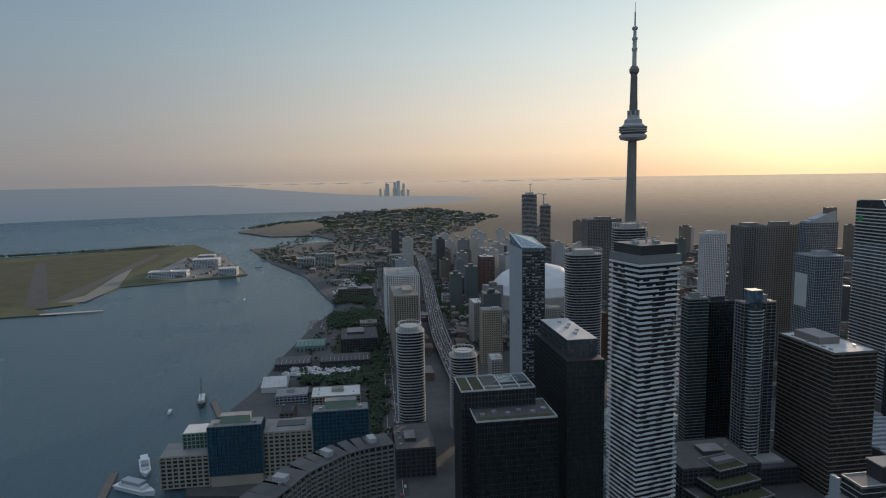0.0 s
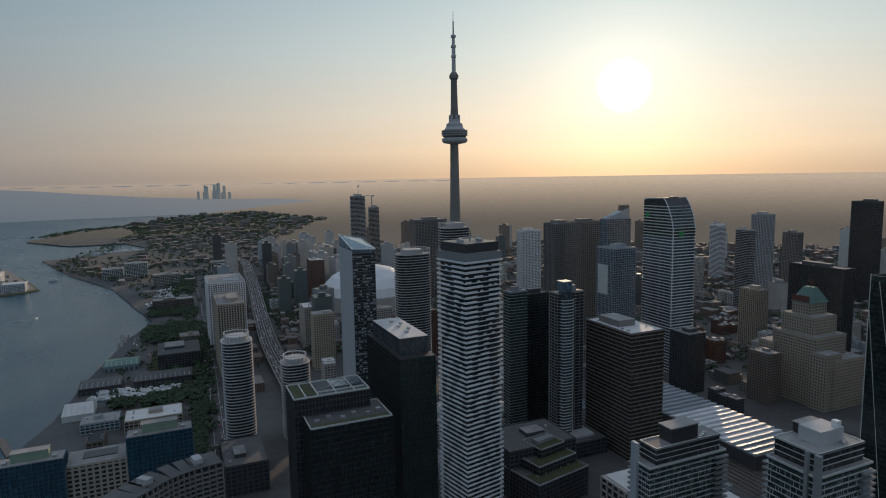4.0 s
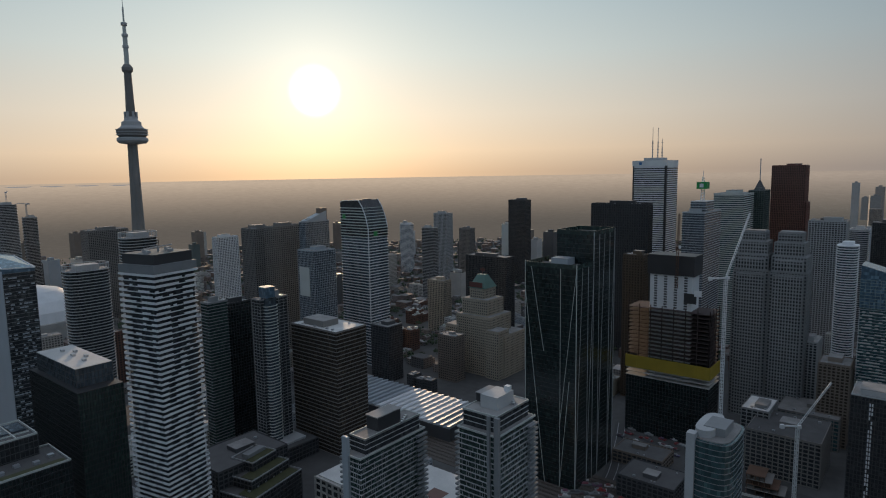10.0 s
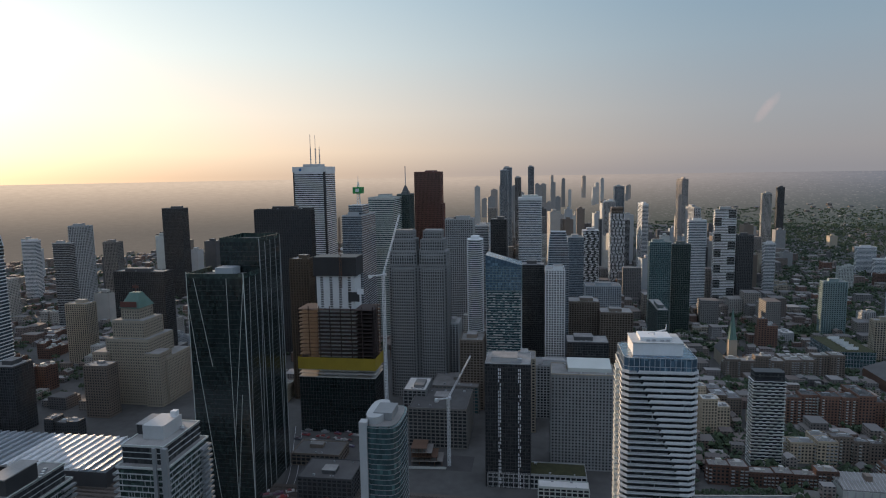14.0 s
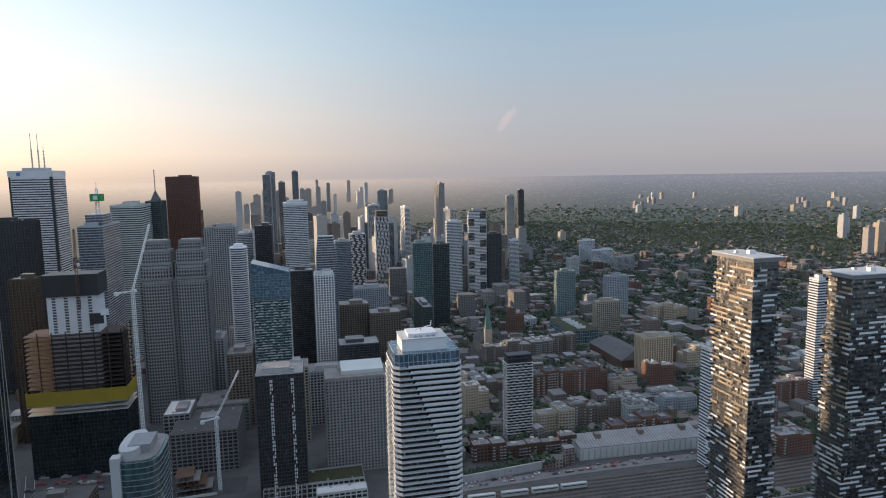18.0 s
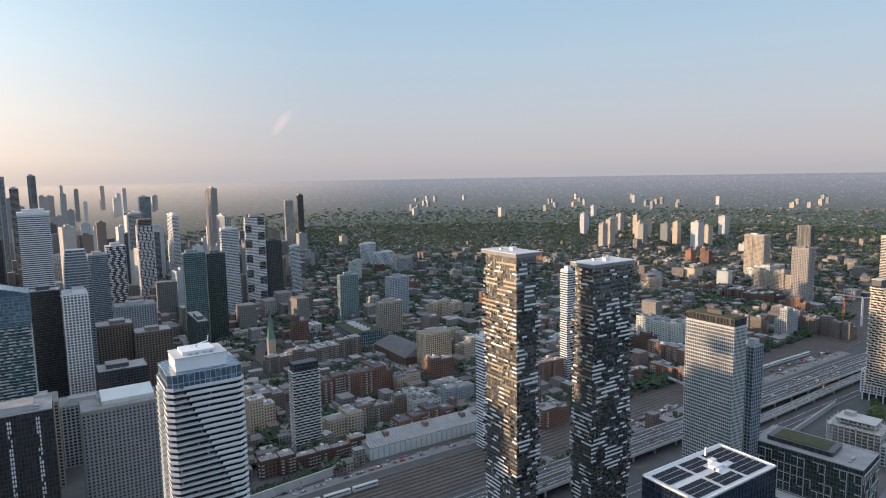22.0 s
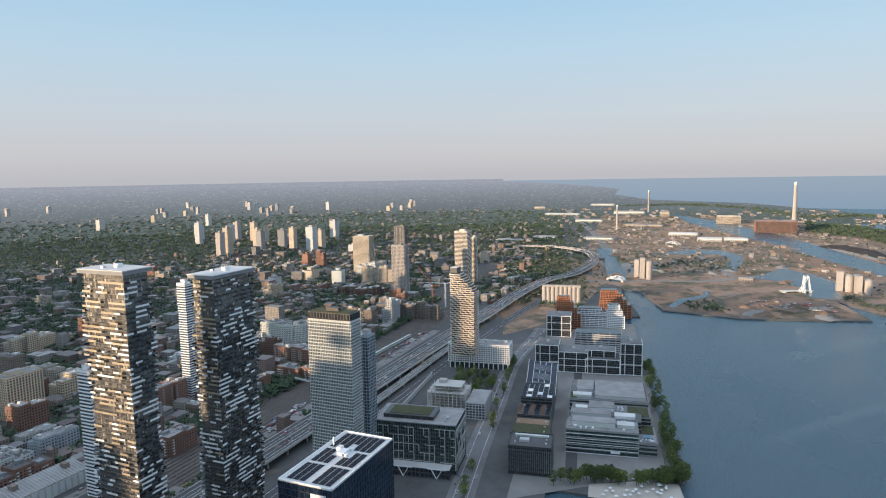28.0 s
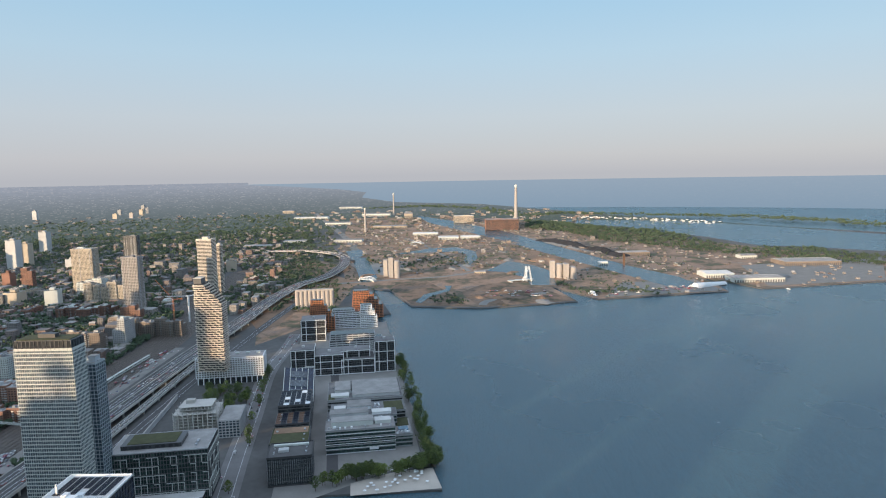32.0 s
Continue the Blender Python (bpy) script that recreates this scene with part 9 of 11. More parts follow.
def bare_frame(x, y):
    """Concrete flats going up: slabs, columns and a stepped top, with a clad lower wing."""
    t = thing("construction_block", "unfinished concrete flats with bare slabs and columns", "building", x, y, GROUND, Q)
    claim(x, y, 70, 90, Q)
    for i in range(11):
        z = i * 3.3
        w, d = (34, 46) if i < 9 else (24, 34)
        part("floor_slab", box_mesh(w, d, 0.45, PAINT["concrete"]), t, at=(0, 0, z))
        if i < 10:
            p = Pile()
            for k in range(10):
                for u in (-1, -0.3, 0.3, 1):
                    q = -d / 2 + 0.6 + (d - 1.2) * k / 9
                    p.box(u * (w / 2 - 0.6) - 0.3, q - 0.4, z + 0.45, u * (w / 2 - 0.6) + 0.3, q + 0.4, z + 3.3)
            part("column_row", p.mesh("column_row", PAINT["concrete"]), t, kind="stuff")
            part("core_wall", box_mesh(w * 0.22, d * 0.3, 2.85, PAINT["shaft"]), t, at=(0, 0, z + 0.45))
    part("lift_core", box_mesh(7, 9, 7, PAINT["concrete"]), t, at=(3, 8, 30.2))
    facade(t, 2, -35, 46, 22, 0, 19, "steel", "grey", 3.2, 0.9, 0.4, 3.4, 0.8, 0.3, True)
    part("roof_deck", box_mesh(45, 21, 0.4, ROOF), t, at=(2, -35, 19.06))


bare_frame(*quay((641, 247), 17, 23))


# ---- port lands ----
def chimney(x, y, h, r0, r1, label):
    t = thing("chimney", label, "chimney", x, y)
    part("stack", mesh_of("stack", *lathe([(r0, 0), (r0 * 0.8, h * 0.3), (r1 * 1.08, h * 0.8), (r1, h), (r1 * 0.75, h + 0.1)], 20), PAINT["stone"]), t)
    part("stack_top", mesh_of("stack_top", *lathe([(r1 * 1.14, h * 0.93), (r1 * 1.12, h * 1.004)], 20), PAINT["pale"]), t)


def far_thing(x, y):
    """Scale and place for a thing in the drawn-in country."""
    q = far_place(x, y, GROUND + max(0, math.hypot(x, y) - FAR_FROM) * 0.003)
    return q, math.hypot(q[0], q[1]) / math.hypot(x, y)


def push_far(ob):
    q, k = far_thing(ob.location.x, ob.location.y)
    ob.location = q
    ob.scale = (k, k, k)


before = set(o.name for o in scene.objects)
chimney(3400, -391, 215, 12, 6.5, "tall pale concrete power station chimney")
chimney(4357, 354, 150, 7, 4.5, "tall pale concrete chimney")
chimney(3067, 392, 120, 6, 4.0, "tall pale brick chimney")
low_block("power_station", "old red brick power station", 3113, -286, 90.0, 161.9, 50.5, "dark", "brick")
low_block("power_hall", "cream gas-fired power house", 3570, -110, 60.0, 112.7, 38.7, "steel", "cream", ROOF_PALE)
for o in ([1710, 141, 30.0, 23.4, 28.4, "cream"], [2873, 89, 60.0, 116.7, 20.8, "white"], [2681, -16, 60.0, 89.5, 21.9, "white"], [2684, -111, 50.0, 84.9, 22.0, "white"], [1622, -712, 60.0, 73.1, 20.7, "white"],
          [1543, -777, 50.0, 125.5, 21.2, "pale"], [1817, -1062, 80.0, 162.7, 23.0, "brown"], [1956, -955, 40.0, 49.6, 19.6, "pale"], [1853, -474, 20.0, 27.0, 17.1, "white"], [2081, -632, 40.0, 103.7, 19.0, "brown"],
          [1730, -98, 20.0, 31.6, 11.2, "cream"], [3557, 607, 60.0, 144.5, 25.7, "pale"], [4237, 464, 60.0, 191.2, 34.4, "pale"], [2623, 633, 60.0, 94.8, 19.0, "pale"], [2472, 744, 50.0, 111.9, 18.0, "beige"], [4009, 231, 40.0, 54.4, 58.1, "cream"],
          [2633, 409, 60.0, 118.9, 19.1, "pale"], [4064, 868, 60.0, 220.2, 22.0, "white"], [5238, 784, 80.0, 188.8, 28.3, "pale"], [3307, 289, 60.0, 179.1, 21.0, "beige"], [4731, 1180, 60.0, 85.5, 34.2, "cream"]):
    ridge_hall("port_shed", "pale low-pitched port shed with roof ribs and doors", o[0], o[1], o[2], o[3], o[4] * 0.5, {"white": "pale", "cream": "beige"}.get(o[5], o[5]), ROOF_PALE if o[5] == "white" else ROOF, o[4] * 0.16)


def silos(x, y, n, r, h, label):
    t = thing("silo_group", label, "silos", x, y)
    for i in range(n):
        part("silo", mesh_of("silo", *lathe([(r, 0), (r, h), (r * 0.6, h + 2)], 16), PAINT["stone"]), t, at=((i % 2) * r * 2.05, -(i // 2) * r * 2.05, 0))
    part("head_house", box_mesh(r * 1.6, r * 1.6, h + 9, PAINT["stone"]), t, at=(r, r * 2.2, 0))


silos(1696, 150, 4, 7, 38, "cluster of cream concrete silos")
silos(1675, 131, 1, 8, 46, "single tall cream silo")
silos(1632, -303, 4, 8, 36, "cluster of cream concrete silos")
silos(1611, -336, 2, 8, 30, "pair of cream concrete silos")


def old_silos(x, y):
    t = thing("grain_silo", "long row of tall cream grain silos", "silos", x, y, GROUND, Q)
    claim(x, y, 30, 80, Q)
    for i in range(9):
        part("silo", mesh_of("silo", *lathe([(4.6, 0), (4.6, 36), (4.2, 37)], 16), PAINT["stone"]), t, at=(0, -36 + i * 9, 0))
    part("gallery", box_mesh(9, 80, 4, PAINT["stone"]), t, at=(0, 0, 36.5))


old_silos(1300, 279)


def arch_bridge(x, y, span, turn, label, material):
    t = thing("bridge", label, "bridge", x, y, GROUND, turn)
    part("deck", box_mesh(span, 14, 1.5, PAINT["pale"]), t, at=(0, 0, 4))
    for s in (-1, 1):
        p = Pile()
        for i in range(12):
            a, b = -span / 2 + span * i / 12, -span / 2 + span * (i + 1) / 12
            p.beam((a, s * 7.5, 5 + 7 * (1 - (2 * a / span) ** 2)), (b, s * 7.5, 5 + 7 * (1 - (2 * b / span) ** 2)), 0.8)
        part("arch", p.mesh("arch", material), t)
        for i in range(1, 12):
            a = -span / 2 + span * i / 12
            p = Pile()
            p.beam((a, s * 7.5, 5), (a, s * 7.5, 5 + 7 * (1 - (2 * a / span) ** 2)), 0.5)
            part("hanger", p.mesh("hanger", material), t)
    for s in (-1, 1):
        part("abutment", box_mesh(6, 16, 4.1, CONC), t, at=(s * span / 2, 0, -0.1))


arch_bridge(1628, 207, 46, 60, "white arch bridge with red inside", PAINT["white"])
arch_bridge(2516, 113, 70, 40, "white arch bridge over the new river", PAINT["white"])


def lift_bridge(x, y):
    t = thing("bascule_bridge", "white bascule bridge with two raised slanting leaves", "bridge", x, y, GROUND, 20)
    for q, lean in ((-7, 26), (7, 6)):
        for e in (-3, 3):
            p = Pile()
            p.beam((e, q, 0), (e, q + lean * 0.3, 40), 1.5)
            p.beam((e, q + lean, 1), (e, q + lean * 0.3, 38), 1.1)
            part("leaf_girder", p.mesh("leaf_girder", PAINT["white"]), t)
        p = Pile()
        for i in range(9):
            p.beam((-3, q + lean * 0.033 * i, 3 + i * 4.2), (3, q + lean * 0.033 * i, 3 + i * 4.2), 0.6)
        part("cross_bars", p.mesh("cross_bars", PAINT["white"]), t)
    part("deck", box_mesh(12, 70, 1.4, PAINT["pale"]), t, at=(8, 20, 3.2))
    for q in (-8, 48):
        part("abutment", box_mesh(16, 6, 3.3, CONC), t, at=(8, q, 0))


lift_bridge(1588, -216)


def rust_tower(x, y):
    t = thing("gantry", "rusty red dockside gantry", "gantry", x, y)
    for q in (-5, 5):
        p = Pile()
        p.beam((q, 0, 0), (q + 3, 0, 36), 3)
        part("leg", p.mesh("leg", PAINT["rust"]), t)
    p = Pile()
    p.beam((-6, 0, 34), (9, 0, 36), 2)
    part("cross_beam", p.mesh("cross_beam", PAINT["rust"]), t)


rust_tower(1836, -533)


def sail_shed(x, y):
    t = thing("boat_shed", "long white curved fabric shed on the quay", "shed", x, y, GROUND, -65)
    p = Pile()
    for i in range(10):
        a, b = math.pi * i / 10, math.pi * (i + 1) / 10
        p.prism([(-50, -10 * math.cos(a)), (50, -7 * math.cos(a)), (50, -7 * math.cos(b)), (-50, -10 * math.cos(b))], 0, 1,
                [(-50, -10 * math.cos(a), 0.3 + 11 * math.sin(a)), (50, -7 * math.cos(a), 0.3 + 6 * math.sin(a)), (50, -7 * math.cos(b), 0.3 + 6 * math.sin(b)), (-50, -10 * math.cos(b), 0.3 + 11 * math.sin(b))])
    part("shell", p.mesh("shell", PAINT["white"]), t)


sail_shed(1484, -640)
for o in list(scene.objects):
    if o.parent is None and o.name not in before and o.type == 'EMPTY':
        push_far(o)


# ---- cranes ----
def tower_crane(x, y, base, h, jib, turn, raise_deg, material):
    t = thing("tower_crane", "lattice tower crane over a building site", "crane", x, y, base, turn)
    c, s = math.cos(radians(raise_deg)), math.sin(radians(raise_deg))
    for e in (-1, 1):
        for f in (-1, 1):
            p = Pile()
            p.beam((e, f, 0), (e, f, h), 0.45)
            part("mast_leg", p.mesh("mast_leg", material), t)
    p = Pile()
    n = int(h / 3)
    for i in range(n):
        k = 1 if i % 2 else -1
        for f in (-1, 1):
            p.beam((-k, f, i * h / n), (k, f, (i + 1) * h / n), 0.28)
            p.beam((f, -k, i * h / n), (f, k, (i + 1) * h / n), 0.28)
    part("mast_lattice", p.mesh("mast_lattice", material), t)
    p = Pile()
    for e, z in ((-0.9, 0), (0.9, 0), (0, 1.6)):
        p.beam((0, e, h + 1 + z), (jib * c, e, h + 1 + z * 0.5 + jib * s), 0.4)
    m = int(jib / 2.6)
    for i in range(m):
        a, b = jib * i / m, jib * (i + 0.5) / m
        for e in (-0.9, 0.9):
            p.beam((a * c, e, h + 1 + a * s), (b * c, 0, h + 2.5 + b * s), 0.25)
    part("jib", p.mesh("jib", material), t)
    p = Pile()
    p.beam((0, 0, h + 1), (-jib * 0.28, 0, h + 2), 1.2)
    p.box(-jib * 0.28 - 2, -1.2, h, -jib * 0.28 + 1, 1.2, h + 3)
    part("counter_jib", p.mesh("counter_jib", material), t)
    part("cab", box_mesh(2.4, 2.2, 2.6, PAINT["white"]), t, at=(0.5, -1.8, h))


tower_crane(-148, 581, GROUND, 178, 62, 60, 66, PAINT["white"])
tower_crane(-82, 554, GROUND, 66, 44, 40, 55, PAINT["white"])
claim(-88, 556, 56, 36)


def site_frame(x, y, w, d, storeys):
    """The bare frame of a block being built: slabs on posts."""
    t = thing("building_site", "bare rusty frame of a low block being built below a crane", "construction site", x, y, GROUND, 4)
    for k in range(storeys):
        z = 4.2 * (k + 1)
        part("floor_slab", box_mesh(w - k * 5, d, 0.5, PAINT["rust"] if k % 2 else PAINT["shaft"]), t, at=(-k * 2.5, 0, z))
        for i in range(5):
            for j in (-1, 1):
                part("post", box_mesh(0.6, 0.6, 4.2 if k == 0 else 3.7, PAINT["rust"]), t, at=(-k * 2.5 + (i - 2) * (w - k * 5 - 1.4) / 4, j * (d / 2 - 0.6), z - 4.2 + (0 if k == 0 else 0.5)))
    part("hoarding", box_mesh(w + 8, 0.3, 2.4, PAINT["pale"]), t, "pale site hoarding", at=(0, -d / 2 - 6, 0))


site_frame(-104, 562, 30, 20, 4)
patch("building_plot", "dark worn ground of a building plot", [(-126, 545), (-60, 545), (-60, 576), (-126, 576)], ASPHALT, "plot", 0.12)
tower_crane(-203, 618, 160, 40, 34, 105, 70, PAINT["rust"])
tower_crane(-1451, 417, 228, 24, 34, 160, 3, PAINT["grey"])
tower_crane(-1500, 465, 198, 28, 26, 200, 3, PAINT["grey"])
tower_crane(1174, 524, GROUND, 46, 50, 120, 55, PAINT["orange"])
tower_crane(1187, 500, GROUND, 50, 46, 140, 8, PAINT["white"])


# ---- boats ----
def boat(x, y, turn, length, cabin, label, mast=0):
    t = thing("boat", label, "boat", x, y, 0.1, turn)
    L, W = length, length * 0.24
    p = Pile()
    pts = [(-L / 2, -W / 2), (L * 0.25, -W / 2), (L / 2, 0), (L * 0.25, W / 2), (-L / 2, W / 2)]
    p.prism([(a * 0.94, b * 0.8) for a, b in pts], 0, L * 0.09, [(a, b, L * 0.09 + (0.03 * L if a > L * 0.4 else 0)) for a, b in pts])
    part("hull", p.mesh("hull", PAINT["white"] if not mast else PAINT["dark"]), t)
    for i in range(cabin):
        part("cabin", box_mesh(L * (0.62 - 0.14 * i), W * 0.7, L * 0.07, PAINT["white"] if i % 2 == 0 else PAINT["steel"]), t, at=(-L * 0.06, 0, L * 0.09 + i * L * 0.07))
    for i in range(mast):
        p = Pile()
        a = -L * 0.3 + L * 0.6 * i / max(1, mast - 1)
        p.beam((a, 0, L * 0.08), (a, 0, L * 0.75), 0.4)
        part("mast", p.mesh("mast", PAINT["brown"]), t)


boat(-607, -209, 20, 40, 3, "white harbour ferry with several decks")
boat(-564, -203, 60, 46, 2, "white tour boat at the quay")
boat(-787, -198, 10, 42, 1, "dark three-masted sailing ship", 3)
boat(-759, -229, 5, 16, 1, "small motor boat with a wake")
boat(-2007, -307, 100, 30, 2, "white island ferry with two decks")
boat(-1464, -261, 0, 14, 1, "small motor boat on open water")
boat(-3395, -766, 20, 26, 2, "far white ferry on the lake")
boat(1397, -334, 20, 34, 3, "white excursion boat at the port quay")
boat(1433, -801, 10, 14, 1, "small white boat near the quay")
boat(2433, -1369, 10, 12, 1, "small white sailing boat on the bay")
p = Pile()
p.box(0, 0, -2, 60, 7, 1.4)
pier = thing("pier", "narrow wooden harbour pier", "pier", -602, -239, 0.4, 8)
part("pier_deck", p.mesh("pier_deck", PAINT["brown"]), pier)
pier = thing("pier", "narrow wooden harbour pier", "pier", -784, -187, 0.4, 20)
part("pier_deck", p.mesh("pier_deck", PAINT["brown"]), pier)


def umbrella(x, y):
    t = thing("beach_umbrella", "pale pink beach umbrella on the sand", "umbrella", x, y, GROUND + 0.15, 0, "beach umbrellas")
    part("pole", mesh_of("pole", *lathe([(0.08, 0), (0.08, 2.6)], 6), METAL), t)
    part("canopy", mesh_of("canopy", *lathe([(1.6, 2.3), (0.9, 2.7), (0.1, 2.95)], 10), PAINT["white"]), t)
    return t


first_umbrella = None
ru = random.Random(21)
bx0, by0 = 537, 48
for i in range(34):
    a, b = bx0 + ru.uniform(-22, 22), by0 + ru.uniform(-30, 26)
    if first_umbrella is None:
        first_umbrella = umbrella(a, b)
    else:
        copy_thing(first_umbrella, pose(a, b, GROUND + 0.15, 0, 0, ru.uniform(0, 90)))

# ---- filling: streets of mid-rise blocks, houses, trees ----
MAIN = EAST_SHORE + arc(30000, -100, 80, 24) + WEST_SHORE[::-1]


def inside(x, y, poly):
    n, hit = len(poly), False
    for i in range(n):
        (x0, y0), (x1, y1) = poly[i], poly[(i + 1) % n]
        if (y0 > y) != (y1 > y) and x < (x1 - x0) * (y - y0) / (y1 - y0) + x0:
            hit = not hit
    return hit


def on_land(x, y):
    if 380 < x < 1250 and y < 330 + 0.12 * x and y > -60:
        return False
    return inside(x, y, MAIN) and not any(inside(x, y, r) for r in RIVERS)


ROAD_PTS = []
for pts, width in ROADS:
    for (x0, y0), (x1, y1) in zip(pts, pts[1:]):
        m = max(1, int(math.hypot(x1 - x0, y1 - y0) / 12))
        ROAD_PTS += [(x0 + (x1 - x0) * k / m, y0 + (y1 - y0) * k / m, width / 2) for k in range(m)]
ROAD_ARR = np.array(ROAD_PTS)


def clear(x, y, half, margin=3.0):
    for a, b, c, d in TAKEN:
        if a - half < x < c + half and b - half < y < d + half:
            return False
    q = np.hypot(ROAD_ARR[:, 0] - x, ROAD_ARR[:, 1] - y) - ROAD_ARR[:, 2]
    return bool(q.min() > half + margin)


def plain_block(x, y, w, d, h, glass, wall, deck, turn, rnd, label, name="city_block"):
    t = thing(name, label, "building", x, y, GROUND, turn)
    claim(x, y, w, d, turn)
    volumes(t, cut_plan(w, d, h, rnd, 15.0), glass, wall, deck, rnd, 3.3, 1.4, rnd.choice((3.0, 3.4, 4.2)), 1.3)
    return t


rf = random.Random(77)
made = 0
WALLS_E = ("brick", "brick", "brick_dark", "brown", "beige", "grey", "pale", "cream", "concrete", "brick")
WALLS_N = ("grey", "concrete", "brown", "beige", "steel", "dark", "pale", "brick_dark")
WORDS = {"brick": "red brick", "brick_dark": "dark brick", "brown": "brown stone", "beige": "beige stone", "grey": "grey concrete", "pale": "pale panelled", "cream": "cream stuccoed", "concrete": "bare concrete", "steel": "blue-grey panelled", "dark": "dark clad"}
for tries in range(6000):
    if made >= 235:
        break
    az = rf.uniform(-100, 92)
    r = 420 * math.exp(rf.uniform(0, 1.55))
    x, y = -r * math.sin(radians(az)), r * math.cos(radians(az))
    x, y = round(x / 12) * 12, round(y / 12) * 12
    r = math.hypot(x, y)
    if r < 480 or r > 1950 or not on_land(x, y):
        continue
    if x > 1020 and y < 420:
        continue
    east = az < -8
    if az > 70 and y < 120:
        continue
    w, d = rf.uniform(18, 44), rf.uniform(16, 40)
    if east:
        h = rf.choice((9, 11, 12, 14, 16, 18, 22)) if rf.random() < 0.72 else rf.uniform(22, 58)
    else:
        h = rf.choice((12, 16, 20, 24, 28)) if r < 800 else (rf.uniform(14, 40) if rf.random() < 0.8 else rf.uniform(40, 90))
    if r < 620:
        h = min(h, 18)
    if not clear(x, y, max(w, d) / 2, 4):
        continue
    wall = rf.choice(WALLS_E if east else WALLS_N)
    plain_block(x, y, w, d, h, "dark", wall, rf.choice((ROOF, ROOF, ROOF_PALE, ROOF_DARK)), rf.choice((0, 0, 0, 3, -3)), rf, WORDS[wall] + " city block with a flat roof")
    made += 1


def islands_mat(name, stops, rough=0.85, windows=False):
    """Joined pieces that differ from one to the next."""
    m = bpy.data.materials.new(name)
    m.use_nodes = True
    n, l = m.node_tree.nodes, m.node_tree.links
    g = n.new("ShaderNodeNewGeometry")
    r = n.new("ShaderNodeValToRGB")
    e = r.color_ramp.elements
    e[0].position, e[0].color = 0.0, (*stops[0], 1)
    e[1].position, e[1].color = 1.0, (*stops[-1], 1)
    for i, c in enumerate(stops[1:-1]):
        e.new((i + 1) / (len(stops) - 1)).color = (*c, 1)
    l.new(g.outputs["Random Per Island"], r.inputs[0])
    tc = n.new("ShaderNodeTexCoord")
    no = n.new("ShaderNodeTexNoise")
    no.inputs["Scale"].default_value, no.inputs["Detail"].default_value = 0.35, 4
    l.new(tc.outputs["Object"], no.inputs["Vector"])
    mr = n.new("ShaderNodeMapRange")
    mr.inputs["To Min"].default_value, mr.inputs["To Max"].default_value = 0.65, 1.35
    l.new(no.outputs["Fac"], mr.inputs["Value"])
    mx = n.new("ShaderNodeMix")
    mx.data_type, mx.blend_type = 'RGBA', 'MULTIPLY'
    mx.inputs["Factor"].default_value = 1.0
    l.new(r.outputs[0], mx.inputs["A"])
    l.new(mr.outputs[0], mx.inputs["B"])
    col = mx.outputs["Result"]
    if windows:
        def mth(op, a, b=0.0):
            q = n.new("ShaderNodeMath")
            q.operation = op
            for s, v in ((0, a), (1, b)):
                if isinstance(v, (int, float)):
                    q.inputs[s].default_value = v
                else:
                    l.new(v, q.inputs[s])
            return q.outputs[0]
        sx = n.new("ShaderNodeSeparateXYZ")
        l.new(tc.outputs["Object"], sx.inputs[0])
        nz = n.new("ShaderNodeSeparateXYZ")
        l.new(g.outputs["True Normal"], nz.inputs[0])
        run = mth('ADD', sx.outputs[0], sx.outputs[1])
        hole = mth('MULTIPLY', mth('GREATER_THAN', mth('FRACT', mth('DIVIDE', sx.outputs[2], 3.1)), 0.48), mth('GREATER_THAN', mth('FRACT', mth('DIVIDE', run, 3.3)), 0.5))
        roof = mth('GREATER_THAN', nz.outputs[2], 0.3)
        wall = mth('SUBTRACT', 1.0, roof)
        for fac, tint in ((mth('MULTIPLY', hole, wall), (0.035, 0.038, 0.042)), (mth('MULTIPLY', roof, 0.8), None)):
            m2 = n.new("ShaderNodeMix")
            m2.data_type = 'RGBA'
            l.new(fac, m2.inputs["Factor"])
            l.new(col, m2.inputs["A"])
            if tint:
                m2.inputs["B"].default_value = (*tint, 1)
            else:
                rr = n.new("ShaderNodeValToRGB")
                for i, c in enumerate(((0.08, 0.08, 0.085), (0.21, 0.205, 0.20), (0.13, 0.10, 0.085), (0.16, 0.16, 0.165), (0.36, 0.355, 0.35))):
                    if i < 2:
                        rr.color_ramp.elements[i].position = i * 0.25
                    e2 = rr.color_ramp.elements[i] if i < 2 else rr.color_ramp.elements.new(i * 0.25)
                    e2.color = (*c, 1)
                l.new(mth('FRACT', mth('MULTIPLY', g.outputs["Random Per Island"], 7.3)), rr.inputs[0])
                l.new(rr.outputs[0], m2.inputs["B"])
            col = m2.outputs["Result"]
    l.new(col, n["Principled BSDF"].inputs["Base Color"])
    n["Principled BSDF"].inputs["Roughness"].default_value = rough
    return m


HOUSES = islands_mat("house_walls", [(0.19, 0.11, 0.085), (0.20, 0.19, 0.185), (0.235, 0.145, 0.115), (0.29, 0.275, 0.26), (0.16, 0.155, 0.16), (0.35, 0.315, 0.28), (0.20, 0.135, 0.11), (0.30, 0.29, 0.29)], windows=True)
PORT = islands_mat("port_walls", [(0.30, 0.27, 0.24), (0.20, 0.17, 0.15), (0.40, 0.38, 0.36), (0.25, 0.19, 0.15), (0.33, 0.28, 0.23), (0.18, 0.11, 0.08), (0.50, 0.50, 0.49)], windows=True)
LEAVES = islands_mat("tree_leaves", [(0.036, 0.056, 0.034), (0.054, 0.084, 0.044), (0.044, 0.070, 0.044), (0.064, 0.096, 0.048), (0.040, 0.062, 0.040)], 0.9)
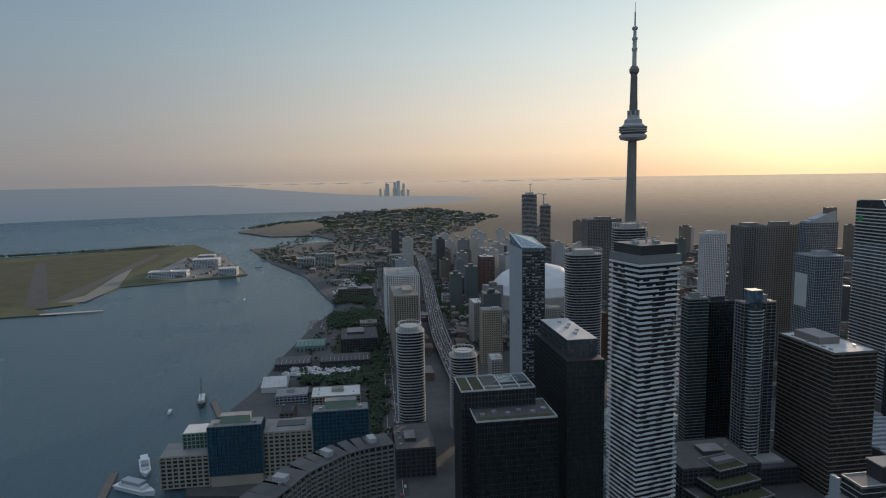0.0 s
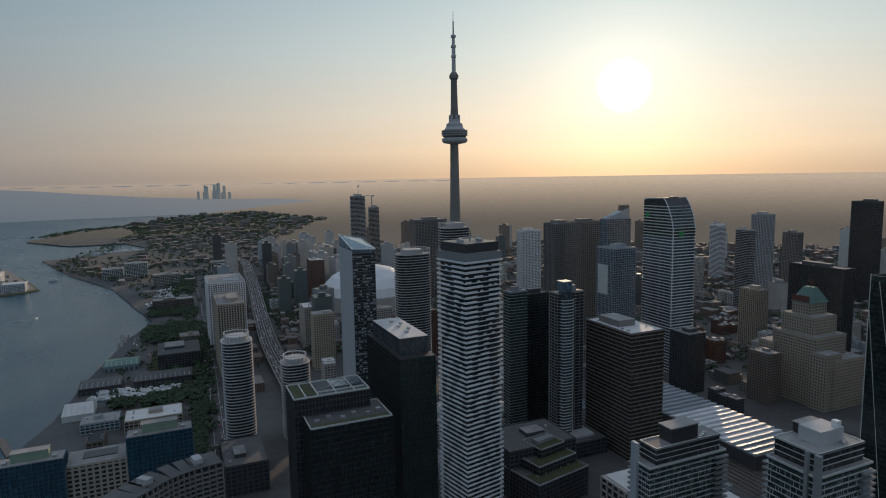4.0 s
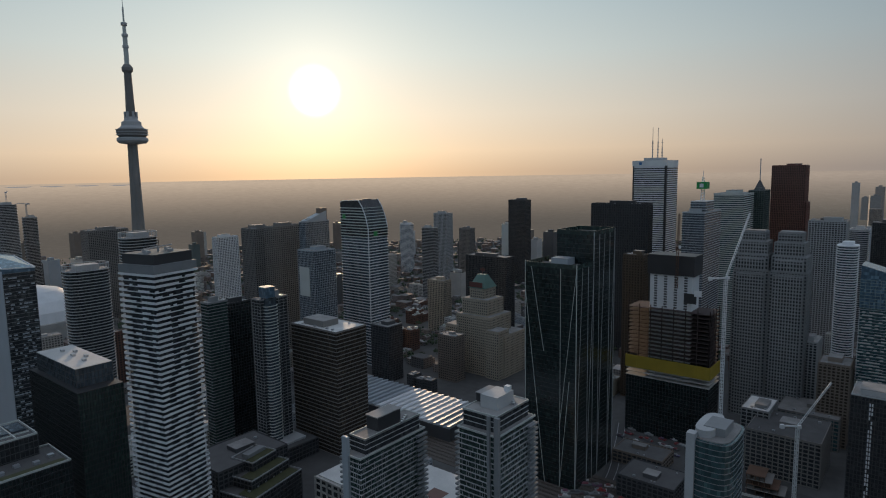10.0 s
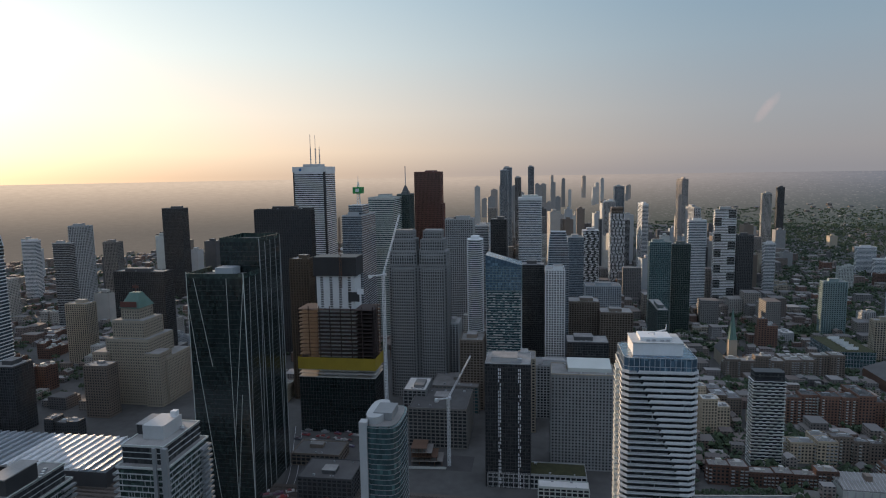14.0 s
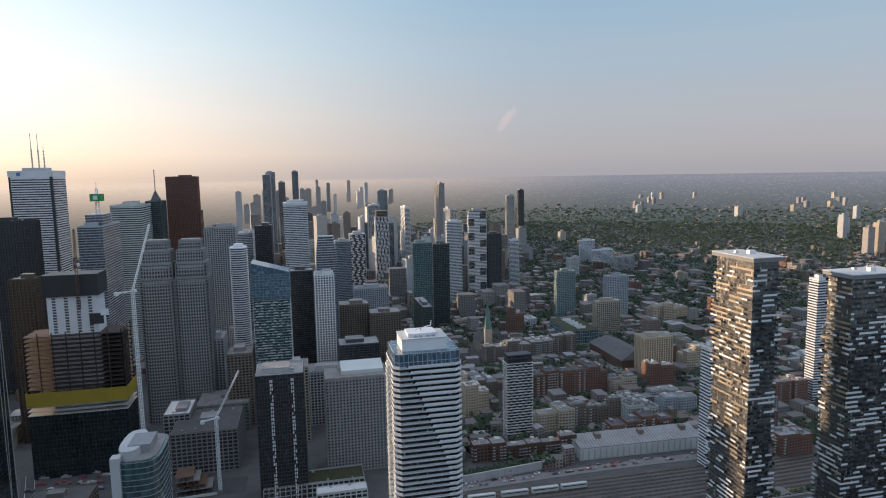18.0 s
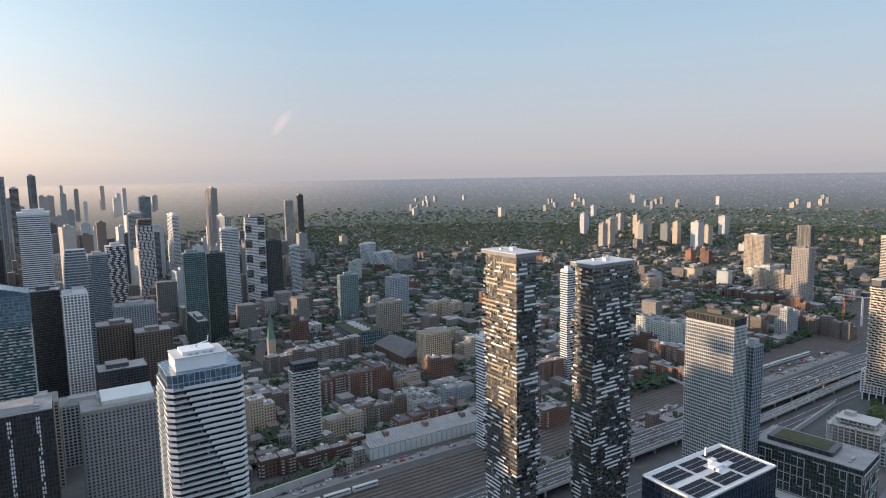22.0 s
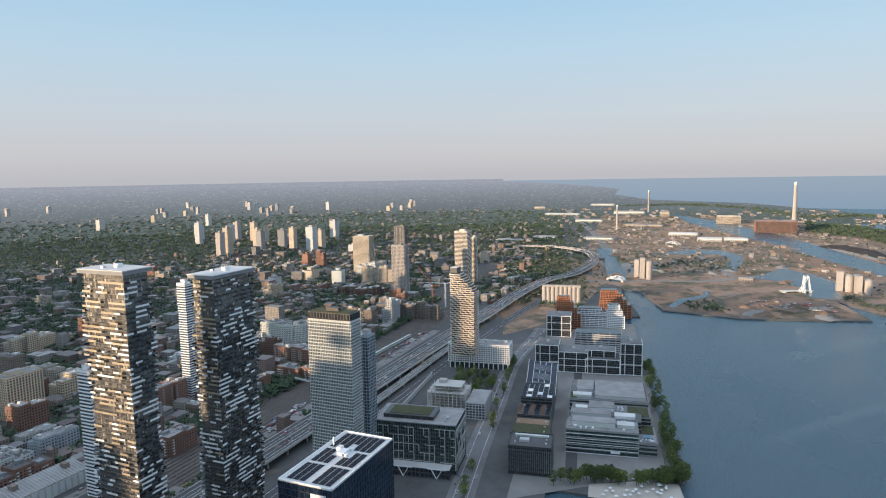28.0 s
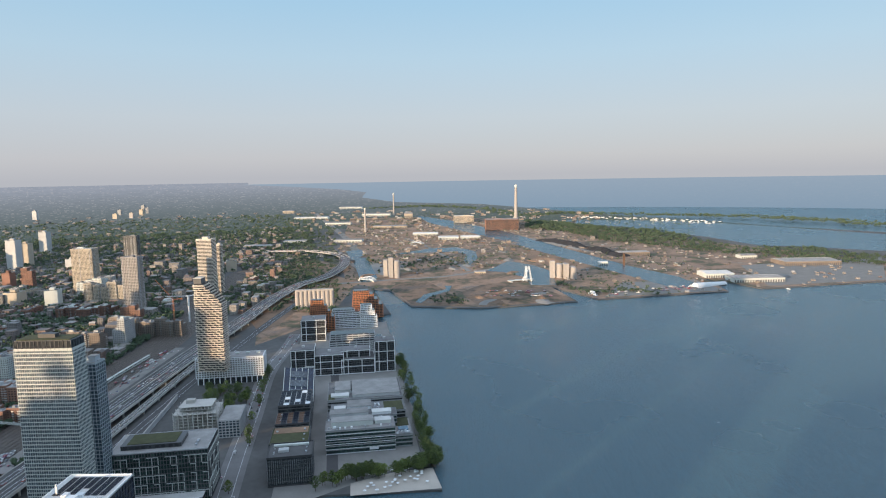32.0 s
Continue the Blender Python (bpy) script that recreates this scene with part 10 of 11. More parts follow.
BLOCKS = islands_mat("block_walls", [(0.24, 0.235, 0.23), (0.17, 0.165, 0.165), (0.30, 0.28, 0.255), (0.13, 0.13, 0.135), (0.20, 0.15, 0.125), (0.36, 0.345, 0.325)], windows=True)
CARS = islands_mat("car_paint", [(0.55, 0.55, 0.56), (0.03, 0.03, 0.035), (0.25, 0.26, 0.27), (0.7, 0.7, 0.7), (0.10, 0.11, 0.13), (0.35, 0.06, 0.05), (0.08, 0.12, 0.22)], 0.3)


def far_array(v):
    """far_place for many points at once."""
    r = np.hypot(v[:, 0], v[:, 1])
    z = v[:, 2] + np.maximum(0, r - FAR_FROM) * 0.003
    q = np.where(r > FAR_FROM, (FAR_FROM + FAR_FALL * (1 - np.exp(-(r - FAR_FROM) / FAR_FALL))) / np.maximum(r, 1), 1.0)
    return np.column_stack([v[:, 0] * q, v[:, 1] * q, EYE + (z - EYE) * q])


def joined(name, label, category, verts, tris, quads, material):
    """One mesh from arrays of points, triangles and four-sided faces."""
    me = bpy.data.meshes.new(name)
    nv, nt, nq = len(verts), len(tris), len(quads)
    me.vertices.add(nv)
    me.vertices.foreach_set("co", verts.astype(np.float32).ravel())
    loops = np.concatenate([tris.ravel(), quads.ravel()]).astype(np.int32)
    me.loops.add(len(loops))
    me.loops.foreach_set("vertex_index", loops)
    me.polygons.add(nt + nq)
    me.polygons.foreach_set("loop_start", np.concatenate([np.arange(nt) * 3, nt * 3 + np.arange(nq) * 4]).astype(np.int32))
    me.update(calc_edges=True)
    me.shade_flat()
    me.materials.append(material)
    return tagged(new(name, me), label, category, "", "stuff")


HOUSE_V = np.array([(-1, -1, 0), (1, -1, 0), (1, 1, 0), (-1, 1, 0), (-1, -1, 1), (1, -1, 1), (1, 1, 1), (-1, 1, 1), (-1, 0, 1), (1, 0, 1)], float)
HOUSE_Q = np.array([(0, 1, 5, 4), (2, 3, 7, 6), (4, 5, 9, 8), (6, 7, 8, 9)])
HOUSE_T = np.array([(1, 2, 6), (1, 6, 5), (5, 6, 9), (3, 0, 4), (3, 4, 7), (7, 4, 8)])
nr = np.random.RandomState(5)


def spread(n, az0, az1, r0, r1, check=True):
    """Plots spread evenly over the view, with room kept round the buildings."""
    out = []
    for i in range(n):
        az, r = nr.uniform(az0, az1), r0 * math.exp(nr.uniform(0, math.log(r1 / r0)))
        x, y = -r * math.sin(radians(az)), r * math.cos(radians(az))
        if on_land(x, y) and (not check or r > 2000 or clear(x, y, 6, 1)):
            out.append((x, y, r))
    return out


def house_field(name, label, spots, big, material=None, tall=1.0):
    V, T, Q4 = [], [], []
    for i, (x, y, r) in enumerate(spots):
        k = max(1.0, r / 2600)
        w, d = nr.uniform(4, 9) * k * big, nr.uniform(4, 8) * k * big
        h = nr.uniform(6, 10) * (k ** 0.5) * (1.0 if nr.rand() < 0.9 else 2.0)
        if material:
            h *= 0.6
        if big < 0.7:
            h *= 0.5
        if big > 1:
            h *= nr.uniform(0.8, 1.6)
        h *= tall * (nr.uniform(0.6, 1.5) if tall > 1 else 1.0)
        v = HOUSE_V * (w, d, h)
        v[8:, 2] = h + (nr.uniform(1.5, 3.5) if big <= 1 and nr.rand() < 0.6 else 0.02)
        a = radians(nr.choice((0, 90)) + nr.uniform(-4, 4))
        c, s = math.cos(a), math.sin(a)
        v = np.column_stack([v[:, 0] * c - v[:, 1] * s + x, v[:, 0] * s + v[:, 1] * c + y, v[:, 2] + GROUND])
        b = len(V) * 10
        V.append(v)
        T.append(HOUSE_T + b)
        Q4.append(HOUSE_Q + b)
    return joined(name, label, "houses", far_array(np.concatenate(V)), np.concatenate(T), np.concatenate(Q4), material or HOUSES)


def clump(n, seed):
    """A crown of ragged clumps round a short trunk, unit height."""
    g = np.random.RandomState(seed)
    V, T = [], []
    octa = np.array([(1, 0, 0), (-1, 0, 0), (0, 1, 0), (0, -1, 0), (0, 0, 1), (0, 0, -1)], float)
    tri = np.array([(0, 2, 4), (2, 1, 4), (1, 3, 4), (3, 0, 4), (2, 0, 5), (1, 2, 5), (3, 1, 5), (0, 3, 5)])
    for i in range(n):
        a, q = g.uniform(0, 2 * math.pi), math.sqrt(g.uniform(0, 1)) * 0.36
        z = 0.35 + 0.5 * g.uniform(0, 1) * (1 - q * 0.8)
        s = g.uniform(0.14, 0.24)
        v = octa * s * g.uniform(0.6, 1.35, (6, 1)) + (q * math.cos(a), q * math.sin(a), z)
        T.append(tri + len(V) * 6)
        V.append(v)
    p = np.array([(-0.03, -0.03, 0), (0.03, -0.03, 0), (0, 0.04, 0), (0, 0, 0.45)], float)
    V2 = np.concatenate(V + [p])
    T2 = np.concatenate(T + [np.array([(0, 1, 3), (1, 2, 3), (2, 0, 3)]) + n * 6])
    return V2, T2


def wood(name, label, spots, n, height):
    """Many trees in one mesh."""
    kinds = [clump(n, q) for q in range(4)]
    V, T, b = [], [], 0
    for x, y, r in spots:
        k = max(1.0, r / 2400)
        v0, t0 = kinds[nr.randint(4)]
        h = height * nr.uniform(0.6, 1.25) * k ** 0.55
        a = nr.uniform(0, 6.28)
        c, s = math.cos(a), math.sin(a)
        wd = h * nr.uniform(0.9, 1.3) * k ** 0.45
        v = np.column_stack([(v0[:, 0] * c - v0[:, 1] * s) * wd + x, (v0[:, 0] * s + v0[:, 1] * c) * wd + y, v0[:, 2] * h + GROUND - 0.2])
        V.append(v)
        T.append(t0 + b)
        b += len(v)
    return joined(name, label, "trees", far_array(np.concatenate(V)), np.concatenate(T), np.zeros((0, 4), int), LEAVES)


RIVER_ISLE = [(1600, 278), (1506, 137), (1285, 73), (1258, -71), (1309, -286), (1565, -269), (1770, -117), (1695, 138)]
SPIT = [(3634, -474), (3383, -657), (3028, -837), (2843, -1019), (2683, -1011), (2231, -1046), (2162, -1291), (1912, -1367), (1734, -1241), (1854, -1109), (1963, -957), (2103, -890), (2209, -834), (2368, -742), (2462, -659), (2869, -558), (3110, -406)]


def fill(poly, n):
    """Spots spread inside an outline."""
    xs, ys = [q[0] for q in poly], [q[1] for q in poly]
    out = []
    for i in range(n * 12):
        x, y = nr.uniform(min(xs), max(xs)), nr.uniform(min(ys), max(ys))
        if inside(x, y, poly):
            out.append((x, y, math.hypot(x, y)))
        if len(out) >= n:
            break
    return out


house_field("row_houses", "crowded brick and grey houses of the eastern districts", spread(1500, -46, -6, 560, 2500) + spread(2000, -76, -46, 560, 3200), 0.75)
house_field("row_houses", "grey low houses and sheds of the western districts", spread(3000, -6, 86, 950, 2500), 0.95)
house_field("low_blocks", "flat-roofed works and blocks among the western houses", spread(520, -6, 86, 800, 2500), 1.9)
house_field("mid_blocks", "brick and concrete blocks crowding the eastern districts", spread(900, -46, -6, 640, 2100) + spread(1150, -75, -46, 640, 2900), 1.35)
house_field("far_blocks", "pale blocks scattered through the far eastern districts", spread(560, -74, -16, 2300, 5200, False), 1.0, BLOCKS)
house_field("mid_rises", "crowded grey and brown mid-rise blocks round the northern towers", spread(330, -20, 9, 1150, 2700), 2.2, BLOCKS, 5.0)
house_field("mid_rises", "grey and brown flats standing among the eastern houses", spread(120, -70, -20, 900, 2300), 2.0, BLOCKS, 2.6)
house_field("port_clutter", "sheds, stacks and machines scattered over the port yards", [q for q in fill([(1614, 250), (1695, 138), (1791, -119), (1565, -276), (1354, -339), (1422, -655), (1579, -665), (1450, -750), (1521, -1091), (1819, -1301), (2016, -1205), (2388, -1010), (2860, -765), (3383, -472), (3923, -48), (3855, 515)], 1100) if on_land(q[0], q[1]) and not inside(q[0], q[1], RIVER_ISLE) and not inside(q[0], q[1], SPIT)], 0.55, PORT)
house_field("port_sheds", "scattered pale sheds of the port lands", [q for q in spread(420, -104, -74, 1950, 4800) if not inside(q[0], q[1], RIVER_ISLE) and not inside(q[0], q[1], SPIT)], 1.1, PORT)
wood("street_trees", "dark green street and garden trees among the houses", spread(17000, -80, -6, 560, 3400), 5, 13)
wood("street_trees", "dark green trees among western blocks", spread(5200, 8, 88, 900, 2500), 5, 12)
wood("garden_trees", "dense dark green garden trees of the eastern districts", spread(9000, -78, -12, 1300, 3400), 4, 14)
wood("far_woods", "dark belt of woods in the distance", spread(4800, -78, -14, 2400, 4600, False), 4, 12)


def belt(pts, n, wide):
    """Spots along a bent line."""
    out = []
    for i in range(n):
        k = nr.randint(len(pts) - 1)
        t = nr.rand()
        x, y = pts[k][0] + (pts[k + 1][0] - pts[k][0]) * t, pts[k][1] + (pts[k + 1][1] - pts[k][1]) * t
        x, y = x + nr.uniform(-wide, wide), y + nr.uniform(-wide, wide)
        out.append((x, y, math.hypot(x, y)))
    return out


wood("shore_woods", "long green wooded spit across the bay", fill(SPIT, 2000), 6, 13)
wood("shore_woods", "thicket on the river park and port yards", fill([(1925, 261), (1816, 114), (1884, -107), (2077, -157), (2117, 170), (2211, 299)], 160) + fill([(1343, 61), (1307, -13), (1303, -61), (1435, -15)], 40) + belt([(1564, -283), (1445, -308), (1406, -352), (1435, -425), (1395, -478)], 70, 12), 7, 9)
wood("shore_woods", "wooded outer spit under the horizon", belt([(5139, 590), (5352, 127), (4880, -283), (4019, -525), (4177, -811), (3977, -1134), (3795, -1427), (3674, -1715), (3399, -1897), (3208, -2024), (2915, -2074)], 900, 90), 6, 12)
wood("rail_trees", "green trees along the railway", belt([(480, 520), (619, 515), (760, 525), (900, 545), (1100, 552), (1250, 560)], 420, 24) + belt([(640, 508), (800, 514), (1060, 522)], 260, 9), 8, 11)
wood("rail_trees", "ivy and bushes on the railway wall", belt([(110, 517), (180, 525), (240, 532)], 130, 5), 8, 7)
wood("park_trees", "trees of the church park", belt([(346, 1065), (407, 1071), (455, 1079), (494, 1062)], 160, 26), 8, 13)
wood("park_trees", "garden trees of the western waterfront", belt([(-811, -40), (-815, 19)] + [(-1230, 44), (-983, 35), (-774, 23), (-699, 18)] + [(-1236, -39), (-1248, 23), (-1630, 11)], 330, 14), 8, 11)
wood("park_trees", "leafy groves of the western waterfront parks", fill([(-1237, -58), (-1261, 37), (-1124, 34), (-1136, -56)], 260) + fill([(-840, -82), (-858, 3), (-810, 2), (-816, -77)], 110) + fill([(-1435, -51), (-1422, 42), (-1332, 38), (-1346, -53)], 170)
     + fill([(-1848, -16), (-1873, 51), (-1627, 43), (-1605, -1)], 240) + fill([(-1493, 158), (-1470, 230), (-1117, 199), (-1142, 177)], 320) + belt([(-640, 14), (-760, 20), (-970, 26), (-1210, 28)], 120, 3), 8, 11)
wood("park_trees", "trees between the western waterfront blocks", fill([(-1301, -43), (-1274, 30), (-765, 33), (-628, 28), (-700, -26), (-812, -102), (-966, -85)], 160), 7, 9)
WEST_LAND = [(-1302, 31), (-1921, 119), (-2542, 300), (-3941, 912), (-4998, 596), (-4686, 48), (-4069, -248), (-2801, -75), (-2464, -144), (-2420, -321), (-1782, -139)]
house_field("western_blocks", "grey blocks and sheds along the far western shore", [q for q in fill(WEST_LAND, 300) if on_land(q[0], q[1])], 1.7)
wood("western_trees", "dark green trees of the western shore", [q for q in fill(WEST_LAND, 3000) if on_land(q[0], q[1])], 5, 12)
house_field("western_blocks", "low blocks of the far north-western districts", spread(700, -6, 70, 1700, 2500, False), 1.5)
wood("western_trees", "trees of the far north-western districts", spread(2200, -6, 78, 1500, 2500, False), 4, 12)
house_field("airport_clutter", "small hangars, planes and sheds on the airport apron", fill([(-1816, -522), (-2245, -585), (-2293, -478), (-1873, -336), (-1831, -380)], 70), 0.7, PORT)
wood("island_trees", "low dark trees on the island shore", belt([(-2512, -1697), (-2486, -1305), (-2569, -1045), (-2684, -764)], 420, 20), 6, 9)
wood("port_trees", "scattered trees of the port lands", [q for q in spread(2600, -112, -74, 1350, 4600) if not inside(q[0], q[1], RIVER_ISLE)], 5, 8)
wood("spit_trees", "trees on the western park islands", belt([(-3447, -570), (-3798, -431), (-3964, -242), (-3590, -94), (-2822, -225), (-2335, -331), (-2004, -198)], 500, 45), 6, 11)


# ---- waterside trees near by ----
def leaf_tree(x, y, h, k):
    t = thing("tree", "leafy young waterside tree", "tree", x, y, GROUND, 0, "waterside trees")
    g = random.Random(k)
    part("trunk", mesh_of("trunk", *lathe([(0.28, 0), (0.2, h * 0.3), (0.08, h * 0.7)], 8), BARK), t)
    p = Pile()
    for i in range(4):
        a = i * 1.6 + k
        p.beam((0, 0, h * 0.3), (math.cos(a) * h * 0.22, math.sin(a) * h * 0.22, h * 0.62), 0.12)
    part("limb", p.mesh("limb", BARK), t)
    V, T = [], []
    for i in range(230):
        a, q = g.uniform(0, 6.283), g.uniform(0, 1) ** 0.5
        z = g.uniform(0, 1)
        rr = h * 0.42 * math.sin(math.pi * (0.12 + 0.8 * z)) * q * (0.8 + 0.3 * math.sin(3 * a + k))
        c = Vector((rr * math.cos(a), rr * math.sin(a), h * (0.3 + 0.7 * z)))
        s = h * 0.065
        b = len(V)
        for j in range(4):
            V.append(tuple(c + Vector((g.uniform(-s, s), g.uniform(-s, s), g.uniform(-s, s) * 0.8))))
        T += [(b, b + 1, b + 2), (b, b + 2, b + 3), (b, b + 3, b + 1), (b + 1, b + 3, b + 2)]
    part("crown", mesh_of("crown", V, T, LEAF[k % 3]), t)
    return t


trees = [leaf_tree(*q, 12.0 + i, i) for i, q in enumerate(((531, 114), (532, 99), (540, 85), (544, 70)))]
tr = random.Random(31)
for x, y, r in belt([(525, 118), (545, 80), (552, 39), (569, 14)] + [(569, 14), (653, 30), (759, 46), (905, 73)], 130, 6):
    copy_thing(tr.choice(trees), pose(x, y, GROUND, 0, 0, tr.uniform(0, 360)))
for x, y, r in fill([(783, 312), (800, 262), (730, 246), (700, 262), (705, 300)], 36) + belt([(470, 184), (540, 196), (700, 224), (860, 254)], 16, 3):
    copy_thing(tr.choice(trees), pose(x, y, GROUND, 0, 0, tr.uniform(0, 360)))


# ---- traffic and moored boats ----
CAR_V = np.array([(-1, -1, 0.2), (1, -1, 0.2), (1, 1, 0.2), (-1, 1, 0.2), (-1, -1, 0.9), (1, -1, 0.9), (1, 1, 0.9), (-1, 1, 0.9),
                  (-0.7, -0.8, 0.9), (0.4, -0.8, 0.9), (0.4, 0.8, 0.9), (-0.7, 0.8, 0.9), (-0.5, -0.7, 1.5), (0.2, -0.7, 1.5), (0.2, 0.7, 1.5), (-0.5, 0.7, 1.5)], float) * (2.2, 0.9, 1.0)
CAR_Q = np.array([(4, 5, 6, 7), (0, 1, 5, 4), (1, 2, 6, 5), (2, 3, 7, 6), (3, 0, 4, 7), (12, 13, 14, 15), (8, 9, 13, 12), (9, 10, 14, 13), (10, 11, 15, 14), (11, 8, 12, 15)])


def traffic(name, label, lines, n, scale=1.0, category="cars", material=None):
    V, Q4 = [], []
    for i in range(n):
        pts, z, offs = lines[nr.randint(len(lines))]
        k = nr.randint(len(pts) - 1)
        t = nr.rand()
        a, b = Vector(pts[k]), Vector(pts[k + 1])
        if (b - a).length < 1:
            continue
        c = a.lerp(b, t)
        u = (b - a).normalized()
        o = offs[nr.randint(len(offs))]
        c = c + Vector((-u.y, u.x)) * o
        s = scale * nr.uniform(0.9, 1.3)
        v = CAR_V * s
        v = np.column_stack([v[:, 0] * u.x - v[:, 1] * u.y + c.x, v[:, 0] * u.y + v[:, 1] * u.x + c.y, v[:, 2] + z])
        Q4.append(CAR_Q + len(V) * 16)
        V.append(v)
    return joined(name, label, category, far_array(np.concatenate(V)), np.zeros((0, 3), int), np.concatenate(Q4), material or CARS)


traffic("traffic", "evening traffic on the western expressway", [(gard_w, 12.0, (-10, -7, -3.5, 3.5, 7, 10))], 620)
traffic("traffic", "light traffic on the eastern expressway", [(gard_e, 12.0, (-10, -7, -3.5, 3.5, 7, 10))], 280)
traffic("traffic", "cars on the waterfront streets", [(smooth_line(waterfront_w), GROUND + 0.15, (-7, -3, 3, 7)), (smooth_line(waterfront_e), GROUND + 0.15, (-8, -4, 4, 8))], 110)
traffic("parked_cars", "cars parked on the western waterfront lots", [([(-1130, -78), (-1225, -78)], GROUND + 0.1, (-14, -9, 3, 8, 14)), ([(-1060, -45), (-1060, 20)], GROUND + 0.1, (-6, 0, 6)), ([(-660, 40), (-1200, 50)], GROUND + 0.15, (-16, 4))], 190)
traffic("parked_cars", "cars parked beside the railway", [([(100, 505), (249, 511), (400, 508)], GROUND + 0.4, (-3, 3)), ([(520, 434), (700, 437), (990, 440)], GROUND + 0.4, (-5, -2, 2, 5)), ([(660, 240), (690, 275)], GROUND + 0.3, (-14, -6, 2, 10))], 210)
traffic("moored_boats", "white boats moored in the marinas", [([(-1600, -47), (-1724, 12), (-1482, -44)], 0.2, (-20, -12, -4, 4, 12, 20)), ([(-886, -98), (-870, -60), (-862, 0)], 2.3, (-16, -8, 0, 8, 16)), ([(-2666, -260), (-2709, -97)], 0.2, (-20, 0, 20)), ([(3850, -783), (3687, -1051), (3449, -1298), (3258, -1434)], 2.2, (-60, -20, 20, 60))], 420, 2.6, "boats", islands_mat("boat_paint", [(0.7, 0.7, 0.7), (0.5, 0.5, 0.52), (0.75, 0.74, 0.7)], 0.4))
traffic("site_plant", "machines and stacked goods on the building sites", [([(520, 446), (700, 449), (980, 452)], GROUND + 0.4, (-3, 0, 3)), ([(-249, 462), (-210, 483), (-151, 480)], GROUND + 0.2, (-16, -8, 0, 8, 16)), ([(-250, 607), (-130, 586)], GROUND + 0.2, (-12, 0, 12, 20)), ([(1428, -94), (1415, -250)], GROUND + 0.2, (-30, -10, 10, 30)), ([(1404, -377), (1471, -599)], GROUND + 0.2, (-16, -6, 4, 14))], 260, 1.6, "machines")


def train(pts, shift, cars, label):
    t = thing("train", label, "train", 0, 0, 0)
    acc, k = 0.0, 0
    for i in range(1, len(pts)):
        a, b = Vector(pts[i - 1]), Vector(pts[i])
        acc += (b - a).length
        if acc > 26 and k < cars:
            acc = 0
            k += 1
            u = (b - a).normalized()
            c = b + Vector((-u.y, u.x)) * shift
            turn = math.degrees(math.atan2(u.y, u.x))
            ob = part("carriage", box_mesh(24, 3.2, 4.2, PAINT["pale"]), t, at=(c.x, c.y, GROUND + 0.9), turn=turn)
            part("window_strip", box_mesh(22, 3.3, 0.8, GLASS["dark"]), ob, at=(0, 0, 2.4))
            part("bogie", box_mesh(18, 2.2, 0.8, PAINT["black"]), ob, at=(0, 0, -0.6))


rail_fine = [tuple(Vector(a).lerp(Vector(b), k / 12)) for a, b in zip(rail_line, rail_line[1:]) for k in range(12)]
i0 = min(range(len(rail_fine)), key=lambda i: (rail_fine[i][0] - 110) ** 2 + (rail_fine[i][1] - 465) ** 2)
train(rail_fine[i0:i0 + 120], 18, 4, "pale commuter train standing in the rail yard")
i1 = min(range(len(rail_fine)), key=lambda i: (rail_fine[i][0] - 800) ** 2 + (rail_fine[i][1] - 478) ** 2)
train(rail_fine[i1:i1 + 160], -12, 5, "pale commuter train on the eastern tracks")


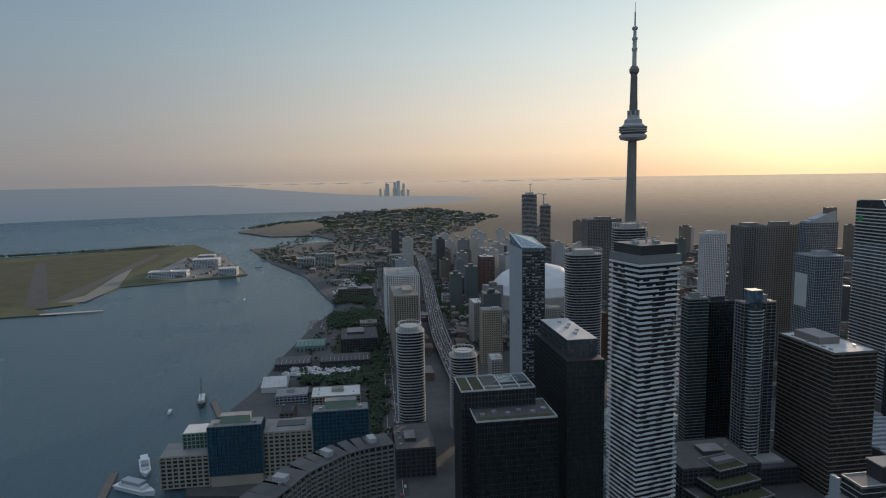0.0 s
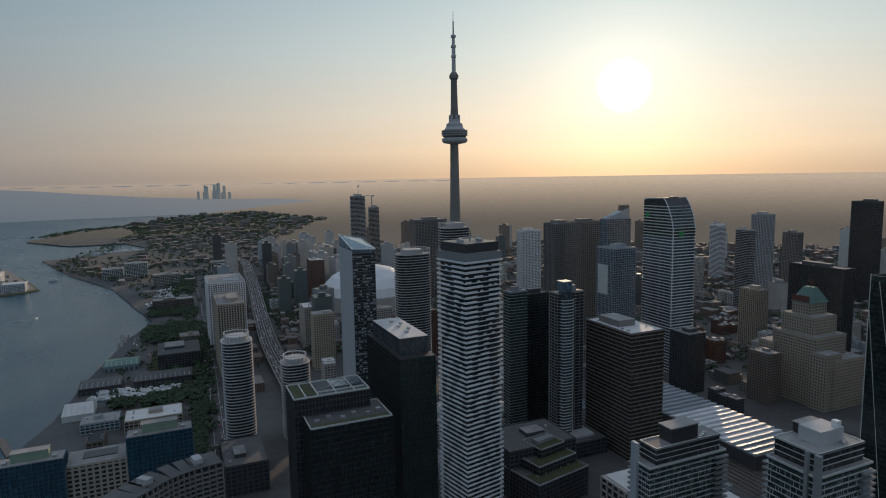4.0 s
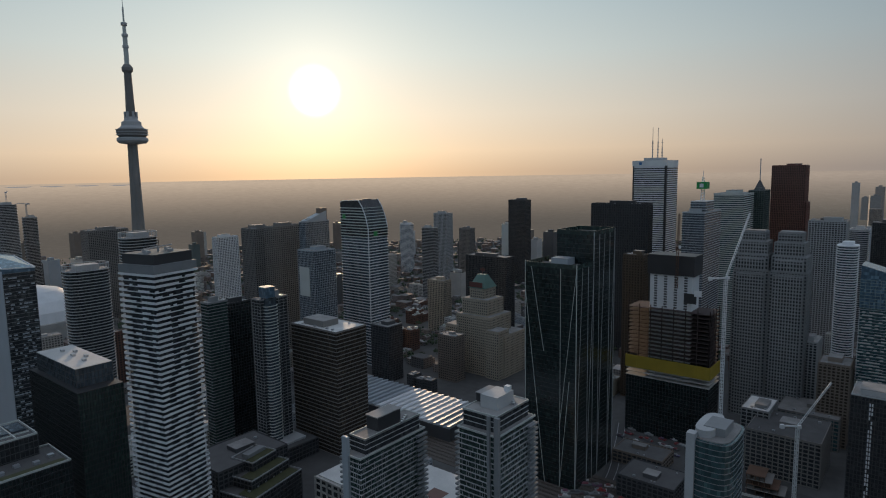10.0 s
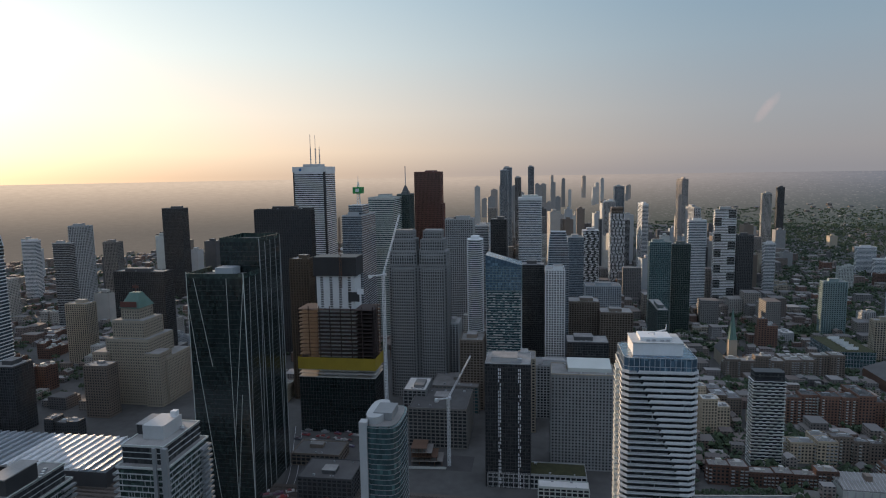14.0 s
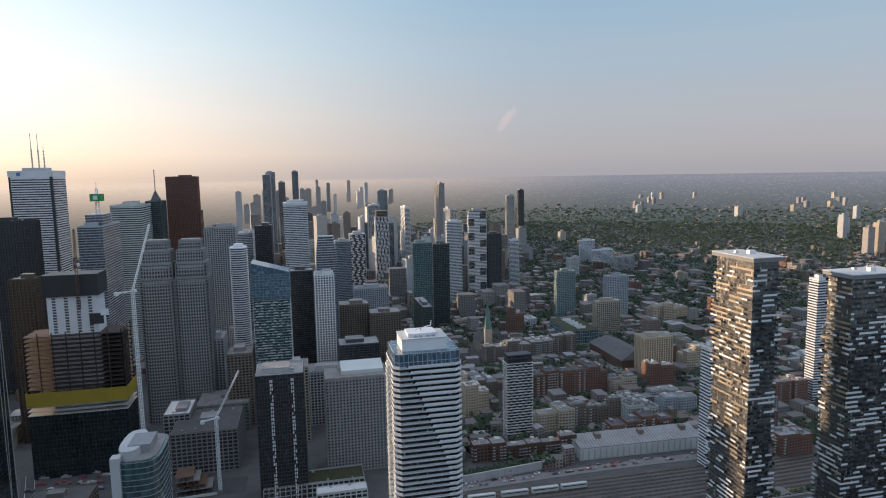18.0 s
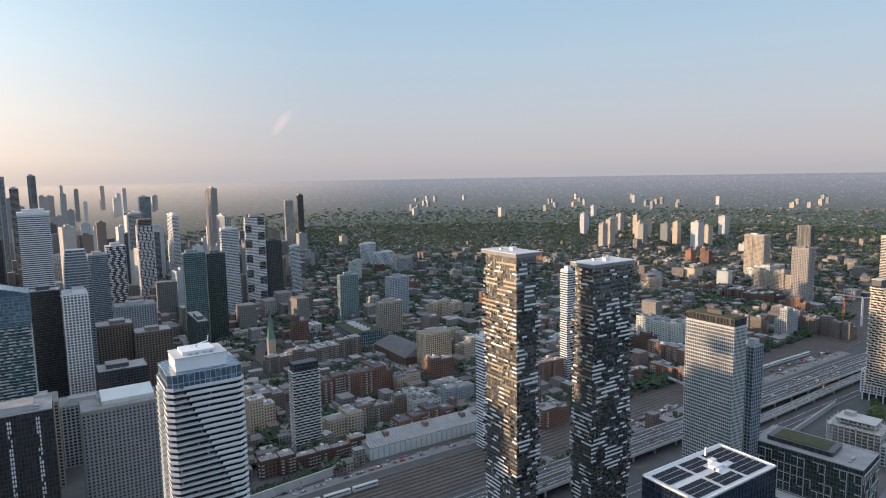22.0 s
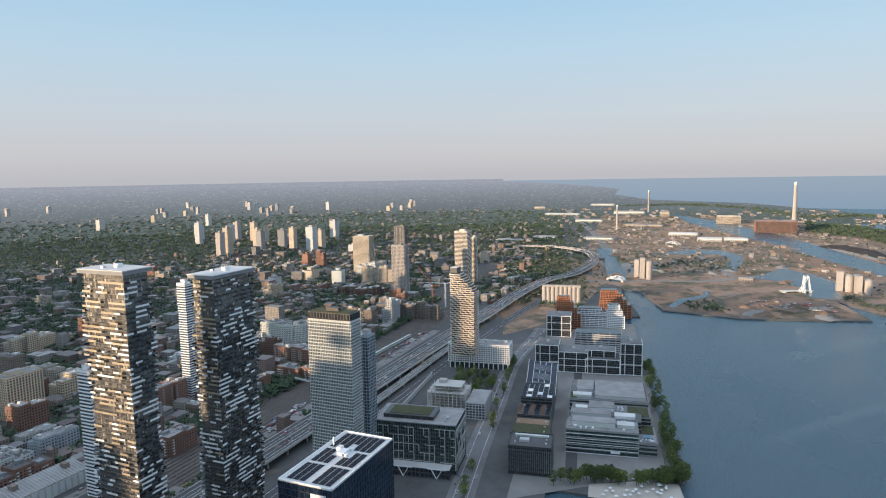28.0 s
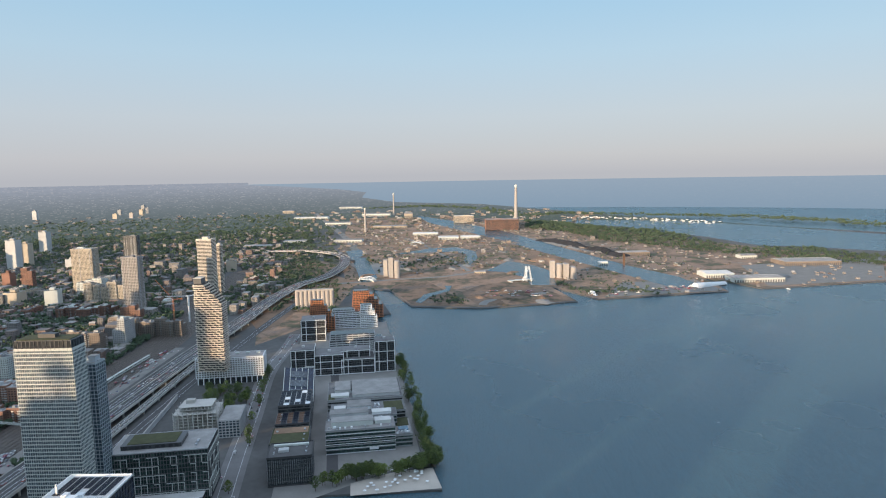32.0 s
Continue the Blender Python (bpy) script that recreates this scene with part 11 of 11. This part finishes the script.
# ---- far high-rises ----
def far_high_rise(x, y, w, d, h, wall, rnd, label="far pale apartment tower with rows of windows"):
    t = thing("far_high_rise", label, "building", x, y, GROUND, rnd.choice((0, 0, 15)))
    # beyond 2300 m a paler glass stands in for haze
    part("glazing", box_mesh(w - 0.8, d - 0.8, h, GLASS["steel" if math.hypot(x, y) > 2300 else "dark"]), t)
    p = Pile()
    n = max(3, int(h / 3.5))
    for i in range(n + 1):
        z = min(i * h / n, h - 2.0)
        p.box(-w / 2, -d / 2, z, w / 2, d / 2, z + 1.2)
    for q in (-0.5, -0.3, -0.1, 0.1, 0.3, 0.5):
        p.box(q * w - 0.6, -d / 2 - 0.2, 0, q * w + 0.6, d / 2 + 0.2, h)
        p.box(-w / 2 - 0.2, q * d - 0.8, 0, w / 2 + 0.2, q * d + 0.8, h)
    part("wall_grid", p.mesh("wall_grid", PAINT[wall]), t, kind="stuff")
    part("roof_house", box_mesh(w * 0.4, d * 0.4, 5, PAINT[wall]), t, at=(0, 0, h + 0.15))
    push_far(t)


fr = random.Random(99)


def cluster(az0, az1, r0, r1, n, h0, h1, walls):
    for i in range(n):
        for k in range(30):
            az, r = fr.uniform(az0, az1), fr.uniform(r0, r1)
            x, y = -r * math.sin(radians(az)), r * math.cos(radians(az))
            if on_land(x, y) and clear(x, y, 16, 2):
                break
        else:
            continue
        w, d = fr.uniform(20, 34), fr.uniform(18, 30)
        claim(x, y, w, d)
        far_high_rise(x, y, w, d, fr.uniform(h0, h1), fr.choice(walls), fr)


LIGHT = ("stone", "beige", "slate", "beige", "grey")
MIXED = ("grey", "concrete", "brown", "pale", "steel", "dark")
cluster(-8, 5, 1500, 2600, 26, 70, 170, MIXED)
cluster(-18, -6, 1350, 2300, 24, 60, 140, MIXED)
# soft greys that put haze into the walls of the far towers
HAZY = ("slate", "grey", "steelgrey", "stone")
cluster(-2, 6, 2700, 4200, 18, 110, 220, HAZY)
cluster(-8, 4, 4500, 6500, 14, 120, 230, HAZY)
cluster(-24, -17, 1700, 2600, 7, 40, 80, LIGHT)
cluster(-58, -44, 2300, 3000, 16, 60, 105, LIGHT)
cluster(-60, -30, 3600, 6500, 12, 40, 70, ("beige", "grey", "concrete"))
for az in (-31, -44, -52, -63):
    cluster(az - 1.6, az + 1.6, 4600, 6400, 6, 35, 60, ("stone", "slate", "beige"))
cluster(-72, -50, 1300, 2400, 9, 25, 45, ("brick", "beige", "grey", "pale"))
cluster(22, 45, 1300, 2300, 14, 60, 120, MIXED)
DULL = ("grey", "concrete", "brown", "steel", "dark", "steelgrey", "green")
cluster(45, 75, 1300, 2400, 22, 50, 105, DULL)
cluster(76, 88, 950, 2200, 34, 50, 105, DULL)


def far_skyline(t_az, r, n):
    for i in range(n):
        az = t_az + fr.uniform(-1.7, 1.7)
        x, y = -r * math.sin(radians(az)), r * math.cos(radians(az))
        # pale wall colour imitates haze over the bay
        far_high_rise(x, y, 26, 26, fr.uniform(70, 200), "pale", fr, "far hazy high-rise across the bay")


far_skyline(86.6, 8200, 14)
